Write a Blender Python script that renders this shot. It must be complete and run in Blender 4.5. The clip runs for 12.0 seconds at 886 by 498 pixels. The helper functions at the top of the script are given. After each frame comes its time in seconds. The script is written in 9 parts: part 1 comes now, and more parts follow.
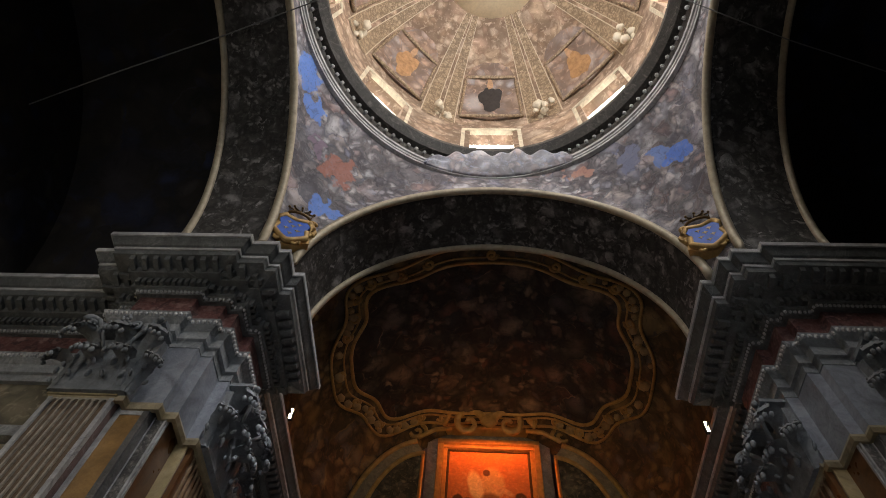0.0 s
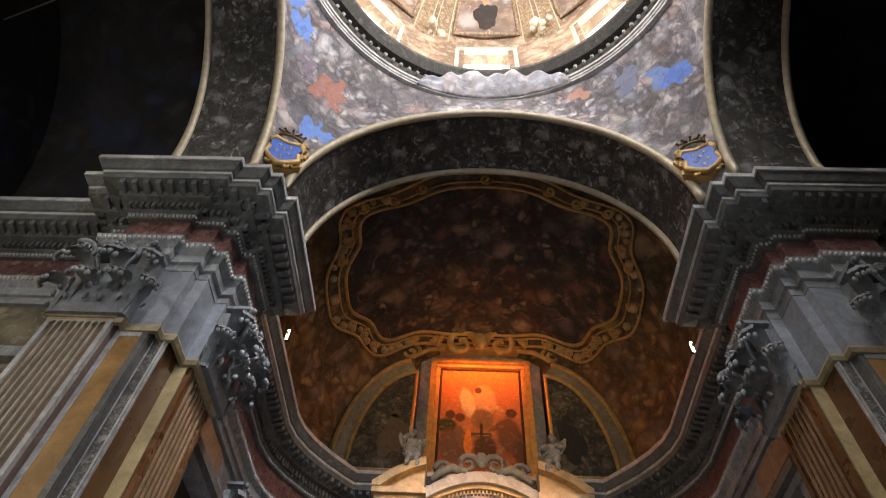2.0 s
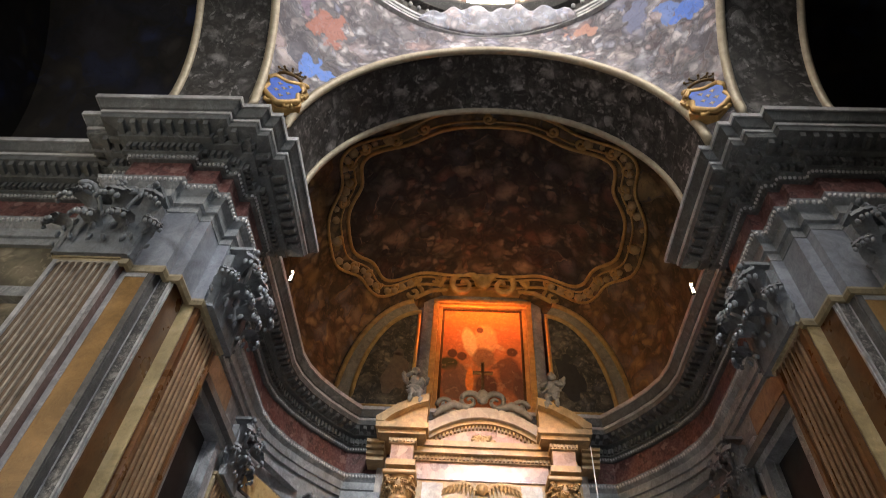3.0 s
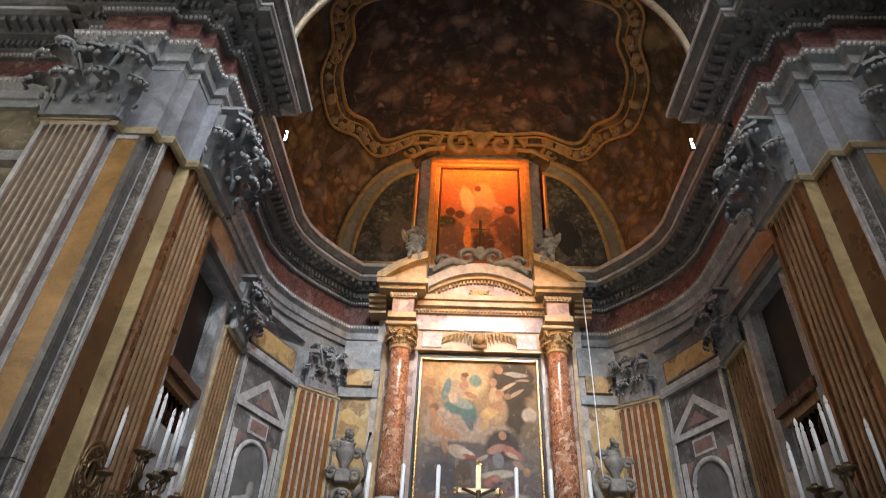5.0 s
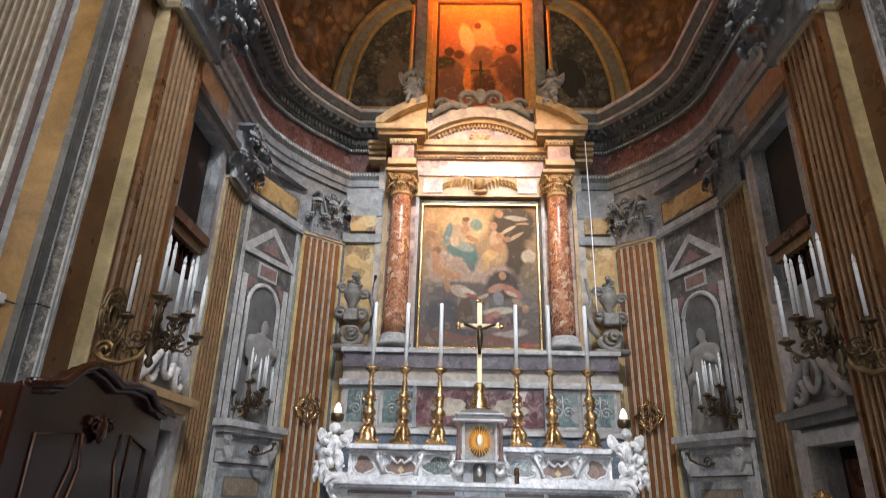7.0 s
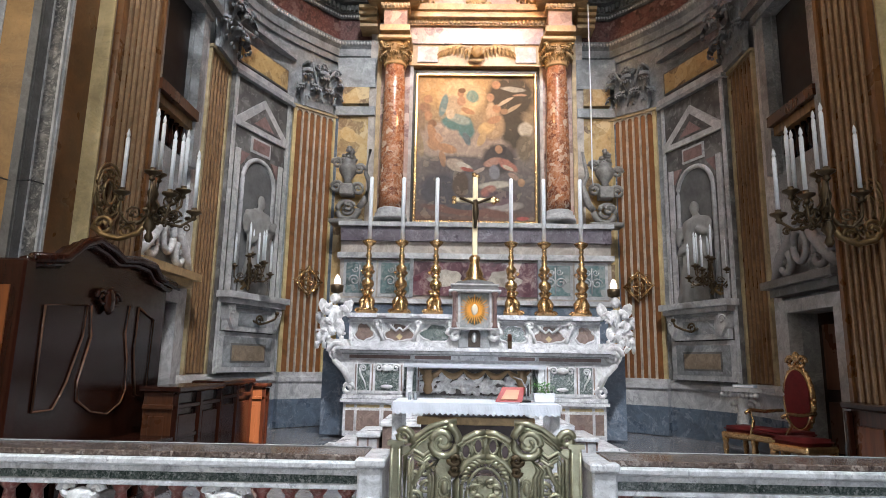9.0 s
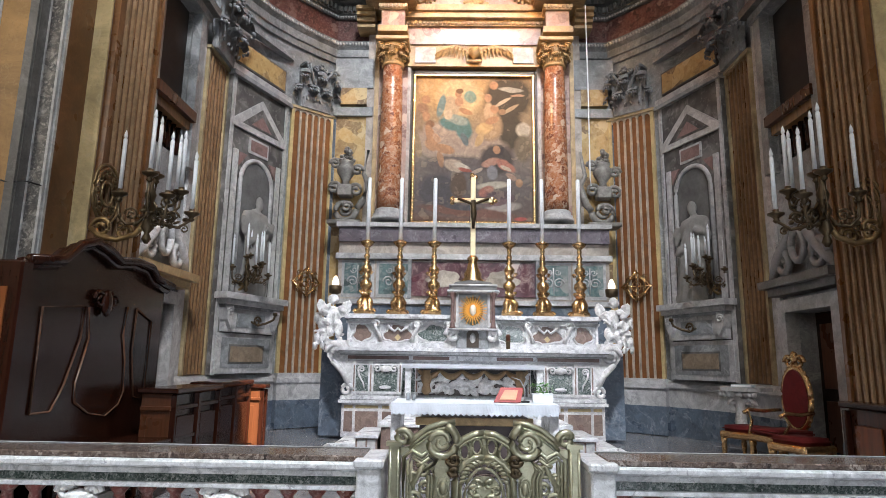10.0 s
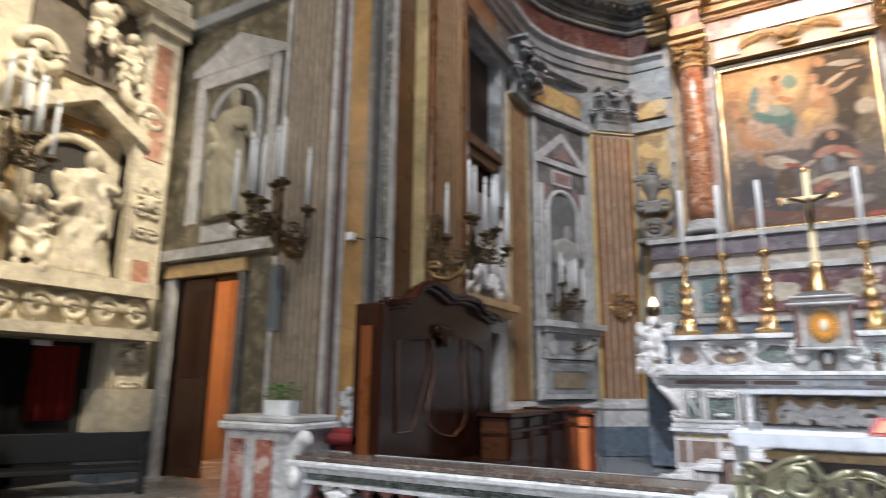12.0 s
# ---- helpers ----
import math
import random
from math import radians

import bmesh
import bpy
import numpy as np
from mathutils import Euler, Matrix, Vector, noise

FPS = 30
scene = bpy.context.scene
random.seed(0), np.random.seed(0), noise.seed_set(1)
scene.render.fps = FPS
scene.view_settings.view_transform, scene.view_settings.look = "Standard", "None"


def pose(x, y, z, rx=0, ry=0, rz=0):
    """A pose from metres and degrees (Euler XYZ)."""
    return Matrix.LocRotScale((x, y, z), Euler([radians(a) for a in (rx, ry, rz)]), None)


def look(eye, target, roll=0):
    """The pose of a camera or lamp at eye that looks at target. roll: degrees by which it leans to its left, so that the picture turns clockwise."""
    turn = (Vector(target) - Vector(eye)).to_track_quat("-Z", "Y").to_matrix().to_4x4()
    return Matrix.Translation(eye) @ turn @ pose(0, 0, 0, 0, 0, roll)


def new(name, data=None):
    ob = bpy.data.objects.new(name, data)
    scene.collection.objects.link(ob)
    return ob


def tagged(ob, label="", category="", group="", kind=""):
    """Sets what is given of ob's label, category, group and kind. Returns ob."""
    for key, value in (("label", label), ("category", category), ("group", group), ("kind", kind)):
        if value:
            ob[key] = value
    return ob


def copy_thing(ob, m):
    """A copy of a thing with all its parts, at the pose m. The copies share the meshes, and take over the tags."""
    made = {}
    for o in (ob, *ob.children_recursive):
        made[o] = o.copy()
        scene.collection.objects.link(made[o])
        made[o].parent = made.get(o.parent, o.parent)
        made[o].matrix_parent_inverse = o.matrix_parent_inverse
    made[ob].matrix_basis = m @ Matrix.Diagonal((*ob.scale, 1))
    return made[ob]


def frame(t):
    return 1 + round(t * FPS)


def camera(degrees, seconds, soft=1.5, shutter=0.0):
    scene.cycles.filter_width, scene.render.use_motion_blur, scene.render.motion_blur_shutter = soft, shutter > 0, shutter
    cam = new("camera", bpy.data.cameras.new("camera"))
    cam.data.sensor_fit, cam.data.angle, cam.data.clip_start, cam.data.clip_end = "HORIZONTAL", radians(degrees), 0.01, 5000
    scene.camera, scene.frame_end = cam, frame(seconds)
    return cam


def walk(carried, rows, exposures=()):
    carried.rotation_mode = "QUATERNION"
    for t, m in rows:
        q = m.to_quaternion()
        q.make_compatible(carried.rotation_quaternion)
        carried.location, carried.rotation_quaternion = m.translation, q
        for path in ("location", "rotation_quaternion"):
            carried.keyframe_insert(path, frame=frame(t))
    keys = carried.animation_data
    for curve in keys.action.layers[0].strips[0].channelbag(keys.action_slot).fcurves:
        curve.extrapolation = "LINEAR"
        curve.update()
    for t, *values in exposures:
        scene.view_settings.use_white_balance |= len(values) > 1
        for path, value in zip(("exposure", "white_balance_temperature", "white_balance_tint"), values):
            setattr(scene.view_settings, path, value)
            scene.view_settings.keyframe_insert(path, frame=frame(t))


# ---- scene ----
cam = camera(71.15, 12.0, 0.6, 0.5)

EYE = (-0.32, 0.0, 1.6)


def turned(yaw, pitch, lean):
    return Matrix.Translation(EYE) @ pose(0, 0, 0, 0, 0, yaw) @ pose(0, 0, 0, 90 + pitch) @ pose(0, 0, 0, 0, 0, lean)


PATH = [
    (0.0, turned(6.58, 61.37, 6.73)),
    (0.5, turned(6.29, 60.28, 6.69)),
    (1.0, turned(5.68, 59.32, 6.27)),
    (1.5, turned(4.50, 57.34, 4.97)),
    (2.0, turned(4.13, 54.45, 4.73)),
    (2.5, turned(3.87, 51.72, 4.64)),
    (3.0, turned(3.78, 49.05, 4.49)),
    (5.0, turned(2.38, 36.10, 2.83)),
    (5.5, turned(2.20, 32.88, 2.44)),
    (6.0, turned(2.10, 29.31, 2.05)),
    (6.5, turned(2.08, 26.20, 1.42)),
    (7.0, turned(1.83, 21.91, 1.52)),
    (7.5, turned(1.57, 18.40, 1.41)),
    (7.7, turned(1.50, 17.15, 1.40)),
    (9.3, turned(1.13, 9.95, 1.03)),
    (9.5, turned(1.13, 9.98, 1.03)),
    (10.0, turned(0.98, 10.38, 0.88)),
    (10.5, turned(0.87, 10.38, 0.81)),
    (10.7, turned(0.90, 10.40, 0.80)),
    (11.0, turned(3.30, 10.82, 1.17)),
    (11.5, turned(15.49, 11.32, 1.02)),
    (12.0, turned(29.71, 12.30, 0.57)),
]
EXPOSURES = [(0.0, -1.05), (0.5, -0.62), (1.0, -0.16), (1.5, -0.1), (2.0, -0.04), (3.0, 0.08), (5.0, 0.32), (7.0, 0.4), (9.5, 0.44), (12.0, 0.52)]
walk(cam, PATH, EXPOSURES)

# ---- light ----
SANCT, NAVE = 0.45, 0.30
world = bpy.data.worlds.new("sky")
scene.world = world
world.use_nodes = True
wn = world.node_tree.nodes
sky = wn.new("ShaderNodeTexSky")
sky.sky_type, sky.sun_disc = "NISHITA", False
sky.sun_elevation, sky.sun_rotation = radians(50), radians(200)
world.node_tree.links.new(sky.outputs[0], wn["Background"].inputs[0])
wn["Background"].inputs[1].default_value = 0.12


def lamp(name, kind, eye, target, watts, colour, **kw):
    data = bpy.data.lights.new(name, kind)
    data.energy, data.color = watts, colour
    for k, v in kw.items():
        if k == "size":
            data.size = v
        elif k == "size_y":
            data.shape = "RECTANGLE"
            data.size_y = v
        elif k == "spot":
            data.spot_size = radians(v)
        elif k == "blend":
            data.spot_blend = v
        elif k == "radius":
            data.shadow_soft_size = v
    ob = new(name, data)
    ob.matrix_world = look(eye, target)
    return ob


DOME = Vector((-0.12, 1.12, 13.0))
for k in range(8):
    a = radians(45 * k + 90)
    d = Vector((math.cos(a), math.sin(a), 0))
    p = DOME + d * 3.1 + Vector((0, 0, 1.45))
    lamp("drum_daylight", "AREA", p, p - d * 2 + Vector((0, 0, -0.15)), (80, 35, 15, 15, 190, 420, 70, 80)[k], (0.98, 0.96, 0.93), size=0.8, size_y=1.2)
# daylight from unseen nave windows, added fills, the sunny drum windows over the nave
lamp("nave_daylight", "AREA", (2.9, -11.6, 8.6), (-1.8, 6.0, 1.5), 190, (0.8, 0.89, 1.0), size=2.0, size_y=4.0)
# two added lamps without a seen source brighten the rail and altar front
lamp("front_fill", "AREA", (2.8, -11.7, 2.2), (-0.6, 4.0, 0.9), 330, (0.82, 0.89, 1.0), size=2.6, size_y=3.6)
lamp("rail_fill", "SPOT", (0.3, -1.9, 14.5), (-0.2, 3.9, 0.6), 8500, (0.8, 0.89, 1.0), spot=33, blend=0.6, radius=0.5)
# two more lamps added to brighten the transept wall and side altar
lamp("transept_fill", "AREA", (-6.6, -3.2, 6.0), (-7.2, 5.0, 2.8), 205, (1.0, 0.92, 0.8), size=1.4, size_y=2.6)
lamp("side_altar_fill", "SPOT", (2.6, -0.5, 14.5), (-7.9, 3.7, 3.9), 11500, (1.0, 0.88, 0.68), spot=17, blend=0.6, radius=0.3)
lamp("drum_sunlight", "SPOT", (-0.05, -1.9, 14.5), (-0.05, 9.0, 1.4), 5000, (0.9, 0.93, 1.0), spot=23, blend=0.9, radius=0.5)
lamp("drum_sunlight", "SPOT", (0.9, -1.9, 14.5), (-0.8, 10.3, 3.5), 9500, (0.92, 0.94, 1.0), spot=41, blend=0.6, radius=0.35)
lamp("drum_sunlight", "SPOT", (2.0, -1.2, 14.5), (-2.79, 8.05, 0.9), 100000, (1.0, 0.86, 0.7), spot=2.2, blend=0.3, radius=0.05)
# warm floodlights on the cornice of the two piers, and the orange lamp behind the pediment
for x in (-3.1, 3.1):
    lamp("cornice_floodlight", "SPOT", (x, 6.75, 8.6), (-x * 0.1, 11.2, 7.6), 740, (1.0, 0.5, 0.18), spot=46, blend=0.8, radius=0.1)
    # second pair has no fixture; added to warm the vault
    lamp("cornice_floodlight", "SPOT", (x, 6.8, 9.5), (-x * 0.3, 11.2, 11.0), 290, (1.0, 0.6, 0.22), spot=80, blend=0.9, radius=0.1)
lamp("orange_lamp", "AREA", (0.04, 11.15, 12.72), (0.04, 11.6, 11.3), 62, (1.0, 0.17, 0.02), size=1.9, size_y=0.05)
lamp("orange_lamp", "SPOT", (0.04, 10.5, 9.3), (0.04, 11.62, 12.9), 75, (1.0, 0.42, 0.1), spot=62, blend=0.9, radius=0.25)


# ---- materials ----
def mat(name, build, rough=0.5, metal=0.0, bump=0.0, bump_scale=40.0, coat=0.0):
    """A principled material whose colour comes from build(nodes, links, coords)."""
    m = bpy.data.materials.new(name)
    m.use_nodes = True
    n, l = m.node_tree.nodes, m.node_tree.links
    b = n["Principled BSDF"]
    b.inputs["Metallic"].default_value = metal
    b.inputs["Coat Weight"].default_value = coat
    tc = n.new("ShaderNodeTexCoord")
    geo = n.new("ShaderNodeNewGeometry")
    col = build(n, l, geo.outputs["Position"], tc)
    l.new(col, b.inputs["Base Color"])
    fine = noise_tex(n, l, geo.outputs["Position"], bump_scale, 4)
    rr = n.new("ShaderNodeMapRange")
    rr.inputs[3].default_value, rr.inputs[4].default_value = max(0.03, rough - 0.12), min(1, rough + 0.12)
    big = noise_tex(n, l, geo.outputs["Position"], 3.0, 3)
    l.new(big, rr.inputs[0])
    l.new(rr.outputs[0], b.inputs["Roughness"])
    if bump:
        bp = n.new("ShaderNodeBump")
        bp.inputs["Strength"].default_value, bp.inputs["Distance"].default_value = bump, 0.01
        l.new(fine, bp.inputs["Height"])
        l.new(bp.outputs[0], b.inputs["Normal"])
    return m


def noise_tex(n, l, vec, scale, detail=4, distort=0.0, rough=0.55):
    t = n.new("ShaderNodeTexNoise")
    t.inputs["Scale"].default_value, t.inputs["Detail"].default_value = scale, detail
    t.inputs["Distortion"].default_value, t.inputs["Roughness"].default_value = distort, rough
    l.new(vec, t.inputs["Vector"])
    return t.outputs["Fac"]


def ramp(n, l, fac, stops):
    r = n.new("ShaderNodeValToRGB")
    e = r.color_ramp.elements
    while len(e) < len(stops):
        e.new(0.5)
    for el, (p, c) in zip(e, stops):
        el.position, el.color = p, (*c, 1)
    l.new(fac, r.inputs[0])
    return r.outputs[0]


def mix(n, l, fac, a, b, mode="MIX"):
    m = n.new("ShaderNodeMix")
    m.data_type, m.blend_type = "RGBA", mode
    for sock, v in ((m.inputs[0], fac), (m.inputs[6], a), (m.inputs[7], b)):
        if isinstance(v, (int, float)):
            sock.default_value = v
        elif isinstance(v, tuple):
            sock.default_value = (*v, 1)
        else:
            l.new(v, sock)
    return m.outputs[2]


def shade(c, k):
    return tuple(min(1.0, v * k) for v in c)


def stone(name, base, vein, scale=1.5, amount=0.5, rough=0.35, bump=0.3, dirt=0.35, coat=0.0):
    """Veined marble: cloudy body, thin veins, patches of grime."""
    def build(n, l, p, tc):
        cloud = noise_tex(n, l, p, scale * 2.0, 11, 0.9, 0.72)
        body = ramp(n, l, cloud, [(0.28, shade(base, 0.48)), (0.5, base), (0.72, shade(base, 1.5))])
        v = noise_tex(n, l, p, scale * 0.8, 7, 0.9, 0.62)
        vm = ramp(n, l, v, [(0.0, (0, 0, 0)), (0.47, (0, 0, 0)), (0.497, (amount,) * 3), (0.53, (0, 0, 0)), (1.0, (0, 0, 0))])
        broken = ramp(n, l, noise_tex(n, l, p, scale * 2.1, 4, 0.3), [(0.42, (0, 0, 0)), (0.62, (1, 1, 1))])
        c = mix(n, l, mix(n, l, 1.0, vm, broken, "MULTIPLY"), body, vein)
        thin = noise_tex(n, l, p, scale * 3.2, 6, 1.4, 0.6)
        tm = ramp(n, l, thin, [(0.0, (0, 0, 0)), (0.485, (0, 0, 0)), (0.5, (amount * 0.6,) * 3), (0.515, (0, 0, 0)), (1.0, (0, 0, 0))])
        c = mix(n, l, tm, c, vein)
        speck = noise_tex(n, l, p, 34, 3, 0, 0.7)
        c = mix(n, l, ramp(n, l, speck, [(0.55, (0, 0, 0)), (0.75, (0.45,) * 3)]), c, shade(base, 0.45))
        g = noise_tex(n, l, p, 0.9, 7, 0.4, 0.7)
        gm = ramp(n, l, g, [(0.42, (0, 0, 0)), (0.7, (dirt,) * 3)])
        return mix(n, l, gm, c, shade(base, 0.35))
    return mat(name, build, rough, 0, bump, 60, coat)


def breccia(name, base, spot, dark, scale=9.0, rough=0.25, cover=0.5):
    """Broken-up coloured marble: angular fragments in a matrix."""
    def build(n, l, p, tc):
        w = n.new("ShaderNodeTexVoronoi")
        w.inputs["Scale"].default_value, w.inputs["Randomness"].default_value = scale, 1.0
        nz = n.new("ShaderNodeTexNoise")
        nz.inputs["Scale"].default_value, nz.inputs["Detail"].default_value = scale * 0.8, 4
        l.new(p, nz.inputs["Vector"])
        add = n.new("ShaderNodeMix")
        add.data_type, add.blend_type = "VECTOR", "MIX"
        vm = n.new("ShaderNodeVectorMath")
        vm.operation = "MULTIPLY_ADD"
        l.new(nz.outputs["Color"], vm.inputs[0])
        vm.inputs[1].default_value = (0.25, 0.25, 0.25)
        l.new(p, vm.inputs[2])
        l.new(vm.outputs[0], w.inputs["Vector"])
        sep = n.new("ShaderNodeSeparateColor")
        l.new(w.outputs["Color"], sep.inputs[0])
        c = ramp(n, l, sep.outputs[0], [(0.0, dark), (0.3, base), (1.0 - cover * 0.5, shade(base, 1.25)), (1.0, spot)])
        s = noise_tex(n, l, p, scale * 2.5, 8, 0.6, 0.7)
        c = mix(n, l, ramp(n, l, s, [(0.48, (0, 0, 0)), (0.66, (0.65,) * 3)]), c, spot)
        return mix(n, l, ramp(n, l, s, [(0.32, (0.7,) * 3), (0.44, (0, 0, 0))]), c, dark)
    return mat(name, build, rough, 0, 0.08, 70, 0.15)


def plain(name, base, rough=0.5, metal=0.0, vary=0.25, scale=6.0, bump=0.1, coat=0.0):
    def build(n, l, p, tc):
        a = noise_tex(n, l, p, scale, 6, 0.3, 0.65)
        b = noise_tex(n, l, p, scale * 9, 4)
        c = ramp(n, l, a, [(0.25, shade(base, 1 - vary)), (0.5, base), (0.78, shade(base, 1 + vary))])
        return mix(n, l, ramp(n, l, b, [(0.4, (0, 0, 0)), (0.8, (0.35,) * 3)]), c, shade(base, 0.55))
    return mat(name, build, rough, metal, bump, scale * 8, coat)


def wood(name, base, rough=0.3, coat=0.3):
    def build(n, l, p, tc):
        mp = n.new("ShaderNodeMapping")
        mp.inputs["Scale"].default_value = (9, 9, 0.8)
        l.new(p, mp.inputs[0])
        a = noise_tex(n, l, mp.outputs[0], 2.2, 8, 0.6, 0.65)
        return ramp(n, l, a, [(0.25, shade(base, 0.45)), (0.5, base), (0.8, shade(base, 1.5))])
    m = mat(name, build, rough, 0, 0.04, 60, coat)
    m.node_tree.nodes["Principled BSDF"].inputs["Specular IOR Level"].default_value = 0.3
    return m


def fresco(name, cols, scale=0.8, rough=0.8, dark=0.35, swirl=2.0, patches=()):
    """Old fresco: crowded soft figures and clouds, shaded limb by limb, under soot."""
    def build(n, l, p, tc):
        nz = n.new("ShaderNodeTexNoise")
        nz.inputs["Scale"].default_value, nz.inputs["Detail"].default_value = scale * 1.7, 3
        l.new(p, nz.inputs["Vector"])
        vm = n.new("ShaderNodeVectorMath")
        vm.operation = "MULTIPLY_ADD"
        l.new(nz.outputs["Color"], vm.inputs[0])
        vm.inputs[1].default_value = (0.35 * swirl / scale,) * 3
        l.new(p, vm.inputs[2])
        k = len(cols)
        layers = []
        for sc in (scale * 1.5, scale * 4.0):
            w = n.new("ShaderNodeTexVoronoi")
            w.feature = "SMOOTH_F1"
            w.inputs["Scale"].default_value, w.inputs["Smoothness"].default_value = sc, 0.25
            l.new(vm.outputs[0], w.inputs["Vector"])
            sep = n.new("ShaderNodeSeparateColor")
            l.new(w.outputs["Color"], sep.inputs[0])
            c = ramp(n, l, sep.outputs[0], [(0.1 + 0.8 * i / (k - 1), q) for i, q in enumerate(cols)])
            limb = ramp(n, l, w.outputs["Distance"], [(0.0, (0.0,) * 3), (0.25, (0.15,) * 3), (0.6, (0.85,) * 3)])
            layers.append(mix(n, l, limb, c, shade(cols[0], 0.35)))
        patch = noise_tex(n, l, p, scale * 1.2, 3, 0.5)
        c = mix(n, l, ramp(n, l, patch, [(0.42, (0.15,) * 3), (0.58, (0.85,) * 3)]), layers[0], layers[1])
        for at, r, tint in patches:
            ds = n.new("ShaderNodeVectorMath")
            ds.operation = "DISTANCE"
            wob = n.new("ShaderNodeVectorMath")
            wob.operation = "MULTIPLY_ADD"
            nz2 = n.new("ShaderNodeTexNoise")
            nz2.inputs["Scale"].default_value, nz2.inputs["Detail"].default_value = 3.0, 3
            l.new(p, nz2.inputs["Vector"])
            l.new(nz2.outputs["Color"], wob.inputs[0])
            wob.inputs[1].default_value = (0.9, 0.9, 0.9)
            l.new(p, wob.inputs[2])
            l.new(wob.outputs[0], ds.inputs[0])
            ds.inputs[1].default_value = tuple(v + 0.45 for v in at)
            edge = n.new("ShaderNodeMath")
            edge.operation = "DIVIDE"
            l.new(ds.outputs["Value"], edge.inputs[0])
            edge.inputs[1].default_value = r
            c = mix(n, l, ramp(n, l, edge.outputs[0], [(0.85, (0.9,) * 3), (1.0, (0, 0, 0))]), c, tint)
        hi = noise_tex(n, l, vm.outputs[0], scale * 7, 5, 1.0)
        c = mix(n, l, ramp(n, l, hi, [(0.55, (0, 0, 0)), (0.72, (0.5,) * 3)]), c, shade(cols[-1], 1.35))
        c = mix(n, l, ramp(n, l, hi, [(0.3, (0.5,) * 3), (0.45, (0, 0, 0))]), c, shade(cols[0], 0.4))
        s = noise_tex(n, l, p, scale * 0.9, 7, 0.2, 0.7)
        return mix(n, l, ramp(n, l, s, [(0.4, (0, 0, 0)), (0.72, (dark,) * 3)]), c, (0.03, 0.025, 0.02))
    return mat(name, build, rough, 0, 0.1, 50)


GREY = stone("grey_marble", (0.27, 0.285, 0.295), (0.58, 0.59, 0.6), 2.0, 0.7, 0.4, dirt=0.65)
PALE = stone("pale_grey_marble", (0.5, 0.5, 0.5), (0.22, 0.22, 0.24), 2.2, 0.65, 0.4, dirt=0.55)
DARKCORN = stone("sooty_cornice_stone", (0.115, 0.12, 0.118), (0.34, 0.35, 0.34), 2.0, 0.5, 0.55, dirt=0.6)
PLINTH = stone("blue_grey_marble", (0.10, 0.13, 0.17), (0.35, 0.38, 0.42), 2.0, 0.6, 0.3, dirt=0.3)
WHITE = stone("white_marble", (0.66, 0.67, 0.69), (0.22, 0.22, 0.25), 4.5, 0.85, 0.3, dirt=0.5)
CARVED = stone("carved_white_marble", (0.68, 0.68, 0.685), (0.34, 0.34, 0.34), 5.0, 0.5, 0.45, dirt=0.5)
RED = breccia("dark_red_marble", (0.12, 0.05, 0.046), (0.3, 0.2, 0.18), (0.05, 0.02, 0.02), 9, 0.35, 0.3)
MAUVE = stone("mauve_marble", (0.17, 0.105, 0.095), (0.4, 0.33, 0.3), 3.0, 0.4, 0.35)
COLUMN = breccia("red_breccia", (0.34, 0.13, 0.06), (0.62, 0.46, 0.34), (0.16, 0.05, 0.03), 11, 0.2, 0.5)
GOLDSTONE = breccia("yellow_breccia", (0.4, 0.27, 0.11), (0.56, 0.44, 0.25), (0.14, 0.085, 0.045), 4, 0.35, 0.4)
OCHRE = stone("ochre_alabaster", (0.36, 0.205, 0.075), (0.48, 0.32, 0.15), 0.9, 0.5, 0.35, 0.08, 0.35)
BROWN = stone("brown_alabaster", (0.13, 0.055, 0.018), (0.24, 0.12, 0.05), 1.0, 0.5, 0.3, 0.08, 0.4)
GILT = stone("yellow_marble_strip", (0.5, 0.39, 0.2), (0.64, 0.53, 0.34), 1.2, 0.5, 0.35, 0.08, 0.4)
FILLET = stone("pale_fillet", (0.44, 0.39, 0.32), (0.28, 0.25, 0.21), 2.5, 0.4, 0.4)
GREEN = breccia("green_breccia", (0.06, 0.085, 0.078), (0.4, 0.42, 0.41), (0.02, 0.035, 0.032), 30, 0.25, 0.5)
GOLD = plain("old_gold", (0.66, 0.43, 0.21), 0.22, 0.95, 0.5, 26, 0.25)
GILDED = plain("gilded_stucco", (0.52, 0.34, 0.13), 0.45, 0.35, 0.4, 7, 0.3)
BRONZE = plain("greenish_brass", (0.34, 0.325, 0.225), 0.34, 0.75, 0.35, 9, 0.2)
DARKBRONZE = plain("dark_bronze", (0.1, 0.072, 0.042), 0.4, 0.8, 0.4, 14, 0.2)
WALNUT = wood("dark_walnut", (0.022, 0.0065, 0.0035), 0.2, 0.0)
CHESTNUT = wood("reddish_wood", (0.07, 0.024, 0.01), 0.3, 0.1)
STUCCO = plain("grey_stucco", (0.3, 0.3, 0.31), 0.75, 0, 0.25, 5, 0.3)
CANDLE = plain("white_wax", (0.8, 0.83, 0.86), 0.4, 0, 0.03, 4, 0.02)
LINEN = plain("white_linen", (0.5, 0.53, 0.58), 0.9, 0, 0.06, 20, 0.2)
VELVET = plain("crimson_velvet", (0.15, 0.01, 0.012), 0.9, 0, 0.3, 18, 0.25)
# black of small fittings, and of rooms and openings where only shade lies
BLACK = plain("black_and_shade", (0.012, 0.012, 0.013), 0.7, 0, 0.3, 10, 0.1)
PLASTER = plain("orange_plaster", (0.72, 0.4, 0.2), 0.85, 0, 0.12, 3, 0.1)
LEAF = plain("green_leaf", (0.06, 0.2, 0.03), 0.5, 0, 0.4, 20, 0.1)
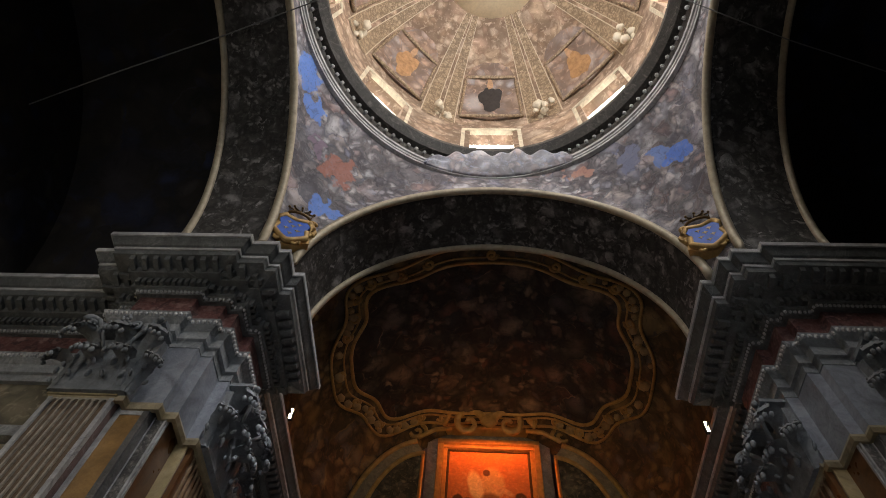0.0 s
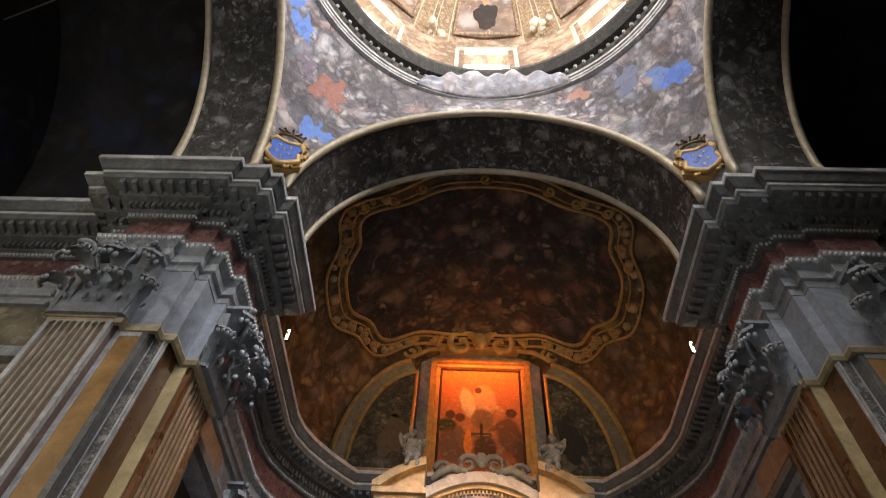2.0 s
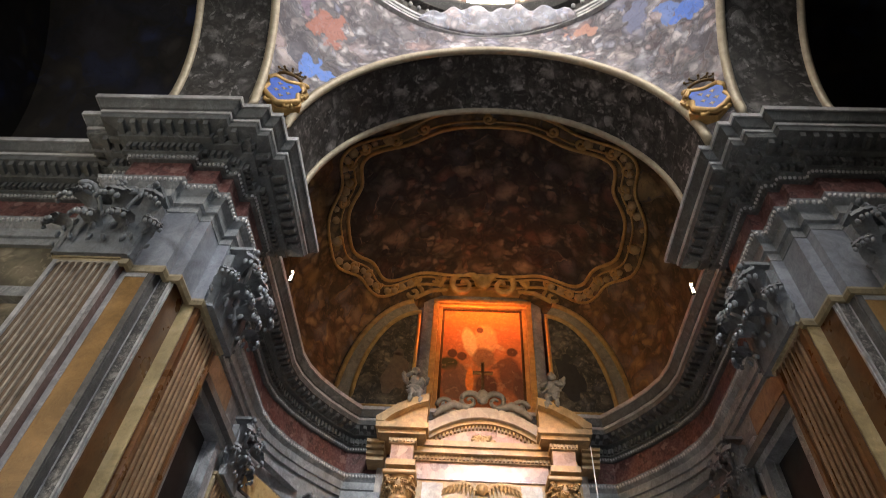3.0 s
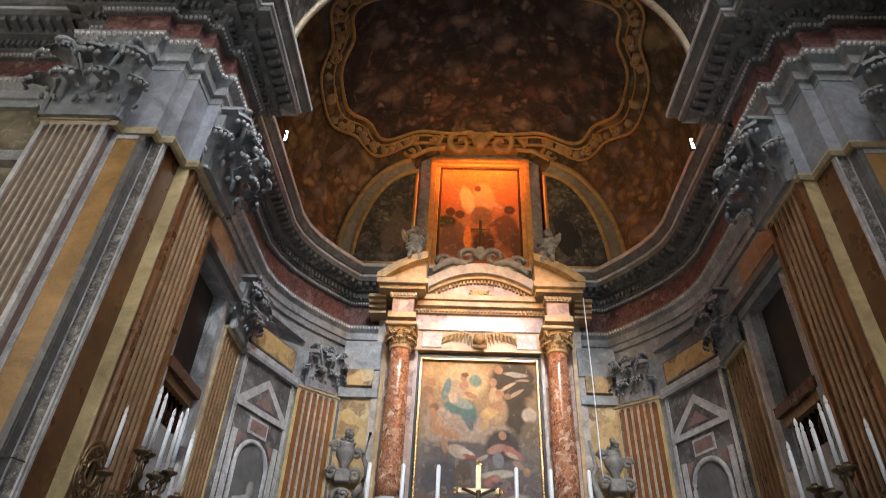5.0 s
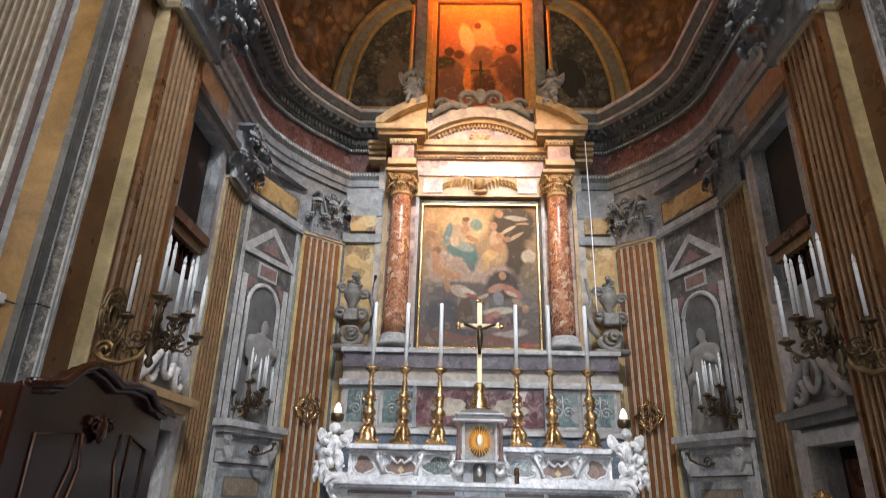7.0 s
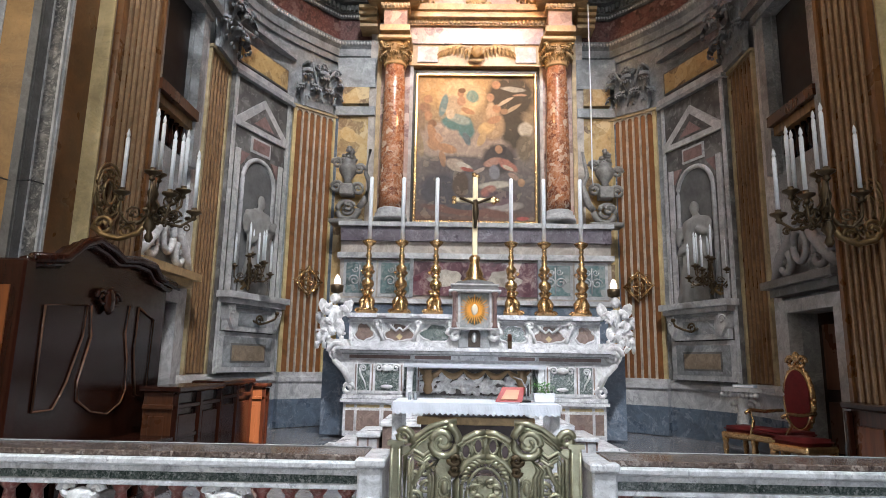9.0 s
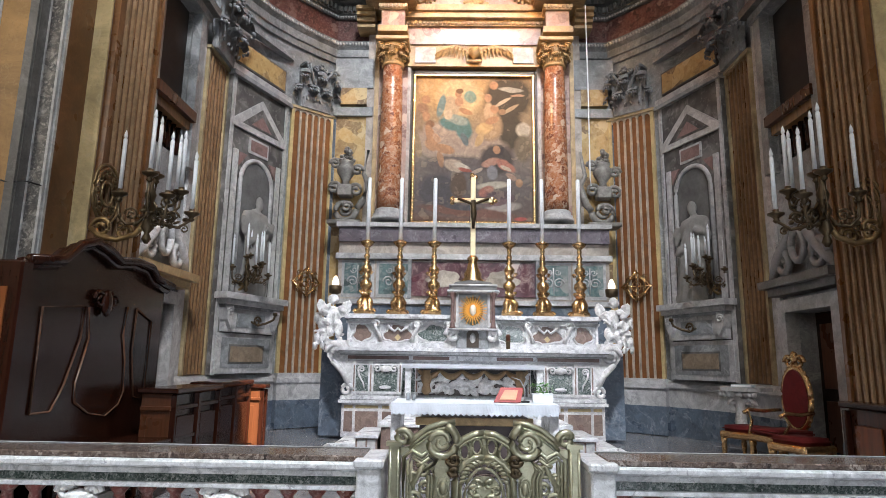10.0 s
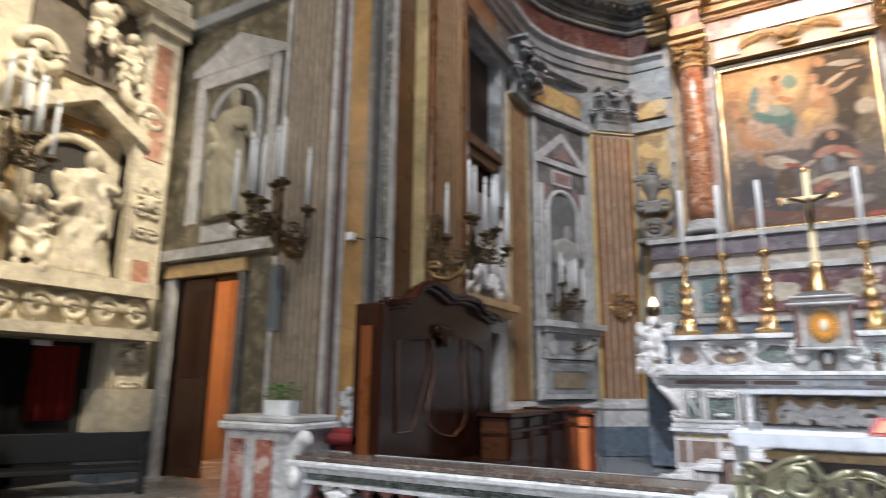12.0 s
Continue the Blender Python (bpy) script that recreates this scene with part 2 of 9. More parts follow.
VAULT = fresco("sooty_vault_fresco", [(0.022, 0.02, 0.024), (0.16, 0.13, 0.1), (0.07, 0.07, 0.095), (0.42, 0.32, 0.22), (0.2, 0.09, 0.065), (0.04, 0.037, 0.04)], 1.3, 0.75, 0.4)
VAULTGOLD = fresco("ochre_vault_fresco", [(0.08, 0.06, 0.03), (0.4, 0.28, 0.11), (0.15, 0.15, 0.17), (0.46, 0.34, 0.16), (0.2, 0.12, 0.06)], 1.1, 0.75, 0.35)
DRAPERIES = [((-3.36, 2.43, 12.64), 0.34, (0.12, 0.26, 0.72)), ((-3.25, 3.0, 12.4), 0.28, (0.14, 0.28, 0.75)), ((-2.95, 4.31, 11.0), 0.26, (0.14, 0.28, 0.75)), ((3.09, 3.64, 11.9), 0.25, (0.1, 0.22, 0.7)), ((2.85, 3.85, 12.1), 0.22, (0.16, 0.26, 0.6)),
             ((-2.81, 4.0, 11.86), 0.33, (0.42, 0.17, 0.13)), ((2.3, 3.9, 12.4), 0.3, (0.2, 0.22, 0.34)), ((1.55, 4.29, 12.6), 0.22, (0.5, 0.26, 0.2)), ((-3.2, 3.56, 11.88), 0.2, (0.24, 0.17, 0.24))]
PENDENT = fresco("pendentive_fresco", [(0.16, 0.15, 0.18), (0.72, 0.7, 0.75), (0.4, 0.24, 0.22), (0.88, 0.85, 0.87), (0.28, 0.29, 0.4), (0.7, 0.6, 0.57), (0.22, 0.2, 0.22)], 1.6, 0.75, 0.1, 2.6, DRAPERIES)
CLOUDY = fresco("painted_cloud", [(0.5, 0.5, 0.56), (0.8, 0.78, 0.82), (0.62, 0.48, 0.46), (0.9, 0.88, 0.9), (0.4, 0.46, 0.66)], 1.8, 0.75, 0.0, 2.0)
DOMEFRESCO = fresco("dome_fresco", [(0.4, 0.26, 0.17), (0.64, 0.47, 0.33), (0.52, 0.34, 0.25), (0.7, 0.55, 0.42)], 1.3, 0.75, 0.1, 1.2)
GRISAILLE = fresco("grisaille", [(0.025, 0.022, 0.02), (0.14, 0.13, 0.12), (0.05, 0.046, 0.042), (0.5, 0.48, 0.47), (0.03, 0.028, 0.026)], 2.6, 0.75, 0.5, 3.4)
# fresco blues under near-black tones that hold the shade of unlit vaults
DARKVAULT = fresco("shaded_transept_fresco", [(0.012, 0.012, 0.013), (0.05, 0.038, 0.028), (0.02, 0.04, 0.13), (0.07, 0.055, 0.04), (0.015, 0.014, 0.014)], 0.7, 0.85, 0.5)
NICHEGREY = fresco("niche_fresco", [(0.16, 0.155, 0.15), (0.26, 0.255, 0.25), (0.2, 0.19, 0.185), (0.32, 0.31, 0.3)], 1.2, 0.7, 0.4, 1.0)

OLIVE = fresco("olive_wall_fresco", [(0.2, 0.17, 0.11), (0.33, 0.28, 0.19), (0.25, 0.21, 0.14), (0.38, 0.33, 0.23)], 1.2, 0.7, 0.3, 1.0)


def glow(name, colour, strength):
    m = bpy.data.materials.new(name)
    m.use_nodes = True
    b = m.node_tree.nodes["Principled BSDF"]
    b.inputs["Base Color"].default_value = (*colour, 1)
    b.inputs["Emission Color"].default_value = (*colour, 1)
    b.inputs["Emission Strength"].default_value = strength
    return m


DAY = glow("daylit_glass", (1.0, 0.97, 0.9), 6.0)
LAMPGLASS = glow("lit_lamp_glass", (1.0, 0.85, 0.6), 12.0)


# ---- builders ----
def link(name, bm, material, parent=None, label="", smooth=False):
    me = bpy.data.meshes.new(name)
    bmesh.ops.recalc_face_normals(bm, faces=bm.faces)
    bm.to_mesh(me)
    bm.free()
    if smooth:
        me.polygons.foreach_set("use_smooth", [True] * len(me.polygons))
    me.materials.append(material)
    ob = new(name, me)
    if parent is not None:
        ob.parent = parent
    if label:
        tagged(ob, label=label)
    return ob


part = link


def thing(name, label, category, at=(0, 0, 0), turn=0, group="", kind=""):
    ob = new(name)
    ob.matrix_world = pose(*at, 0, 0, turn)
    return tagged(ob, label, category, group, kind)


def add_box(bm, lo, hi, bevel=0.0):
    vs = [bm.verts.new((x, y, z)) for z in (lo[2], hi[2]) for x, y in ((lo[0], lo[1]), (hi[0], lo[1]), (hi[0], hi[1]), (lo[0], hi[1]))]
    fs = [bm.faces.new([vs[i] for i in f]) for f in ((0, 3, 2, 1), (4, 5, 6, 7), (0, 1, 5, 4), (1, 2, 6, 5), (2, 3, 7, 6), (3, 0, 4, 7))]
    if bevel:
        es = {e for f in fs for e in f.edges}
        bmesh.ops.bevel(bm, geom=list(es), offset=bevel, segments=1, affect="EDGES")
    return vs


def box(lo, hi, bevel=0.0):
    bm = bmesh.new()
    add_box(bm, lo, hi, bevel)
    return bm


def add_prism(bm, poly, base, u, v, depth):
    """The outline poly, in the axes u and v from base, given the thickness depth (a vector)."""
    base, u, v, depth = Vector(base), Vector(u), Vector(v), Vector(depth)
    a = [bm.verts.new(base + u * p[0] + v * p[1]) for p in poly]
    b = [bm.verts.new(base + u * p[0] + v * p[1] + depth) for p in poly]
    bm.faces.new(a)
    bm.faces.new(b[::-1])
    for i in range(len(a)):
        bm.faces.new((a[i], b[i], b[i - 1], a[i - 1]))


def prism(poly, base, u, v, depth):
    bm = bmesh.new()
    add_prism(bm, poly, base, u, v, depth)
    return bm


def add_lathe(bm, prof, at=(0, 0, 0), seg=16, squash=1.0):
    at = Vector(at)
    rings = []
    for r, z in prof:
        rings.append([bm.verts.new(at + Vector((r * math.cos(2 * math.pi * k / seg), squash * r * math.sin(2 * math.pi * k / seg), z))) for k in range(seg)])
    for a, b in zip(rings, rings[1:]):
        for k in range(seg):
            bm.faces.new((a[k - 1], a[k], b[k], b[k - 1]))
    bm.faces.new(rings[0][::-1])
    bm.faces.new(rings[-1])


def lathe(prof, at=(0, 0, 0), seg=16):
    bm = bmesh.new()
    add_lathe(bm, prof, at, seg)
    return bm


def add_tube(bm, pts, radius, seg=8):
    """A round bar along pts; radius is one number or one for each point."""
    pts = [Vector(p) for p in pts]
    rad = radius if isinstance(radius, (list, tuple)) else [radius] * len(pts)
    rings = []
    for i, p in enumerate(pts):
        d = (pts[min(i + 1, len(pts) - 1)] - pts[max(i - 1, 0)]).normalized()
        s = d.cross(Vector((0, 0, 1)))
        if s.length < 0.05:
            s = d.cross(Vector((1, 0, 0)))
        s.normalize()
        w = s.cross(d)
        rings.append([bm.verts.new(p + (s * math.cos(2 * math.pi * k / seg) + w * math.sin(2 * math.pi * k / seg)) * rad[i]) for k in range(seg)])
    for a, b in zip(rings, rings[1:]):
        for k in range(seg):
            bm.faces.new((a[k - 1], a[k], b[k], b[k - 1]))
    bm.faces.new(rings[0][::-1])
    bm.faces.new(rings[-1])


def tube(pts, radius, seg=8):
    bm = bmesh.new()
    add_tube(bm, pts, radius, seg)
    return bm


def spiral(c, u, v, r0, r1, turns, n=26, start=0.0):
    c, u, v = Vector(c), Vector(u), Vector(v)
    return [c + (u * math.cos(start + t * turns * 2 * math.pi) + v * math.sin(start + t * turns * 2 * math.pi)) * (r0 + (r1 - r0) * t) for t in (i / (n - 1) for i in range(n))]


def add_ball(bm, c, r, sx=1, sy=1, sz=1, turn=(0, 0, 0), sub=2):
    g = bmesh.ops.create_icosphere(bm, subdivisions=sub, radius=r)
    m = Matrix.Translation(c) @ Euler([radians(a) for a in turn]).to_matrix().to_4x4() @ Matrix.Diagonal((sx, sy, sz, 1))
    bmesh.ops.transform(bm, matrix=m, verts=g["verts"])


def roughen(bm, amount, scale):
    for v in bm.verts:
        q = v.co * scale
        v.co += Vector((noise.noise(q), noise.noise(q + Vector((7, 3, 1))), noise.noise(q + Vector((2, 9, 5))))) * amount


def add_sweep(bm, profile, path, closed=False):
    """A moulding: profile rows (out, z) carried along the plan path with mitred corners; out is to the right of the way."""
    pts = [Vector((p[0], p[1])) for p in path]
    n = len(pts)
    norms = []
    for i in range(n if closed else n - 1):
        d = (pts[(i + 1) % n] - pts[i]).normalized()
        norms.append(Vector((d.y, -d.x)))
    rings = []
    for i in range(n):
        if closed:
            a, b = norms[i - 1], norms[i]
        else:
            a, b = norms[max(i - 1, 0)], norms[min(i, n - 2)]
        m = a + b
        m = m / max(0.25, 1 + a.dot(b)) if m.length > 1e-6 else a
        rings.append([bm.verts.new((pts[i].x + m.x * o, pts[i].y + m.y * o, z)) for o, z in profile])
    for i in range(n if closed else n - 1):
        a, b = rings[i], rings[(i + 1) % n]
        for k in range(len(profile)):
            bm.faces.new((a[k - 1], a[k], b[k], b[k - 1]))
    if not closed:
        bm.faces.new(rings[0])
        bm.faces.new(rings[-1][::-1])


def sweep(profile, path, closed=False):
    bm = bmesh.new()
    add_sweep(bm, profile, path, closed)
    return bm


def along(path, step, lift=0.0):
    """Places and directions at even steps along a plan path."""
    for a, b in zip(path, path[1:]):
        a, b = Vector(a), Vector(b)
        ln = (b - a).length
        k = max(1, int(ln / step))
        if ln < step * 0.6:
            continue
        d = (b - a) / ln
        for i in range(k):
            yield a + d * ((i + 0.5) * ln / k), d


def offset(path, o):
    bm = bmesh.new()
    add_sweep(bm, [(o, 0), (o + 0.01, 0), (o, 0.01)], path)
    bm.verts.ensure_lookup_table()
    out = [(bm.verts[3 * i].co.x, bm.verts[3 * i].co.y) for i in range(len(path))]
    bm.free()
    return out


def mirror_path(path):
    return [(-x, y) for x, y in reversed(path)]


# ---- plan ----
ARC = [(-4.1, 9.35), (-4.0, 9.85), (-3.78, 10.35), (-3.45, 10.85), (-3.08, 11.3), (-2.75, 11.65)]
PIER = [(-5.15, 5.3), (-5.15, 4.85), (-4.85, 4.85), (-4.85, 4.58), (-4.12, 4.58), (-4.12, 4.69), (-3.75, 4.69), (-3.75, 4.82), (-3.6, 4.82), (-3.6, 5.2), (-3.45, 5.2), (-3.45, 6.02), (-4.1, 6.02)]
LEFT = [(-9.0, 5.3)] + PIER + [(-4.1, 9.35)] + ARC[1:] + [(0.0, 11.65)]

# ---- large structure ----
def structure(name, bm, material, label, category, smooth=False):
    return tagged(link(name, bm, material, None, label, smooth), category=category, kind="structure")


structure("floor", box((-4.3, 4.0, 0.2), (4.3, 12.0, SANCT)), stone("polished_floor", (0.2, 0.2, 0.21), (0.5, 0.5, 0.5), 1.1, 0.6, 0.13, 0.03, 0.25), "polished grey veined marble floor of the sanctuary", "floor")
structure("floor_transept", box((-8.2, 3.2, 0.2), (-4.3, 8.0, SANCT - 0.004)), stone("pale_floor", (0.4, 0.38, 0.35), (0.15, 0.14, 0.14), 1.6, 0.7, 0.25, 0.03, 0.4), "worn patterned marble floor of the transept", "floor")
structure("floor_nave", box((-9, -12.5, 0.0), (9, 5.4, NAVE - 0.1)), stone("nave_floor", (0.2, 0.185, 0.165), (0.15, 0.14, 0.14), 1.6, 0.7, 0.25, 0.03, 0.4), "worn marble floor of the nave", "floor")
structure("step", box((-4.3, 3.35, 0.2), (4.3, 4.0, SANCT - 0.1)), WHITE, "white marble step under the balustrade", "step")

# walls: the stepped piers and the curved corners of the apse
for side in (1, -1):
    path = [(x * side, y) for x, y in PIER]
    arc = [(x * side, y) for x, y in [(-4.1, 8.35)] + ARC + [(0.0, 11.65)]]
    if side < 0:
        path, arc = path[::-1], arc[::-1]
    core = [(-5.15, 5.3), (-5.15, 4.85), (-4.85, 4.85), (-4.85, 4.58), (-4.12, 4.58), (-4.12, 4.69), (-3.75, 4.69), (-3.75, 4.82), (-3.6, 4.82), (-3.6, 5.2), (-3.45, 5.2), (-3.45, 6.02), (-4.1, 6.02), (-5.15, 6.02)]
    structure("wall_pier", prism([((x - (0.05 if side > 0 else 0)) * side, y) for x, y in core], (0, 0, 0.2), (1, 0, 0), (0, 1, 0), (0, 0, 9.0)), MAUVE, "stepped crossing pier clad in coloured marble strips", "wall")
    structure("wall_apse", sweep([(0, 0.2), (0, 9.1), (-0.4, 9.1), (-0.4, 0.2)], arc), GREY, "curved apse wall of grey veined marble panels", "wall")
    bm = bmesh.new()
    for lo, hi in (((4.1, 6.0, 0.2), (4.6, 7.1, 9.1)), ((4.1, 8.1, 0.2), (4.6, 8.36, 9.1)), ((4.1, 7.1, 2.3), (4.6, 8.1, 4.3)), ((4.1, 7.1, 6.75), (4.6, 8.1, 9.1))):
        add_box(bm, [min(lo[0] * -side, hi[0] * -side), lo[1], lo[2]], [max(lo[0] * -side, hi[0] * -side), hi[1], hi[2]])
    structure("wall_side", bm, GREY, "grey marble side wall with a door below a gallery window", "wall")
    # rooms behind the door and the gallery window, coloured black for their shade
    x0, x1 = sorted((-side * 4.6, -side * 6.6))
    structure("wall_behind", box((x0 if side < 0 else x0, 8.4, 0.2), (x1, 8.6, 9.0)), BLACK, "wall of the passage behind the door, black for its shade", "wall")
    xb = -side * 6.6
    structure("wall_behind", box((min(xb, xb - side * 0.2), 6.1, 0.2), (max(xb, xb - side * 0.2), 8.6, 9.0)), BLACK, "back wall of the passage, black for its shade", "wall")
    structure("ceiling_passage", box((x0, 6.1, 3.9), (x1, 8.6, 4.1)), BLACK, "ceiling of the passage, black for its shade", "ceiling")
    structure("ceiling_passage", box((x0, 6.1, 7.4), (x1, 8.6, 7.6)), BLACK, "ceiling of the gallery, black for its shade", "ceiling")

# transept wall with its doorway, transept ends, nave
bm = bmesh.new()
for lo, hi in (((-8.1, 5.3, 0.2), (-7.35, 5.7, 9.1)), ((-6.15, 5.3, 0.2), (-5.1, 5.7, 9.1)), ((-7.35, 5.3, 2.92), (-6.15, 5.7, 9.1))):
    add_box(bm, lo, hi)
structure("wall_transept", bm, OLIVE, "transept wall with faded painted architecture and a doorway", "wall")
structure("wall_transept", box((5.1, 5.3, 0.2), (8.1, 5.7, 9.1)), OLIVE, "transept wall with faded painted architecture", "wall")
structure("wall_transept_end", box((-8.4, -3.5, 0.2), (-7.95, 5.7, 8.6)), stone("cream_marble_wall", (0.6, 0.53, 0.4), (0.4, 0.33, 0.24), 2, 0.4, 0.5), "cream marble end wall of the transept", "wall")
# right end wall is unseen; its dark colour cuts bounce and reflections
structure("wall_transept_end", box((7.95, -3.5, 0.2), (8.4, 5.7, 8.6)), DARKCORN, "unseen end wall of the transept, darkened to cut bounce", "wall")
# upper end walls are coloured near black in place of shade
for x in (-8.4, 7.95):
    structure("wall_transept_gable", box((x, -3.5, 8.6), (x + 0.45, 5.7, 14.5)), DARKVAULT, "upper end wall of the transept, shade put into its colour", "wall")
structure("wall_door_room", box((-9.5, 7.9, 0.2), (-4.9, 8.1, 4.0)), PLASTER, "orange plastered wall behind the open door", "wall")
structure("wall_door_room", box((-6.12, 5.72, 0.2), (-6.0, 7.9, 4.0)), PLASTER, "orange plastered wall behind the open door", "wall")
structure("wall_door_room", box((-9.5, 5.72, 0.2), (-9.3, 7.9, 4.0)), PLASTER, "orange plastered wall behind the open door", "wall")
structure("ceiling_door_room", box((-9.5, 5.72, 3.6), (-6.0, 8.1, 3.8)), PLASTER, "plastered ceiling of the room behind the door", "ceiling")
# unseen point light added to brighten the orange plaster
lamp("door_room_fill", "POINT", (-6.9, 7.0, 3.2), (-6.9, 7.0, 0), 75, (1.0, 0.7, 0.42), radius=0.15)
# unseen walls behind the camera, coloured dark to cut bounced light
for x in (-1, 1):
    a, b = sorted((x * 4.6, x * 5.1))
    structure("wall_nave", box((a, -12.4, 0.2), (b, -2.3, 12.5)), DARKCORN, "unseen marble nave wall, darkened to cut bounce", "wall")
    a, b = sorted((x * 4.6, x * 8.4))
    structure("wall_transept_south", box((a, -3.9, 0.2), (b, -3.4, 12.5)), DARKCORN, "unseen marble transept wall, darkened to cut bounce", "wall")
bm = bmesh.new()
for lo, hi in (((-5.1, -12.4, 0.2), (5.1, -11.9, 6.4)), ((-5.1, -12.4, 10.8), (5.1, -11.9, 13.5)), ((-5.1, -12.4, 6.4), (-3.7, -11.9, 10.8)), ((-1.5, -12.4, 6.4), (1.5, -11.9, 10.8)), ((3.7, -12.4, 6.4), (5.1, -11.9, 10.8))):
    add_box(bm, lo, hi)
structure("wall_entrance", bm, DARKCORN, "unseen entrance wall with two tall windows, darkened to cut bounce", "wall")


def grid_surface(fn, nu, nv):
    bm = bmesh.new()
    vs = [[bm.verts.new(fn(i / nu, j / nv)) for j in range(nv + 1)] for i in range(nu + 1)]
    for i in range(nu):
        for j in range(nv):
            try:
                bm.faces.new((vs[i][j], vs[i + 1][j], vs[i + 1][j + 1], vs[i][j + 1]))
            except ValueError:
                pass
    bmesh.ops.remove_doubles(bm, verts=bm.verts, dist=0.0005)
    return bm


# crossing: four arches, pendentives, ring, drum and dome
CX, CY, HALF, SPRING, AR = -0.05, 1.12, 3.38, 9.2, 2.98


def arch_pt(s, out, radius=AR):
    """A point of the arch on the side towards the altar: s from -1 to 1, out metres behind the arch's face."""
    a = math.pi * (1 - s) / 2
    return Vector((radius * math.cos(a), HALF + out, SPRING + radius * math.sin(a) * 0.985))


def turned_quarter(p, k):
    c, s = (1, 0, -1, 0)[k], (0, 1, 0, -1)[k]
    return Vector((CX + p.x * c - p.y * s, CY + p.x * s + p.y * c, p.z))


RING_Z = 12.95
for k in range(4):
    depth = 1.15
    structure("ceiling_arch", grid_surface(lambda u, v: turned_quarter(arch_pt(2 * u - 1, v * depth), k), 40, 4), GRISAILLE, "soffit of a crossing arch painted with grey scrolls and putti", "ceiling", True)

    def pend(u, v):
        s = 2 * u - 1
        a = arch_pt(s, 0)
        f = math.pi / 2 - s * math.pi / 4
        r = Vector((3.42 * math.cos(f), 3.42 * math.sin(f), RING_Z))
        p = a.lerp(r, v)
        bulge = 0.32 * math.sin(math.pi * v) * abs(s) ** 1.5
        return turned_quarter(p + Vector((math.cos(f), math.sin(f), 0)) * bulge, k)

    structure("ceiling_pendentive", grid_surface(pend, 40, 14), PENDENT, "pendentive frescoed with clouds and draped shapes", "ceiling", True)
    tip = turned_quarter(Vector((3.42 * math.sin(math.pi / 4), 3.42 * math.sin(math.pi / 4), RING_Z)), k)
    c0, c1 = turned_quarter(arch_pt(1, 0), k), turned_quarter(Vector((HALF, AR, SPRING)), k)
    out45 = turned_quarter(Vector((0.2, 0.2, 0)), k) - turned_quarter(Vector((0, 0, 0)), k)
    structure("ceiling_pendentive_corner", grid_surface(lambda u, v: c0.lerp(c1, u).lerp(tip, v) + out45 * (1.15 * math.sin(math.pi * v)), 4, 14), PENDENT, "lower corner of a frescoed pendentive", "ceiling", True)
    for out, rad, w in ((-0.02, AR, 0.07), (depth, AR - 0.01, 0.06)):
        pts = [turned_quarter(arch_pt(2 * i / 48 - 1, out, rad), k) for i in range(49)]
        structure("trim_arch", tube(pts, w, 8), plain("pale_gilt_moulding", (0.42, 0.36, 0.26), 0.5, 0.2, 0.3, 10), "pale gilded moulding along the crossing arch", "moulding", True)

RINGMAT = stone("dark_ring_stone", (0.05, 0.046, 0.042), (0.35, 0.32, 0.28), 2.0, 0.4, 0.5)
circle = [(CX + math.cos(-2 * math.pi * i / 96), CY + math.sin(-2 * math.pi * i / 96)) for i in range(96)]


def ring(profile, material, name, label):
    pts = [(CX + 3.6 * (x - CX), CY + 3.6 * (y - CY)) for x, y in circle]
    return structure(name, sweep([(o, z) for o, z in profile], pts, True), material, label, "moulding")


ring([(0.0, 12.84), (0.2, 12.86), (0.205, 12.91), (0.225, 12.92), (0.23, 12.97), (0.26, 12.98), (0.265, 13.05), (0.0, 13.06)], PALE, "trim_ring", "pale lower moulding of the dome ring")
ring([(0.0, 13.05), (0.25, 13.05), (0.28, 13.25), (0.0, 13.25)], RINGMAT, "trim_ring_frieze", "dark frieze of the dome ring")
ring([(0.0, 13.25), (0.4, 13.28), (0.55, 13.42), (0.56, 13.5), (0.0, 13.5)], RINGMAT, "trim_ring_cornice", "dark projecting cornice of the dome ring")
ring([(0.0, 13.5), (0.5, 13.5), (0.48, 13.56), (0.0, 13.58)], PALE, "trim_ring_top", "pale upper edge of the dome ring")
bm = bmesh.new()
for i in range(120):
    a = 2 * math.pi * i / 120
    c = Vector((CX + 3.28 * math.cos(a), CY + 3.28 * math.sin(a), 13.15))
    add_ball(bm, c, 0.045, sub=1)
tagged(structure("trim_ring_beads", bm, PALE, "row of pale beads round the dome ring", "moulding"), kind="stuff")

# drum with eight openings, then the dome shell with ribs
DR = 3.22
bm = bmesh.new()
for k in range(8):
    for j in range(16):
        a0 = radians(45 * k + 90 - 22.5 + 45 * j / 16)
        a1 = radians(45 * k + 90 - 22.5 + 45 * (j + 1) / 16)
        window = 5 <= j < 11
        for z0, z1 in ((13.55, 13.85), (13.85, 15.15), (15.15, 15.5)):
            if window and z0 == 13.85:
                continue
            q = [Vector((CX + r * math.cos(a), CY + r * math.sin(a), z)) for r in (DR, DR + 0.35) for a, z in ((a0, z0), (a1, z0), (a1, z1), (a0, z1))]
            vs = [bm.verts.new(v) for v in q]
            for f in ((0, 1, 2, 3), (7, 6, 5, 4), (0, 4, 5, 1), (1, 5, 6, 2), (2, 6, 7, 3), (3, 7, 4, 0)):
                bm.faces.new([vs[i] for i in f])
bmesh.ops.remove_doubles(bm, verts=bm.verts, dist=0.0005)
structure("wall_drum", bm, DOMEFRESCO, "drum of the dome with daylit windows", "wall")
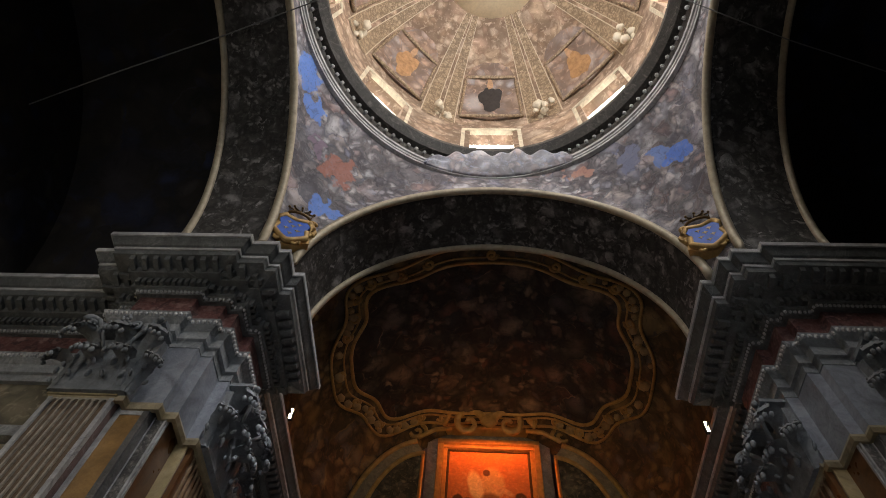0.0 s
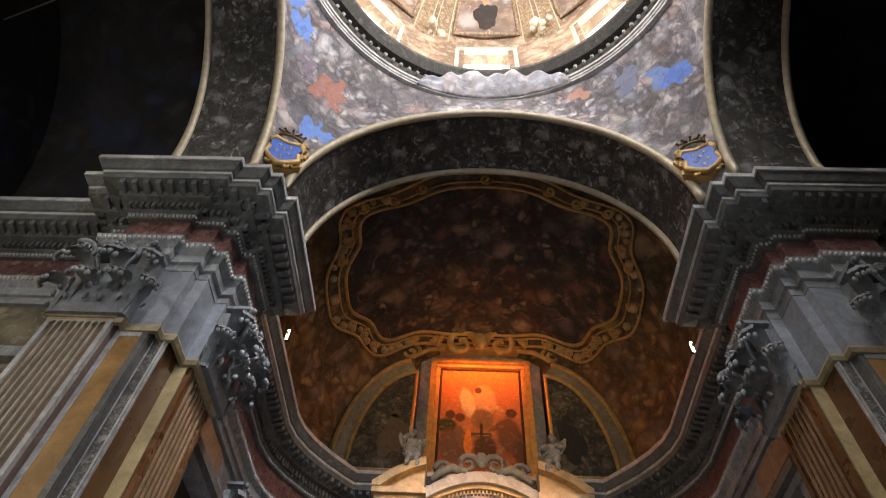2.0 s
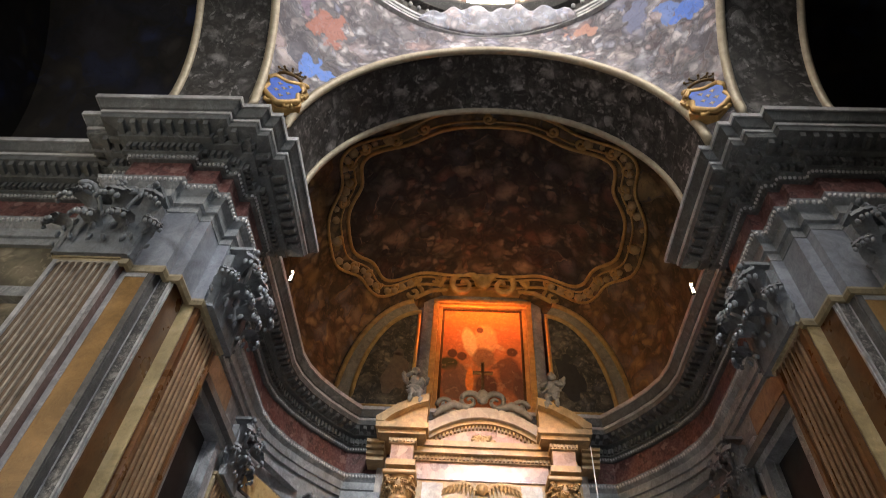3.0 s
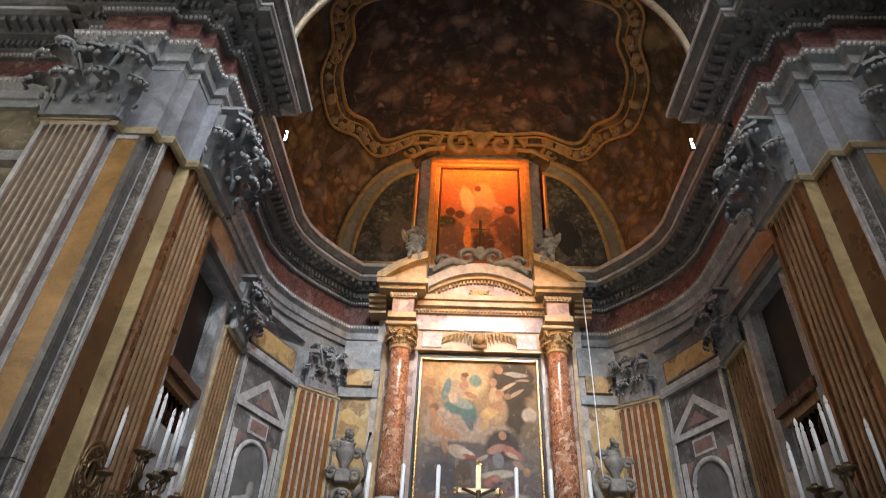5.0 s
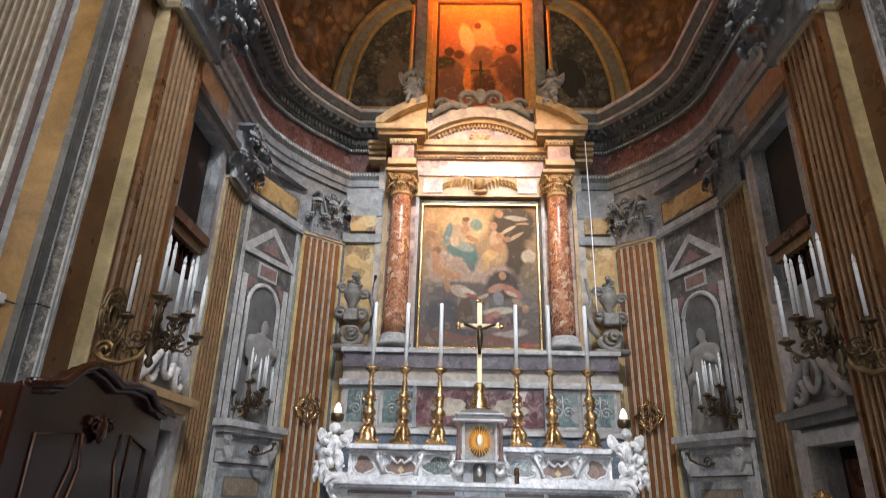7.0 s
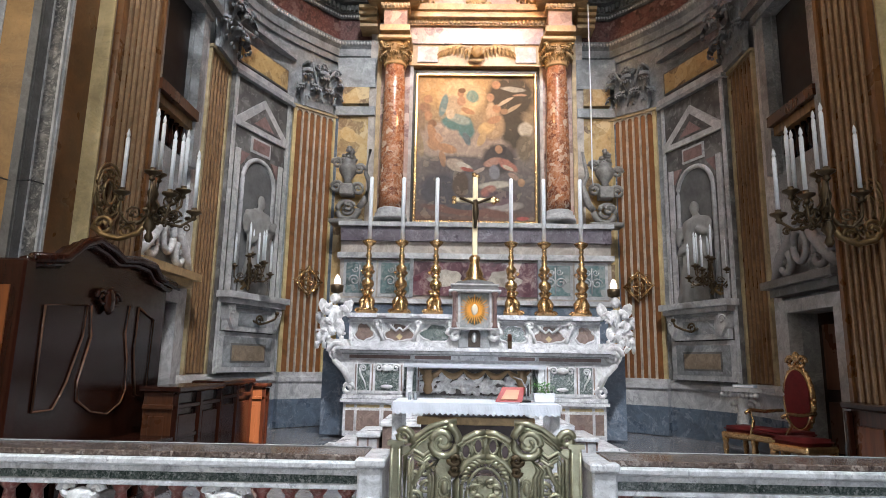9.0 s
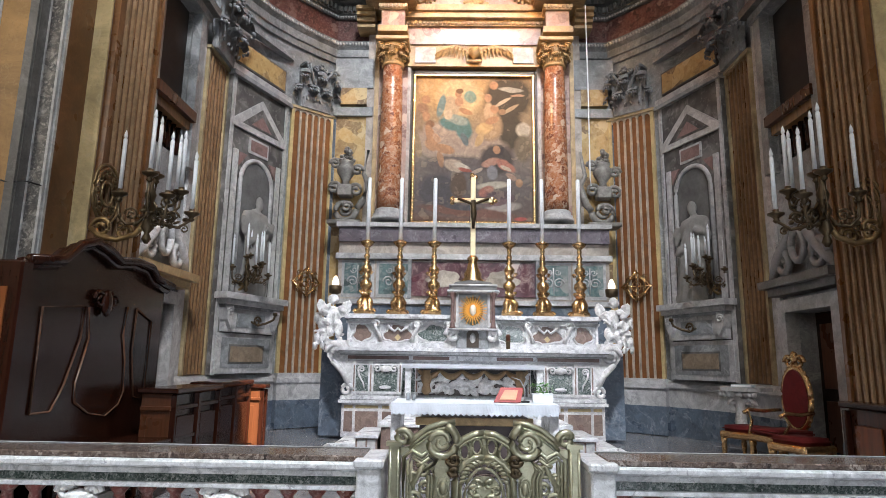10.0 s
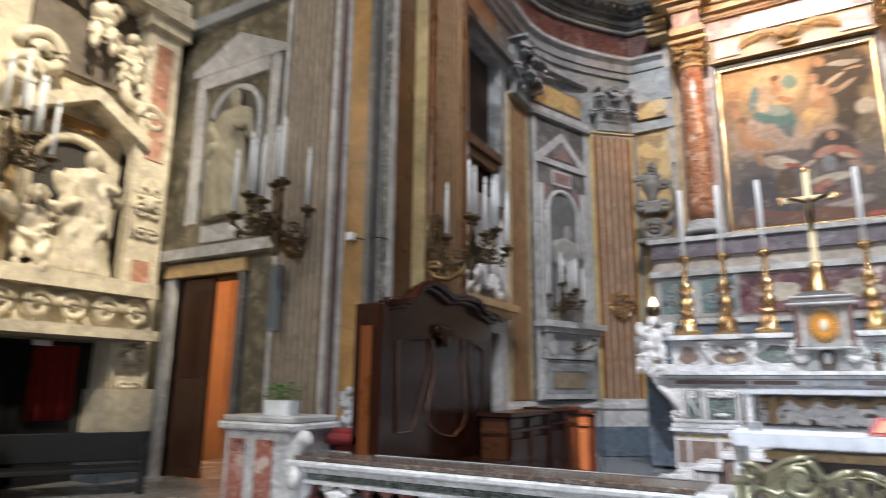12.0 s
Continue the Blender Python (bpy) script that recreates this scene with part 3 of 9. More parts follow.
for k in range(8):
    a = radians(45 * k + 90)
    d, t = Vector((math.cos(a), math.sin(a), 0)), Vector((-math.sin(a), math.cos(a), 0))
    c = Vector((CX, CY, 14.5)) + d * (DR + 0.3)
    w = structure("window_drum", prism([(-0.6, -0.65), (0.6, -0.65), (0.6, 0.65), (-0.6, 0.65)], c, t, (0, 0, 1), d * 0.03), DAY, "bright daylit window of the drum", "window")
    bm = bmesh.new()
    c2 = Vector((CX, CY, 14.5)) + d * (DR - 0.07)
    for lo, hi in (((-0.72, -0.65), (-0.58, 0.72)), ((0.58, -0.65), (0.72, 0.72)), ((-0.58, 0.6), (0.58, 0.74)), ((-0.8, -0.74), (0.8, -0.64))):
        add_prism(bm, [(lo[0], lo[1]), (hi[0], lo[1]), (hi[0], hi[1]), (lo[0], hi[1])], c2, t, (0, 0, 1), d * 0.12)
    f = link("window_frame", bm, stone("cream_frame", (0.66, 0.58, 0.44), (0.5, 0.42, 0.3), 2, 0.3, 0.6), w, "cream stone frame")


def dome_pt(a, v, grow=0.0):
    e = v * math.pi / 2 * 0.86
    r = (DR + 0.02 + grow) * math.cos(e) ** 0.9
    return Vector((CX + r * math.cos(a), CY + r * math.sin(a), 15.45 + 3.1 * math.sin(e)))


structure("ceiling_dome", grid_surface(lambda u, v: dome_pt(2 * math.pi * u, v), 96, 20), DOMEFRESCO, "dome shell frescoed in warm ochre and pink", "ceiling", True)
structure("ceiling_lantern", lathe([(1.25, 0), (1.25, 0.6), (0.02, 1.2)], (CX, CY, 18.35), 40), plain("pale_cream_plaster", (0.72, 0.6, 0.42), 0.7, 0, 0.1, 2), "pale cream crown of the dome", "ceiling", True)
RIB = fresco("patterned_stucco_rib", [(0.42, 0.29, 0.18), (0.56, 0.42, 0.27), (0.48, 0.34, 0.22), (0.6, 0.46, 0.31)], 6.0, 0.6, 0.1, 1.5)
for k in range(16):
    a = radians(45 * (k // 2) + 22.5 + (-4.2 if k % 2 else 4.2))
    for w, g, m, nm in ((0.05, -0.03, RIB, "trim_dome_rib"), (0.058, -0.012, plain("pale_rib_edge", (0.6, 0.5, 0.37), 0.6, 0, 0.15, 8), "trim_dome_rib_edge")):
        bm = bmesh.new()
        cols = []
        for i in range(21):
            v = i / 20
            cols.append([bm.verts.new(dome_pt(a + q * w, v, gg)) for q, gg in ((-1, 0.01), (-1, g), (1, g), (1, 0.01))])
        for p, q in zip(cols, cols[1:]):
            for i in range(3):
                bm.faces.new((p[i], p[i + 1], q[i + 1], q[i]))
        structure(nm, bm, m, "patterned ochre rib of the dome", "moulding")


# vaults of sanctuary, transepts and nave
def apse_half(y):
    pts = [(4.1, 5.0)] + [(-x, yy) for x, yy in ARC]
    for (xa, ya), (xb, yb) in zip(pts, pts[1:]):
        if ya <= y <= yb:
            return xa + (xb - xa) * (y - ya) / (yb - ya)
    return 2.75


def vault_pt(u, y, drop=0.0):
    """Vault over the sanctuary; u from -1 to 1 across it."""
    h = apse_half(y)
    a = math.pi * (1 - u) / 2
    return Vector(((h + 0.02) * math.cos(a), y, 9.15 + (4.1 - drop) * math.sin(a) ** 0.8))


structure("ceiling_apse", grid_surface(lambda u, v: vault_pt(2 * u - 1, 5.5 + 6.17 * v), 48, 40), VAULTGOLD, "sanctuary vault covered with dim ochre fresco", "ceiling", True)
structure("wall_lunette", prism([(2.8 * math.cos(math.pi * i / 32), 4.2 * math.sin(math.pi * i / 32) ** 0.8) for i in range(33)], (0, 11.66, 9.15), (1, 0, 0), (0, 0, 1), (0, 0.3, 0)), stone("grey_lunette", (0.2, 0.19, 0.19), (0.3, 0.28, 0.26), 1.5, 0.4, 0.6), "grey lunette wall above the apse cornice", "wall")
structure("wall_arch_back", grid_surface(lambda u, v: arch_pt(2 * u - 1, 1.15).lerp(Vector((4.6 * math.cos(math.pi * (1 - u)), 4.52, 9.15 + 4.4 * math.sin(math.pi * (1 - u)))), v) + Vector((CX, CY, 0)), 32, 3), VAULTGOLD, "dim painted back of the sanctuary arch", "wall")
for sx in (-1, 1):
    structure("ceiling_transept", grid_surface(lambda u, v: Vector((sx * (4.55 + 3.6 * v), CY + 4.25 * math.cos(math.pi * u), 9.15 + 4.4 * math.sin(math.pi * u))), 32, 8), DARKVAULT, "frescoed vault of the transept, shade put into its colour", "ceiling", True)
    structure("wall_transept_arch", grid_surface(lambda u, v: Vector((sx * 4.53, CY, 0)) + Vector((0, math.cos(math.pi * u), 0)) * (AR + 2.0 * v) + Vector((0, 0, SPRING + math.sin(math.pi * u) * (AR * 0.985 + 2.0 * v))), 32, 2), DARKVAULT, "painted wall over the transept arch, shade put into its colour", "wall")
structure("ceiling_nave", grid_surface(lambda u, v: Vector((4.7 * math.cos(math.pi * u), -2.3 - 10.0 * v, 9.15 + 4.4 * math.sin(math.pi * u))), 32, 8), DARKVAULT, "unseen nave vault, shade put into its colour", "ceiling", True)
structure("wall_nave_arch", grid_surface(lambda u, v: Vector((CX + math.cos(math.pi * u) * (AR + 2.0 * v), -3.4, SPRING + math.sin(math.pi * u) * (AR * 0.985 + 2.0 * v))), 32, 2), DARKVAULT, "unseen painted wall over the nave arch, shade put into its colour", "wall")
for sx in (-1, 1):
    a, b = sorted((sx * 3.4, sx * 5.2))
    structure("wall_pier_nave", box((a, -3.9, 0.2), (b, -2.3, 9.4)), MAUVE, "marble pier between nave and transept", "wall")

# entablature, carried all round the plan
ENT = [(-7.95, 5.3)] + LEFT[1:-1]
FULL = ENT + mirror_path(ENT)
structure("trim_architrave", sweep([(0, 7.5), (0.06, 7.5), (0.06, 7.62), (0.1, 7.63), (0.1, 7.78), (0.17, 7.84), (0.2, 7.92), (0, 7.92)], FULL), GREY, "grey marble architrave with carved edge", "moulding")
structure("trim_frieze", sweep([(-0.05, 7.9), (0.03, 7.9), (0.03, 8.48), (-0.05, 8.48)], FULL), RED, "dark red marble frieze", "moulding")
structure("trim_cornice", sweep([(0, 8.46), (0.09, 8.46), (0.12, 8.54), (0.15, 8.55), (0.15, 8.7), (0.28, 8.72), (0.31, 8.8), (0.5, 8.84), (0.52, 8.98), (0.56, 9.0), (0.64, 9.14), (0.64, 9.2), (0, 9.26)], FULL), DARKCORN, "dark grey projecting cornice", "moulding")
# pale strips put the highlight from above into the cornice's colour
for o, z0, z1 in ((0.645, 9.12, 9.2), (0.525, 8.93, 8.985)):
    structure("trim_cornice_highlight", sweep([(o - 0.03, z0), (o + 0.004, z0), (o + 0.006, z1), (o - 0.03, z1 + 0.002)], FULL), PALE, "pale strip for the highlight on the cornice edge", "moulding")
# egg-and-dart strip on the architrave, dentils, brackets under the cornice
bead, dentil, bracket = bmesh.new(), bmesh.new(), bmesh.new()
for (p, d) in along(offset(FULL, 0.18), 0.062):
    add_ball(bead, (p.x, p.y, 7.87), 0.029, sz=1.4, sub=1)
for (p, d) in along(offset(FULL, 0.105), 0.055):
    add_ball(bead, (p.x, p.y, 8.5), 0.025, sz=1.2, sub=1)
for (p, d) in along(offset(FULL, 0.15), 0.085):
    o = Vector((d.y, -d.x))
    add_prism(dentil, [(-0.026, 0), (0.026, 0), (0.026, 0.11), (-0.026, 0.11)], (p.x, p.y, 8.575), (d.x, d.y, 0), (0, 0, 1), (o.x * 0.065, o.y * 0.065, 0))
for (p, d) in along(offset(FULL, 0.3), 0.15):
    o = Vector((d.y, -d.x))
    add_prism(bracket, [(0, 0), (0.16, 0.03), (0.18, 0.1), (0, 0.1)], (p.x - d.x * 0.03, p.y - d.y * 0.03, 8.735), (o.x, o.y, 0), (0, 0, 1), (d.x * 0.07, d.y * 0.07, 0))
for nm, bm, m, lb in (("trim_beads", bead, PALE, "carved egg moulding on the architrave"), ("trim_dentils", dentil, DARKCORN, "row of small square dentils under the cornice"), ("trim_brackets", bracket, DARKCORN, "row of scroll brackets under the cornice")):
    tagged(structure(nm, bm, m, lb, "moulding"), kind="stuff")
# base of the apse wall
BASE = [(-4.1, 8.35)] + ARC + [(-2.0, 11.65)]
for path in (BASE, mirror_path(BASE)):
    structure("baseboard", sweep([(0, 0.45), (0.1, 0.45), (0.1, 0.92), (0.0, 0.92)], path), PLINTH, "blue-grey marble plinth", "baseboard")
    structure("trim_base", sweep([(0, 0.92), (0.08, 0.92), (0.08, 1.2), (0.12, 1.24), (0.1, 1.3), (0.04, 1.36), (0, 1.36)], path), PALE, "pale marble base moulding", "moulding")

# ---- cladding of the piers ----
def slab(name, lo, hi, material, parent=None, label="", bevel=0.006):
    lo, hi = [min(a, b) for a, b in zip(lo, hi)], [max(a, b) for a, b in zip(lo, hi)]
    return part(name, box(lo, hi, bevel), material, parent, label)


def group_thing(name, label, category, kind="structure", group=""):
    return thing(name, label, category, kind=kind, group=group)


def face_strip(O, T, N):
    """A wall frame: returns put(name, u0, u1, z0, z1, out0, out1, material, parent, label)."""
    O, T, N = Vector(O), Vector(T).normalized(), Vector(N).normalized()

    def put(name, u0, u1, z0, z1, o0, o1, material, parent=None, label=""):
        poly = [(u0, z0), (u1, z0), (u1, z1), (u0, z1)]
        return part(name, prism(poly, O + N * o0, T, (0, 0, 1), N * (o1 - o0)), material, parent, label)

    def shape(name, poly, o0, o1, material, parent=None, label="", smooth=False):
        return part(name, prism(poly, O + N * o0, T, (0, 0, 1), N * (o1 - o0)), material, parent, label, smooth)

    def at(u, z, out=0.0):
        return O + T * u + N * out + Vector((0, 0, z))
    return put, shape, at


def fluted(name, label, O, T, N, w, z0, z1, flutes, body, fillet, edge, thick=0.06):
    """A fluted pilaster: sunk channels between raised fillets, plain edges, a moulded foot."""
    p = group_thing(name, label, "pilaster")
    put, shape, at = face_strip(O, T, N)
    put("shaft", 0.006, w - 0.006, z0 + 0.004, z1 - 0.004, -0.02, thick * 0.55, body, p)
    e = w * 0.07
    put("edge_strip", 0, e, z0, z1, 0, thick, edge, p, "pale stone edge of the pilaster")
    put("edge_strip", w - e, w, z0, z1, 0, thick, edge, p, "pale stone edge of the pilaster")
    step = (w - 2 * e) / flutes
    for i in range(1, flutes):
        u = e + step * i
        put("fillet", u - step * 0.13, u + step * 0.13, z0 + 0.02, z1 - 0.06, 0, thick, fillet, p)
    for i in range(flutes):
        u = e + step * (i + 0.5)
        pts = [(u + step * 0.36 * math.cos(a), z1 - 0.07 + step * 0.36 * math.sin(a)) for a in (0.0, 0.52, 1.05, 1.57, 2.09, 2.62, 3.14)]
        top = [(u - step * 0.5, z1), (u + step * 0.5, z1), (u + step * 0.5, z1 - 0.07)] + pts + [(u - step * 0.5, z1 - 0.07)]
        shape("flute_head", [(u - step * 0.5, z1)] + [(u - step * 0.5, z1 - 0.07)] + pts[::-1] + [(u + step * 0.5, z1 - 0.07), (u + step * 0.5, z1)], 0, thick * 0.95, fillet, p)
    put("neck", -0.025, w + 0.025, z1, z1 + 0.05, 0, thick + 0.03, NECK, p, "narrow tan neck moulding")
    return p


ARAB = fresco("arabesque_inlay", [(0.10, 0.10, 0.10), (0.42, 0.40, 0.37), (0.2, 0.17, 0.15), (0.5, 0.48, 0.44)], 7.0, 0.35, 0.25, 3.0)
DARKGREY = stone("dark_grey_marble", (0.13, 0.125, 0.12), (0.3, 0.3, 0.3), 2.0, 0.5, 0.35)
LILAC = stone("taupe_marble", (0.17, 0.115, 0.075), (0.3, 0.23, 0.17), 2.0, 0.4, 0.35)
NECK = stone("tan_neck_marble", (0.36, 0.29, 0.17), (0.5, 0.42, 0.28), 2.0, 0.4, 0.4)

Z0, Z1 = SANCT, 6.48
for s in (1, -1):
    def X(v):
        return v * s - (0.05 if s > 0 else 0)
    fluted("pilaster_front", "fluted pilaster of mauve and cream marble on the pier", (X(-4.85), 4.58, 0), (s, 0, 0), (0, -1, 0), 0.73, Z0, Z1, 8, LILAC, FILLET, PALE)
    # tan fillets, darkened further for the shade on the inner face
    fluted("pilaster_inner", "brown fluted pilaster with pale fillets on the pier's inner face", (X(-3.45), 5.22, 0), (0, 1, 0), (s, 0, 0), 0.79, Z0, Z1, 7, BROWN, stone("shaded_tan_fillet", (0.28, 0.18, 0.1), (0.4, 0.3, 0.2), 2, 0.4, 0.4), BROWN)
    clad = group_thing("pier_cladding", "bands of ochre, grey and brown marble covering the pier", "marble cladding")
    put, shape, at = face_strip((X(-5.15), 4.85, 0), (s, 0, 0), (0, -1, 0))
    put("outer_band", 0, 0.3, Z0, Z1, 0, 0.02, OCHRE, clad, "ochre marble band")
    put, shape, at = face_strip((X(-4.12), 4.69, 0), (s, 0, 0), (0, -1, 0))
    put("border", 0, 0.06, Z0, Z1, 0, 0.025, PALE, clad, "pale marble border")
    put("ochre_panel", 0.06, 0.3, Z0, Z1 - 0.1, 0, 0.015, OCHRE, clad, "tall ochre alabaster panel")
    put("border", 0.06, 0.3, Z1 - 0.1, Z1, 0, 0.025, PALE, clad, "pale marble border")
    put("border", 0.30, 0.37, Z0, Z1, 0, 0.025, DARKGREY, clad, "dark grey marble border")
    put, shape, at = face_strip((X(-3.75), 4.82, 0), (s, 0, 0), (0, -1, 0))
    put("edge", 0, 0.02, Z0, Z1, 0, 0.03, PALE, clad, "pale edge strip")
    put("arabesque_strip", 0.02, 0.13, Z0, Z1, 0, 0.02, ARAB, clad, "strip of inlaid grey arabesque")
    put("edge", 0.13, 0.15, Z0, Z1, 0, 0.03, PALE, clad, "pale edge strip")
    put, shape, at = face_strip((X(-3.6), 4.82, 0), (0, 1, 0), (s, 0, 0))
    put("edge", 0.0, 0.03, Z0, Z1, 0, 0.012, PALE, clad, "pale edge strip")
    put("brown_panel", 0.03, 0.36, Z0, Z1, 0, 0.008, BROWN, clad, "tall brown alabaster panel")
    put, shape, at = face_strip((X(-3.6), 5.2, 0), (s, 0, 0), (0, -1, 0))
    put("yellow_strip", 0, 0.155, Z0, Z1, 0, 0.02, GILT, clad, "bright yellow marble strip")
    put, shape, at = face_strip((X(-3.75), 4.69, 0), (0, 1, 0), (s, 0, 0))
    put("return_band", 0.0, 0.13, Z0, Z1, 0, 0.008, DARKGREY, clad, "dark grey marble band")
    path = [(x * s, y) for x, y in PIER[1:]]
    if s < 0:
        path = path[::-1]
    part("neck_band", sweep([(0, 6.44), (0.05, 6.44), (0.07, 6.49), (0.05, 6.54), (0, 6.54)], path), NECK, clad, "tan neck moulding")
    part("capital_block", sweep([(0, 6.55), (0.03, 6.55), (0.05, 7.5), (0, 7.5)], path), stone("blue_grey_stone", (0.27, 0.29, 0.33), (0.45, 0.46, 0.5), 1.5, 0.4, 0.45), clad, "blue-grey stone blocks between the capitals")
    part("plinth", sweep([(0, 0.3), (0.09, 0.3), (0.09, 0.9), (0.06, 0.97), (0, 1.0)], path), PLINTH, clad, "blue-grey plinth")

# ---- capitals ----
leaf_cache = {}


def leaf_mesh(h, w, curl):
    """A leaf that rises along the bell, bends out and hangs over in a row of fingers."""
    key = (round(h, 2), round(w, 2), round(curl, 2))
    if key not in leaf_cache:
        bm = bmesh.new()
        rows = []
        n = 11
        for i in range(n):
            t = i / (n - 1)
            a = max(0.0, t - 0.55) / 0.45 * math.pi * 0.95
            wid = w * (0.5 + 0.5 * t ** 0.7) * (1 + 0.1 * math.sin(t * 25))
            z = h * (min(t, 0.55) / 0.55 * 0.72 + 0.2 * math.sin(a))
            out = curl * (0.12 * t + 0.42 * (1 - math.cos(a)))
            rows.append([(u * wid / 2, -(out - 0.12 * w * u * u + 0.05 * w * math.cos(u * 8)), z) for u in (-1, -0.6, -0.25, 0, 0.25, 0.6, 1)])
        front = [[bm.verts.new(p) for p in r] for r in rows]
        for a, b in zip(front, front[1:]):
            for k in range(6):
                bm.faces.new((a[k], a[k + 1], b[k + 1], b[k]))
        for k in range(5):
            u = (k - 2) / 2
            add_ball(bm, (u * w * 0.4, -curl * (0.96 - 0.12 * u * u), h * (0.64 + 0.02 * (k % 2))), w * 0.115, 0.95, 1.1, 1.6, (-12, u * 14, 0), 1)
            add_ball(bm, (u * w * 0.36, -curl * 0.72, h * 0.86), w * 0.1, 0.9, 1.5, 0.9, (0, 0, 0), 1)
        for u in (-1, 1):
            add_ball(bm, (u * w * 0.4, -curl * 0.22, h * 0.36), w * 0.12, 0.8, 1.0, 1.8, (10, u * 22, 0), 1)
        bmesh.ops.recalc_face_normals(bm, faces=bm.faces)
        me = bpy.data.meshes.new("leaf")
        bm.to_mesh(me)
        bm.free()
        me.polygons.foreach_set("use_smooth", [True] * len(me.polygons))
        leaf_cache[key] = me
    return leaf_cache[key]


def put_leaf(parent, h, w, curl, at, turn, material):
    me = leaf_mesh(h, w, curl)
    if not me.materials:
        me.materials.append(material)
    ob = new("acanthus_leaf", me)
    ob.parent = parent
    ob.matrix_local = pose(*at, 0, 0, turn)
    ob.material_slots[0].link = "OBJECT"
    ob.material_slots[0].material = material
    return ob


def capital(label, at, turn, w, h, material, d=0.2):
    """A flat composite capital on a pilaster, facing local -y."""
    c = thing("capital", label, "capital", at, turn, "capitals", "structure")
    part("bell", prism([(-w * 0.44, 0), (w * 0.44, 0), (w * 0.5, h * 0.85), (-w * 0.5, h * 0.85)], (0, 0, 0), (1, 0, 0), (0, 0, 1), (0, -d * 0.3, 0)), material, c)
    for i in range(2):
        put_leaf(c, h * 0.56, w * 0.3, d * 0.8, (w * (-0.2 + 0.4 * i), -d * 0.26, 0.0), 0, material)
    put_leaf(c, h * 0.9, w * 0.32, d * 0.95, (0, -d * 0.26, h * 0.06), 0, material)
    for sx in (-1, 1):
        put_leaf(c, h * 0.52, w * 0.25, d * 0.7, (sx * w * 0.46, -d * 0.24, 0), sx * 48, material)
        put_leaf(c, h * 0.86, w * 0.27, d * 0.95, (sx * w * 0.36, -d * 0.3, h * 0.06), sx * 30, material)
        cen = (sx * w * 0.4, -d * 0.8, h * 0.9)
        ax = Vector((0.75, sx * -0.66, 0)).normalized()
        part("volute", tube(spiral(cen, ax * sx, (0, 0, 1), h * 0.1, 0.012, 1.7, 26), [h * 0.036 * (1 - 0.4 * i / 25) for i in range(26)], 7), material, c, "", True)
        part("volute", tube(spiral((sx * w * 0.13, -d * 0.7, h * 0.92), (-sx, 0, 0), (0, 0, 1), h * 0.075, 0.01, 1.5, 22), h * 0.026, 6), material, c, "", True)
        part("stalk", tube([(sx * w * 0.1, -d * 0.4, h * 0.5), (sx * w * 0.2, -d * 0.6, h * 0.74), (sx * w * 0.36, -d * 0.8, h * 0.98)], [0.018, 0.024, 0.026], 6), material, c, "", True)
    bm = bmesh.new()
    for k in range(6):
        add_ball(bm, (0.045 * math.cos(k * 1.047), -d * 0.9, h * 0.97 + 0.045 * math.sin(k * 1.047)), 0.03, sub=1)
    part("rosette", bm, material, c, "", True)
    n = 10
    curve = [(w * (-0.5 + 1.0 * i / n), -(d * 0.8 - d * 0.3 * math.sin(math.pi * i / n))) for i in range(n + 1)]
    part("abacus", prism([(-w * 0.5, 0.0)] + curve + [(w * 0.5, 0.0)], (0, 0, h * 0.95), (1, 0, 0), (0, 1, 0), (0, 0, h * 0.05)), material, c)
    return c


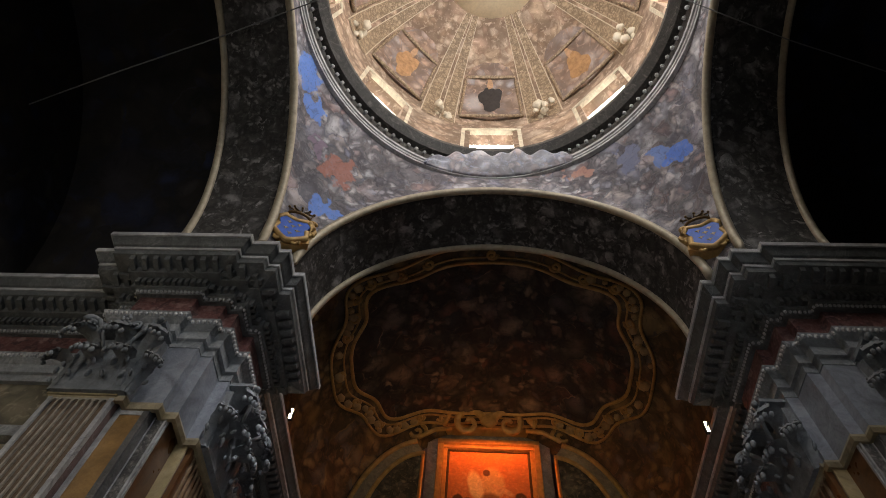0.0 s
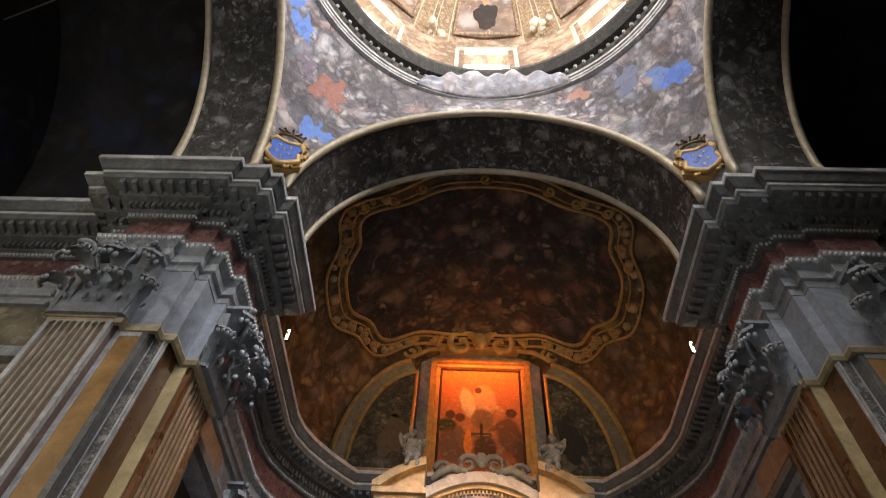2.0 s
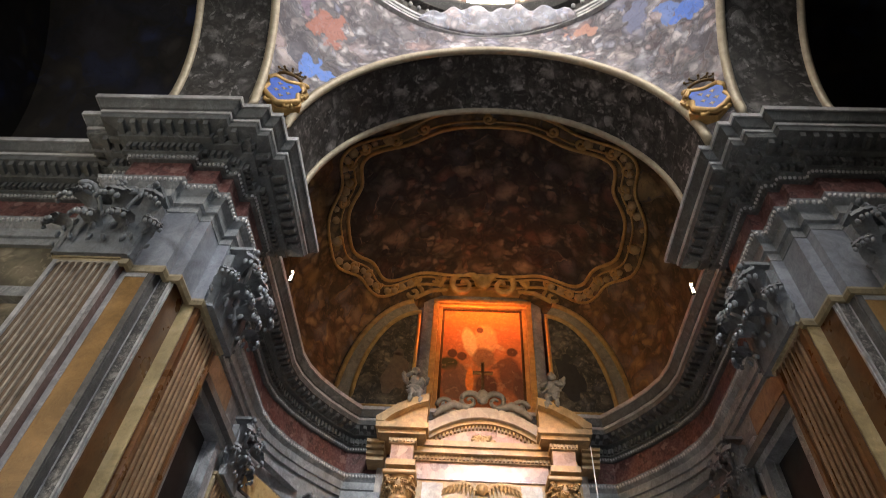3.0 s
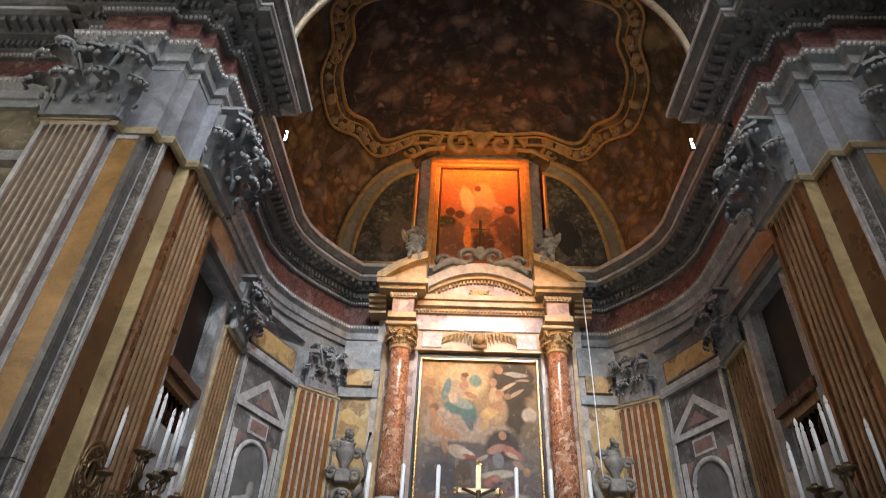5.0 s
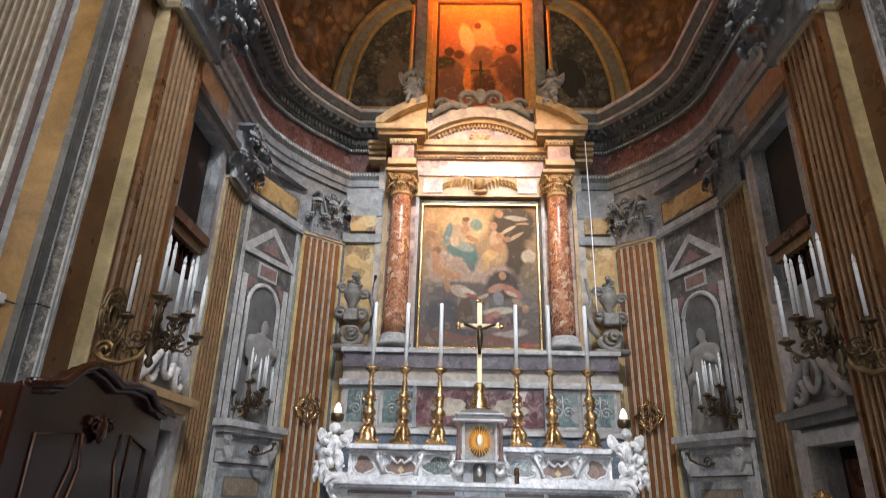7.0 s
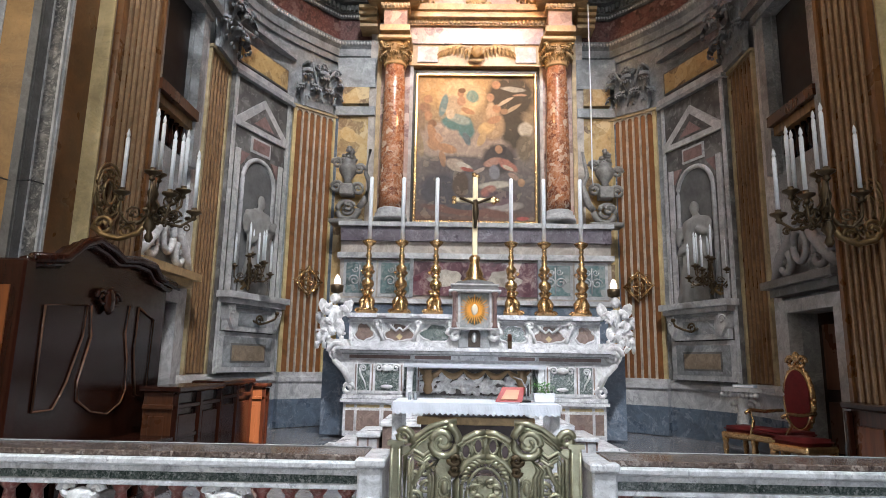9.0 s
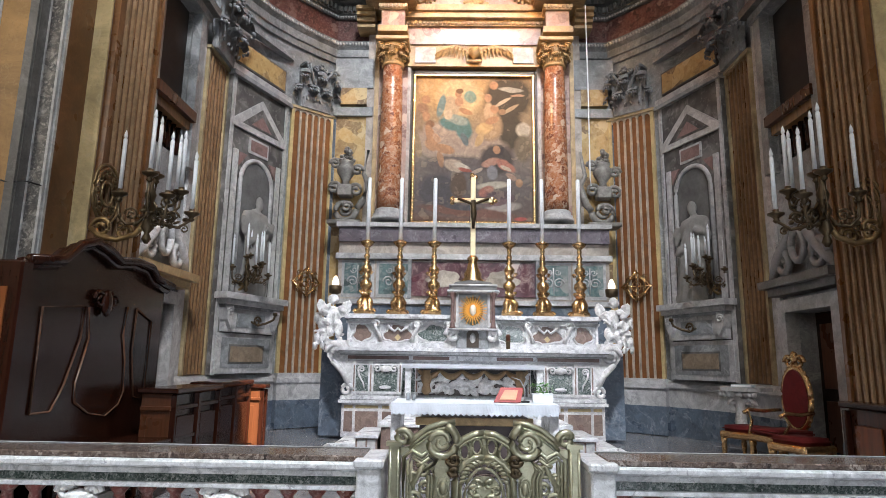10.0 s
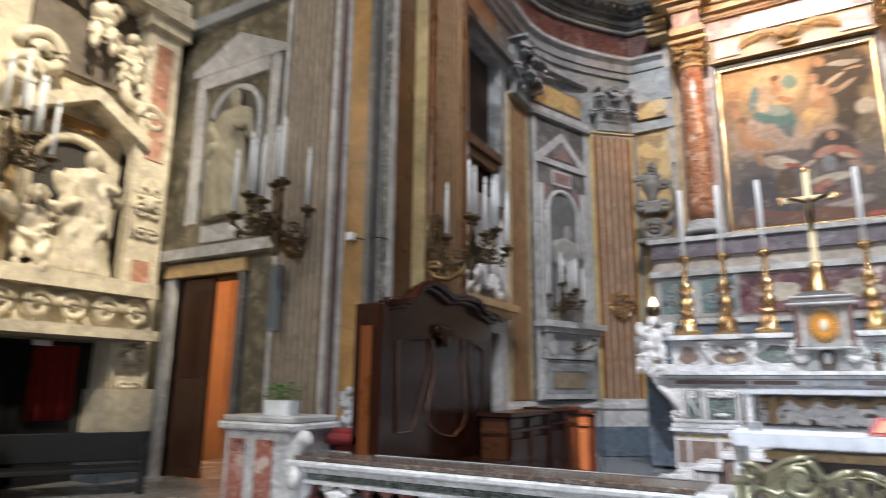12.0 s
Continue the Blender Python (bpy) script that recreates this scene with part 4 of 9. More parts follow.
CAPGREY = stone("sooty_capital_stone", (0.2, 0.215, 0.23), (0.4, 0.4, 0.42), 3.0, 0.3, 0.55, 0.3, 0.5)
for s in (1, -1):
    capital("large grey leafy capital with scrolls on the pier", (-4.485 * s, 4.56, 6.5), 0, 0.95, 1.02, CAPGREY, 0.4)
    capital("large grey leafy capital with scrolls on the pier's inner face", (-3.43 * s, 5.7, 6.5), 90 * s, 1.02, 1.02, CAPGREY, 0.42)
    # apse pilasters: one by the gallery window, one folded beside the retable
    # these tan fillets are darkened too, as the side bay is unlit
    fluted("pilaster_apse", "orange-brown fluted pilaster with yellow edges", (-4.1 * s, 8.6, 0), (0, 1, 0), (s, 0, 0), 0.84, 1.36, 6.22, 6, BROWN, stone("shaded_tan_edge", (0.2, 0.115, 0.055), (0.3, 0.2, 0.11), 2, 0.4, 0.4), NECK, 0.07)
    capital("grey leafy capital of an apse pilaster", (-4.04 * s, 9.02, 6.27), 90 * s, 0.78, 1.0, CAPGREY, 0.34)
    a, b = Vector((-3.42, 10.93, 0)), Vector((-2.72, 11.55, 0))
    t = (b - a).normalized()
    n = Vector((t.y, -t.x, 0))
    O = (a if s > 0 else b)
    O = Vector((O.x * s, O.y, 0))
    T, N = Vector((t.x, t.y * s, 0)), Vector((n.x * s, n.y, 0))
    ang = math.degrees(math.atan2(N.y, N.x)) + 90
    fluted("pilaster_apse", "orange fluted pilaster with cream fillets beside the retable", O, T, N, (b - a).length * 0.97, 1.36, 6.26, 6, stone("orange_alabaster", (0.2, 0.08, 0.025), (0.3, 0.14, 0.055), 1.2, 0.4, 0.35), FILLET, GILT, 0.08)
    m = (a + b) / 2
    capital("grey leafy capital with scrolls beside the retable", (m.x * s + N.x * 0.05, m.y + N.y * 0.05, 6.31), ang, 0.7, 0.84, CAPGREY, 0.28)
    put, shape, at = face_strip(O, T, N)
    w = (b - a).length
    base = group_thing("pilaster_base", "stepped pale marble base of an apse pilaster", "base")
    put("block", -0.06, w + 0.04, 0.46, 0.93, 0.05, 0.27, PLINTH, base, "blue-grey plinth block")
    put("block", -0.05, w + 0.03, 0.93, 1.22, 0.05, 0.25, PALE, base, "pale block")
    put("moulding", -0.07, w + 0.05, 1.22, 1.3, 0.05, 0.28, PALE, base)
    put("moulding", -0.03, w + 0.01, 1.3, 1.38, 0.05, 0.22, PALE, base)
    grille = thing("round_grille", "pierced brass lozenge grille fixed to the pilaster", "grille", at(w / 2, 3.0, 0.13), ang, "grilles")
    for r in (0.09, 0.17):
        part("ring", tube([(r * math.cos(k * math.pi / 12), 0, r * math.sin(k * math.pi / 12)) for k in range(25)], 0.014, 6), GOLD, grille, "", True)
    for k in range(4):
        c, q = math.cos(k * math.pi / 2), math.sin(k * math.pi / 2)
        part("spoke", tube([(0, 0, 0), (0.3 * c, 0, 0.3 * q)], 0.014, 6), GOLD, grille, "", True)
        part("edge_bar", tube([(0.27 * c, 0, 0.27 * q), (0.27 * -q, 0, 0.27 * c)], 0.016, 6), GOLD, grille, "", True)
        part("scroll", tube(spiral((0.15 * c - 0.15 * q, 0, 0.15 * q + 0.15 * c), (1, 0, 0), (0, 0, 1), 0.06, 0.01, 1.5, 14), 0.011, 5), GOLD, grille, "", True)


# ---- figures: plain carved shapes ----

def melt(ob, size):
    """Blends the lumps of a carved figure into one skin."""
    r = ob.modifiers.new("skin", "REMESH")
    r.mode, r.voxel_size, r.use_smooth_shade = "VOXEL", size, True
    return ob

def putto(name, label, category, at, turn, size, material, seed=1, lean=0.0, group=""):
    rnd = random.Random(seed)
    bm = bmesh.new()
    add_ball(bm, (0, 0, 0.42), 0.17, 1, 0.85, 1.25, (0, lean, 0))
    add_ball(bm, (0.02, 0, 0.2), 0.16, 1.1, 0.95, 0.9)
    add_ball(bm, (lean * 0.004, -0.03, 0.78), 0.125, 1, 1, 1.08)
    for sx in (-1, 1):
        add_ball(bm, (sx * 0.2, -0.08, 0.5 + rnd.uniform(-0.05, 0.12)), 0.07, 2.0, 1, 1, (0, sx * rnd.uniform(10, 50), 20 * sx))
        add_ball(bm, (sx * 0.12, -0.12, 0.02), 0.085, 1, 1.1, 2.0, (rnd.uniform(-35, -5), sx * 14, 0))
        add_ball(bm, (sx * 0.15, -0.16, -0.22), 0.065, 1, 1, 1.8, (15, sx * 8, 0))
        add_ball(bm, (sx * 0.28, 0.1, 0.58), 0.16, 0.9, 0.25, 1.4, (0, sx * 28, sx * -30))
    for k in range(16):
        add_ball(bm, (rnd.uniform(-0.2, 0.2), rnd.uniform(-0.17, 0.0), rnd.uniform(-0.2, 0.4)), 0.05, 2.4, 0.8, 0.7, (rnd.uniform(0, 90), rnd.uniform(-60, 60), 0))
    roughen(bm, 0.04, 12)
    bmesh.ops.scale(bm, vec=(size,) * 3, verts=bm.verts)
    ob = link(name, bm, material, None, label, True)
    ob.matrix_world = pose(*at, 0, 0, turn)
    melt(ob, 0.017 * size)
    return tagged(ob, category=category, group=group)


def standing(name, label, category, at, turn, height, material, seed=2, flat=1.0):
    rnd = random.Random(seed)
    bm = bmesh.new()
    prof = [(0.21, 0.0), (0.22, 0.05), (0.2, 0.25), (0.17, 0.5), (0.16, 0.62), (0.2, 0.76), (0.17, 0.83), (0.06, 0.86), (0.05, 0.88)]
    add_lathe(bm, prof, (0, 0, 0), 28, 0.75)
    for v in bm.verts:
        a = math.atan2(v.co.y, v.co.x)
        k = 1 + 0.13 * math.sin(a * 7 + v.co.z * 9 + seed) * (1 - v.co.z)
        v.co.x *= k
        v.co.y *= k
        v.co.x += 0.035 * math.sin(v.co.z * 5 + seed)
    add_ball(bm, (0.02, -0.02, 0.94), 0.062, 1, 1.05, 1.25)
    for sx in (-1, 1):
        add_ball(bm, (sx * 0.2, -0.05, 0.68), 0.05, 1, 1, 2.4, (20, sx * rnd.uniform(-20, 30), 0))
        add_ball(bm, (sx * 0.14, -0.17, 0.6 + 0.08 * sx), 0.04, 2.2, 1, 1, (0, sx * 30, sx * 30))
    for k in range(7):
        add_ball(bm, (rnd.uniform(-0.14, 0.14), -0.12, rnd.uniform(0.25, 0.65)), 0.06, 0.6, 0.6, 2.6, (0, rnd.uniform(-40, 40), 0))
    roughen(bm, 0.02, 11)
    bmesh.ops.scale(bm, vec=(height, height * flat, height), verts=bm.verts)
    ob = link(name, bm, material, None, label, True)
    ob.matrix_world = pose(*at, 0, 0, turn)
    melt(ob, 0.014 * height)
    return tagged(ob, category=category)


# ---- painted panels ----
def painting_mat(name, ground_stops, blobs, warp=0.12, rough=0.45, axis=2):
    """Oil paint: a shaded ground with soft-edged plain shapes in local metres (x, z, rx, rz, colour)."""
    def build(n, l, p, tc):
        nz = n.new("ShaderNodeTexNoise")
        nz.inputs["Scale"].default_value, nz.inputs["Detail"].default_value = 4.5, 6
        l.new(tc.outputs["Object"], nz.inputs["Vector"])
        vm = n.new("ShaderNodeVectorMath")
        vm.operation = "MULTIPLY_ADD"
        l.new(nz.outputs["Color"], vm.inputs[0])
        vm.inputs[1].default_value = (warp * 2,) * 3
        l.new(tc.outputs["Object"], vm.inputs[2])
        sub = n.new("ShaderNodeVectorMath")
        sub.operation = "SUBTRACT"
        l.new(vm.outputs[0], sub.inputs[0])
        sub.inputs[1].default_value = (warp,) * 3
        sep = n.new("ShaderNodeSeparateXYZ")
        l.new(sub.outputs[0], sep.inputs[0])
        mr = n.new("ShaderNodeMapRange")
        mr.inputs[1].default_value, mr.inputs[2].default_value = -1.5, 1.5
        l.new(sep.outputs[axis], mr.inputs[0])
        col = ramp(n, l, mr.outputs[0], ground_stops)
        for x, z, rx, rz, tilt, c in blobs:
            mp = n.new("ShaderNodeMapping")
            mp.vector_type = "TEXTURE"
            mp.inputs["Location"].default_value = (x, 0, z) if axis == 2 else (x, z, 0)
            mp.inputs["Scale"].default_value = (rx, 1000, rz) if axis == 2 else (rx, rz, 1000)
            mp.inputs["Rotation"].default_value = (0, -tilt, 0)
            l.new(sub.outputs[0], mp.inputs[0])
            ln = n.new("ShaderNodeVectorMath")
            ln.operation = "LENGTH"
            l.new(mp.outputs[0], ln.inputs[0])
            f = ramp(n, l, ln.outputs["Value"], [(0.72, (1, 1, 1)), (1.0, (0, 0, 0))])
            col = mix(n, l, f, col, c)
        vor = n.new("ShaderNodeTexVoronoi")
        vor.feature = "SMOOTH_F1"
        vor.inputs["Scale"].default_value, vor.inputs["Smoothness"].default_value = 9.0, 0.3
        big = n.new("ShaderNodeVectorMath")
        big.operation = "MULTIPLY_ADD"
        l.new(nz.outputs["Color"], big.inputs[0])
        big.inputs[1].default_value = (0.5, 0.5, 0.5)
        l.new(tc.outputs["Object"], big.inputs[2])
        l.new(big.outputs[0], vor.inputs["Vector"])
        fold = ramp(n, l, vor.outputs["Distance"], [(0.1, (0, 0, 0)), (0.6, (0.35,) * 3)])
        col = mix(n, l, fold, col, mix(n, l, 0.65, col, (0.03, 0.02, 0.015)))
        sepv = n.new("ShaderNodeSeparateColor")
        l.new(vor.outputs["Color"], sepv.inputs[0])
        col = mix(n, l, ramp(n, l, sepv.outputs[1], [(0.8, (0, 0, 0)), (0.95, (0.12,) * 3)]), col, (0.7, 0.55, 0.38))
        fine = noise_tex(n, l, tc.outputs["Object"], 5, 7, 2.5, 0.7)
        col = mix(n, l, ramp(n, l, fine, [(0.45, (0, 0, 0)), (0.65, (0.4,) * 3)]), col, mix(n, l, 0.6, col, (0.02, 0.015, 0.01)))
        return col
    return mat(name, build, 0.75, 0, 0.12, 90)


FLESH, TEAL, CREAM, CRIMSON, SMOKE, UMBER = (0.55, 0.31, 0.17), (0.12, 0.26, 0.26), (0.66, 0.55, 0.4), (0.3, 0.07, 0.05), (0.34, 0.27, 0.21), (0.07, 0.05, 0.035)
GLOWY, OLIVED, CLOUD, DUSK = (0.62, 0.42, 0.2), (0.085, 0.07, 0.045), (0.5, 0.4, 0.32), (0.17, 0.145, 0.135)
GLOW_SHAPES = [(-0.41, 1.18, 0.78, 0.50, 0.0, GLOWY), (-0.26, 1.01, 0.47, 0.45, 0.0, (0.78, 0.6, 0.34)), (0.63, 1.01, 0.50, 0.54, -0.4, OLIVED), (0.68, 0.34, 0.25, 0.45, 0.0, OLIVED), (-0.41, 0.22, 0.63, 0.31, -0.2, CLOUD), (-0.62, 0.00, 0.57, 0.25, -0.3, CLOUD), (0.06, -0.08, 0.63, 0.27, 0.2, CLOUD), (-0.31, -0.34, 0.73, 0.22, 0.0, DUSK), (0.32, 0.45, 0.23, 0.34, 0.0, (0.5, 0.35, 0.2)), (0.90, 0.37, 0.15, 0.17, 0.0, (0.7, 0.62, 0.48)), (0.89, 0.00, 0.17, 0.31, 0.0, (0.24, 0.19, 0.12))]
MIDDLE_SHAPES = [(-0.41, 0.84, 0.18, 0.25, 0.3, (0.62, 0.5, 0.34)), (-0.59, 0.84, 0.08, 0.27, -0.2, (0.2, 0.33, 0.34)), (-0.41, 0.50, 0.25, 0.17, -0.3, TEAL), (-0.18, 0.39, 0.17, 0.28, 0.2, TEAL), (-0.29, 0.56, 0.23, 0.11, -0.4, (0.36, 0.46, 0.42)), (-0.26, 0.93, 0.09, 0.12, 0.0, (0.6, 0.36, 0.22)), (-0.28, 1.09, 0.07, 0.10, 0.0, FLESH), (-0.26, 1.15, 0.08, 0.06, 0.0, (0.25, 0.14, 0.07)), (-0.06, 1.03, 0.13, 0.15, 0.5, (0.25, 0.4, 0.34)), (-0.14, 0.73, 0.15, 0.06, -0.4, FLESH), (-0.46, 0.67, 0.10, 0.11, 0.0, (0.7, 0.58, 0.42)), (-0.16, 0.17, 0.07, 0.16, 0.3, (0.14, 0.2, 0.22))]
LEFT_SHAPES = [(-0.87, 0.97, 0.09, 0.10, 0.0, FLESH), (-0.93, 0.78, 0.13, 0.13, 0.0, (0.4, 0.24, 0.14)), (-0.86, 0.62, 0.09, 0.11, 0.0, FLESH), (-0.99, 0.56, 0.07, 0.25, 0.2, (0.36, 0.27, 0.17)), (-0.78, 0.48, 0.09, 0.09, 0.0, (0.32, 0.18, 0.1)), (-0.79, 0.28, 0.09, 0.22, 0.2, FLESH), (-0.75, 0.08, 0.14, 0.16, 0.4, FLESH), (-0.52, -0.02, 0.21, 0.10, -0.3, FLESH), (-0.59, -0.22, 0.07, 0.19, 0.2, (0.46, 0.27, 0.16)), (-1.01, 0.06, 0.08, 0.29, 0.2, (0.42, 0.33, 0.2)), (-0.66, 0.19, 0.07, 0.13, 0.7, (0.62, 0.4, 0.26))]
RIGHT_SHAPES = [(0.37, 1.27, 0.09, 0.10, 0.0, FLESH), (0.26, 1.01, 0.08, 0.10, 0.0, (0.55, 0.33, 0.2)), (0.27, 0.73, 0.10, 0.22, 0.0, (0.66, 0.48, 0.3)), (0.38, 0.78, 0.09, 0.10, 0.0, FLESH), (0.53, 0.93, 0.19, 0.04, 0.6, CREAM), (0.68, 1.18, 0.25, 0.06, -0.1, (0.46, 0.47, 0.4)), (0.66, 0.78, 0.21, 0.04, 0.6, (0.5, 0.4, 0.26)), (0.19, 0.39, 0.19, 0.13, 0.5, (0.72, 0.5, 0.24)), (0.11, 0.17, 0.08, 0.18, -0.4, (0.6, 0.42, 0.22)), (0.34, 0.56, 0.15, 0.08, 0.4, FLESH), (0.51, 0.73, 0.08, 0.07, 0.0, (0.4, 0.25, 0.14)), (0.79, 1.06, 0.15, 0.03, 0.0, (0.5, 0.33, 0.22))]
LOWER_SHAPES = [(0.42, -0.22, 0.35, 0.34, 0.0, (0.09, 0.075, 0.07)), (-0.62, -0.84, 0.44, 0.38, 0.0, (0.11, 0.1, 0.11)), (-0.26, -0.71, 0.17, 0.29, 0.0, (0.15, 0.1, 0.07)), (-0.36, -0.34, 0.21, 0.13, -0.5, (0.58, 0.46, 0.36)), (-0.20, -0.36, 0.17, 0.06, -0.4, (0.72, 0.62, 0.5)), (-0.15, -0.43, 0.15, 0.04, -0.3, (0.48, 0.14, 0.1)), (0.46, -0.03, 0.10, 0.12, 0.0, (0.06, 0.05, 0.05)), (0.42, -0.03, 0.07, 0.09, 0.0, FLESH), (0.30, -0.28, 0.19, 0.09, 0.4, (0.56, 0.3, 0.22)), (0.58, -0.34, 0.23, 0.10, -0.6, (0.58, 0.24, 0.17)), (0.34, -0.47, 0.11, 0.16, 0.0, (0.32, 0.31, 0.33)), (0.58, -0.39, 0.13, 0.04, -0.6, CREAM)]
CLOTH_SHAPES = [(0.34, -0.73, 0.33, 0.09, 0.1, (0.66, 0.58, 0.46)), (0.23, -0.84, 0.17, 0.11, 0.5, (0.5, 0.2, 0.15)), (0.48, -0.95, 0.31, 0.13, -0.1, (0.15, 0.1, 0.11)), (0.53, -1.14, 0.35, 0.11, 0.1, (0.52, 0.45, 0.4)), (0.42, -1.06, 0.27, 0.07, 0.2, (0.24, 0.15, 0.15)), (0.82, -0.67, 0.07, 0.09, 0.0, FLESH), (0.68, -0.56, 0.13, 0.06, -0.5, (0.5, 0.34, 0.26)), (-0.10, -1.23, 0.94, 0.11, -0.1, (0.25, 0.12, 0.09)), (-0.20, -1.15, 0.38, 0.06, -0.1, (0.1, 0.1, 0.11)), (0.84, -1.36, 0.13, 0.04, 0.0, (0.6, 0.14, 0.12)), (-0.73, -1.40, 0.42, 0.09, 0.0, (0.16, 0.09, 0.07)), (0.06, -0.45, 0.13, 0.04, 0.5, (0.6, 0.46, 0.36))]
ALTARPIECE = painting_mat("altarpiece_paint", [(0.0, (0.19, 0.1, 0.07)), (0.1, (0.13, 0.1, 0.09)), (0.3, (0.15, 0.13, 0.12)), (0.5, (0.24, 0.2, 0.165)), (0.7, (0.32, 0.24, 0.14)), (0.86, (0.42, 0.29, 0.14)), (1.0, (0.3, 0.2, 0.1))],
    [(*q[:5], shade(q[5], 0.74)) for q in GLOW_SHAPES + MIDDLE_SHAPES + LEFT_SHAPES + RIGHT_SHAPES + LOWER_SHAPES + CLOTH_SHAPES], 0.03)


def blob_outline(cx, cz, rx, rz, turn=0.0, seed=0, n=26):
    rnd = random.Random(seed)
    ph = [rnd.uniform(0, 6.28) for _ in range(3)]
    pts = []
    for i in range(n):
        a = 2 * math.pi * i / n
        k = 1 + 0.13 * math.sin(3 * a + ph[0]) + 0.09 * math.sin(5 * a + ph[1]) + 0.05 * math.sin(9 * a + ph[2])
        x, z = rx * k * math.cos(a), rz * k * math.sin(a)
        pts.append((cx + x * math.cos(turn) - z * math.sin(turn), cz + x * math.sin(turn) + z * math.cos(turn)))
    return pts

# ---- retable ----
MIDX = 0.04
picture = thing("altarpiece", "large oil painting of draped shapes on clouds in a gilded frame", "painting", (MIDX, 11.42, 5.66))
picture.scale = (1.07, 1, 1.02)
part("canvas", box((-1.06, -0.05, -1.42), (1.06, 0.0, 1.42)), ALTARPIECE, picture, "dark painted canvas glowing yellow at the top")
for x0, x1, z0, z1 in ((-1.1, -1.05, -1.47, 1.47), (1.05, 1.1, -1.47, 1.47), (-1.05, 1.05, 1.42, 1.47), (-1.05, 1.05, -1.47, -1.42)):
    part("frame_rail", box((x0, -0.12, z0), (x1, 0, z1), 0.012), GOLD, picture, "narrow gilded frame rail")
for x0, x1, z0, z1 in ((-1.2, -1.1, -1.56, 1.56), (1.1, 1.2, -1.56, 1.56), (-1.1, 1.1, 1.47, 1.56), (-1.1, 1.1, -1.56, -1.47)):
    part("outer_rail", box((x0, -0.08, z0), (x1, 0, z1), 0.012), plain("dark_frame_wood", (0.03, 0.022, 0.015), 0.4, 0.2, 0.3, 20), picture, "dark carved outer frame rail")
# plain painted shapes in thin layers on the canvas
PAINTS = {}


def paint(c):
    if c not in PAINTS:
        PAINTS[c] = plain("paint_layer", c, 0.5, 0, 0.45, 9, 0.12)
    return PAINTS[c]


RETMARBLE = stone("warm_grey_marble", (0.42, 0.37, 0.32), (0.25, 0.2, 0.18), 2.0, 0.5, 0.35)
PINKPANEL = breccia("pink_breccia", (0.33, 0.21, 0.17), (0.5, 0.38, 0.3), (0.16, 0.09, 0.085), 5, 0.3, 0.4)
CREAMSTONE = stone("cream_carved_marble", (0.46, 0.32, 0.16), (0.28, 0.18, 0.08), 2.0, 0.4, 0.4, 0.2)
ret = group_thing("retable", "tall marble altar retable with pink panels and carved cream stone", "retable", "thing")
put, shape, at = face_strip((MIDX, 11.65, 0), (1, 0, 0), (0, -1, 0))
put("back_wall", -2.1, 2.1, 0.45, 8.3, 0, 0.2, RETMARBLE, ret, "grey marble backing wall")
put("base_block", -2.42, 2.42, 0.45, 2.58, 0, 0.75, PLINTH, ret, "dark marble base block")
put("base_block", -2.42, 2.42, 2.58, 3.72, 0, 0.7, RETMARBLE, ret, "grey marble base block")
put("shelf", -2.46, 2.46, 2.6, 2.68, 0, 0.8, PALE, ret, "grey shelf moulding")
for c in (-0.5, 0.5):
    shape("cream_cartouche", blob_outline(c, 3.05, 0.3, 0.15, 0, 5 if c < 0 else 9, 30), 0.73, 0.736, FILLET, ret, "cream inlaid cartouche")
for k in (-1, 1):
    put("panel_edge", min(k * 1.1, k * 1.16), max(k * 1.1, k * 1.16), 2.7, 3.4, 0.7, 0.8, GREY, ret, "grey strip beside the purple panel")
put("shelf", -2.46, 2.46, 3.4, 3.5, 0, 0.8, PALE, ret, "grey shelf moulding")
put("top_block", -2.42, 2.42, 3.72, 3.98, 0, 0.78, stone("violet_marble", (0.13, 0.11, 0.13), (0.34, 0.32, 0.35), 3, 0.7, 0.3), ret, "dark violet-grey marble band")
put("shelf", -2.46, 2.46, 3.98, 4.06, 0, 0.84, PALE, ret, "grey marble shelf under the columns")
put("purple_band", -1.1, 1.1, 2.75, 3.36, 0.7, 0.73, breccia("purple_breccia", (0.1, 0.035, 0.045), (0.5, 0.38, 0.33), (0.05, 0.02, 0.025), 2.2, 0.3, 0.35), ret, "dark purple breccia panel")
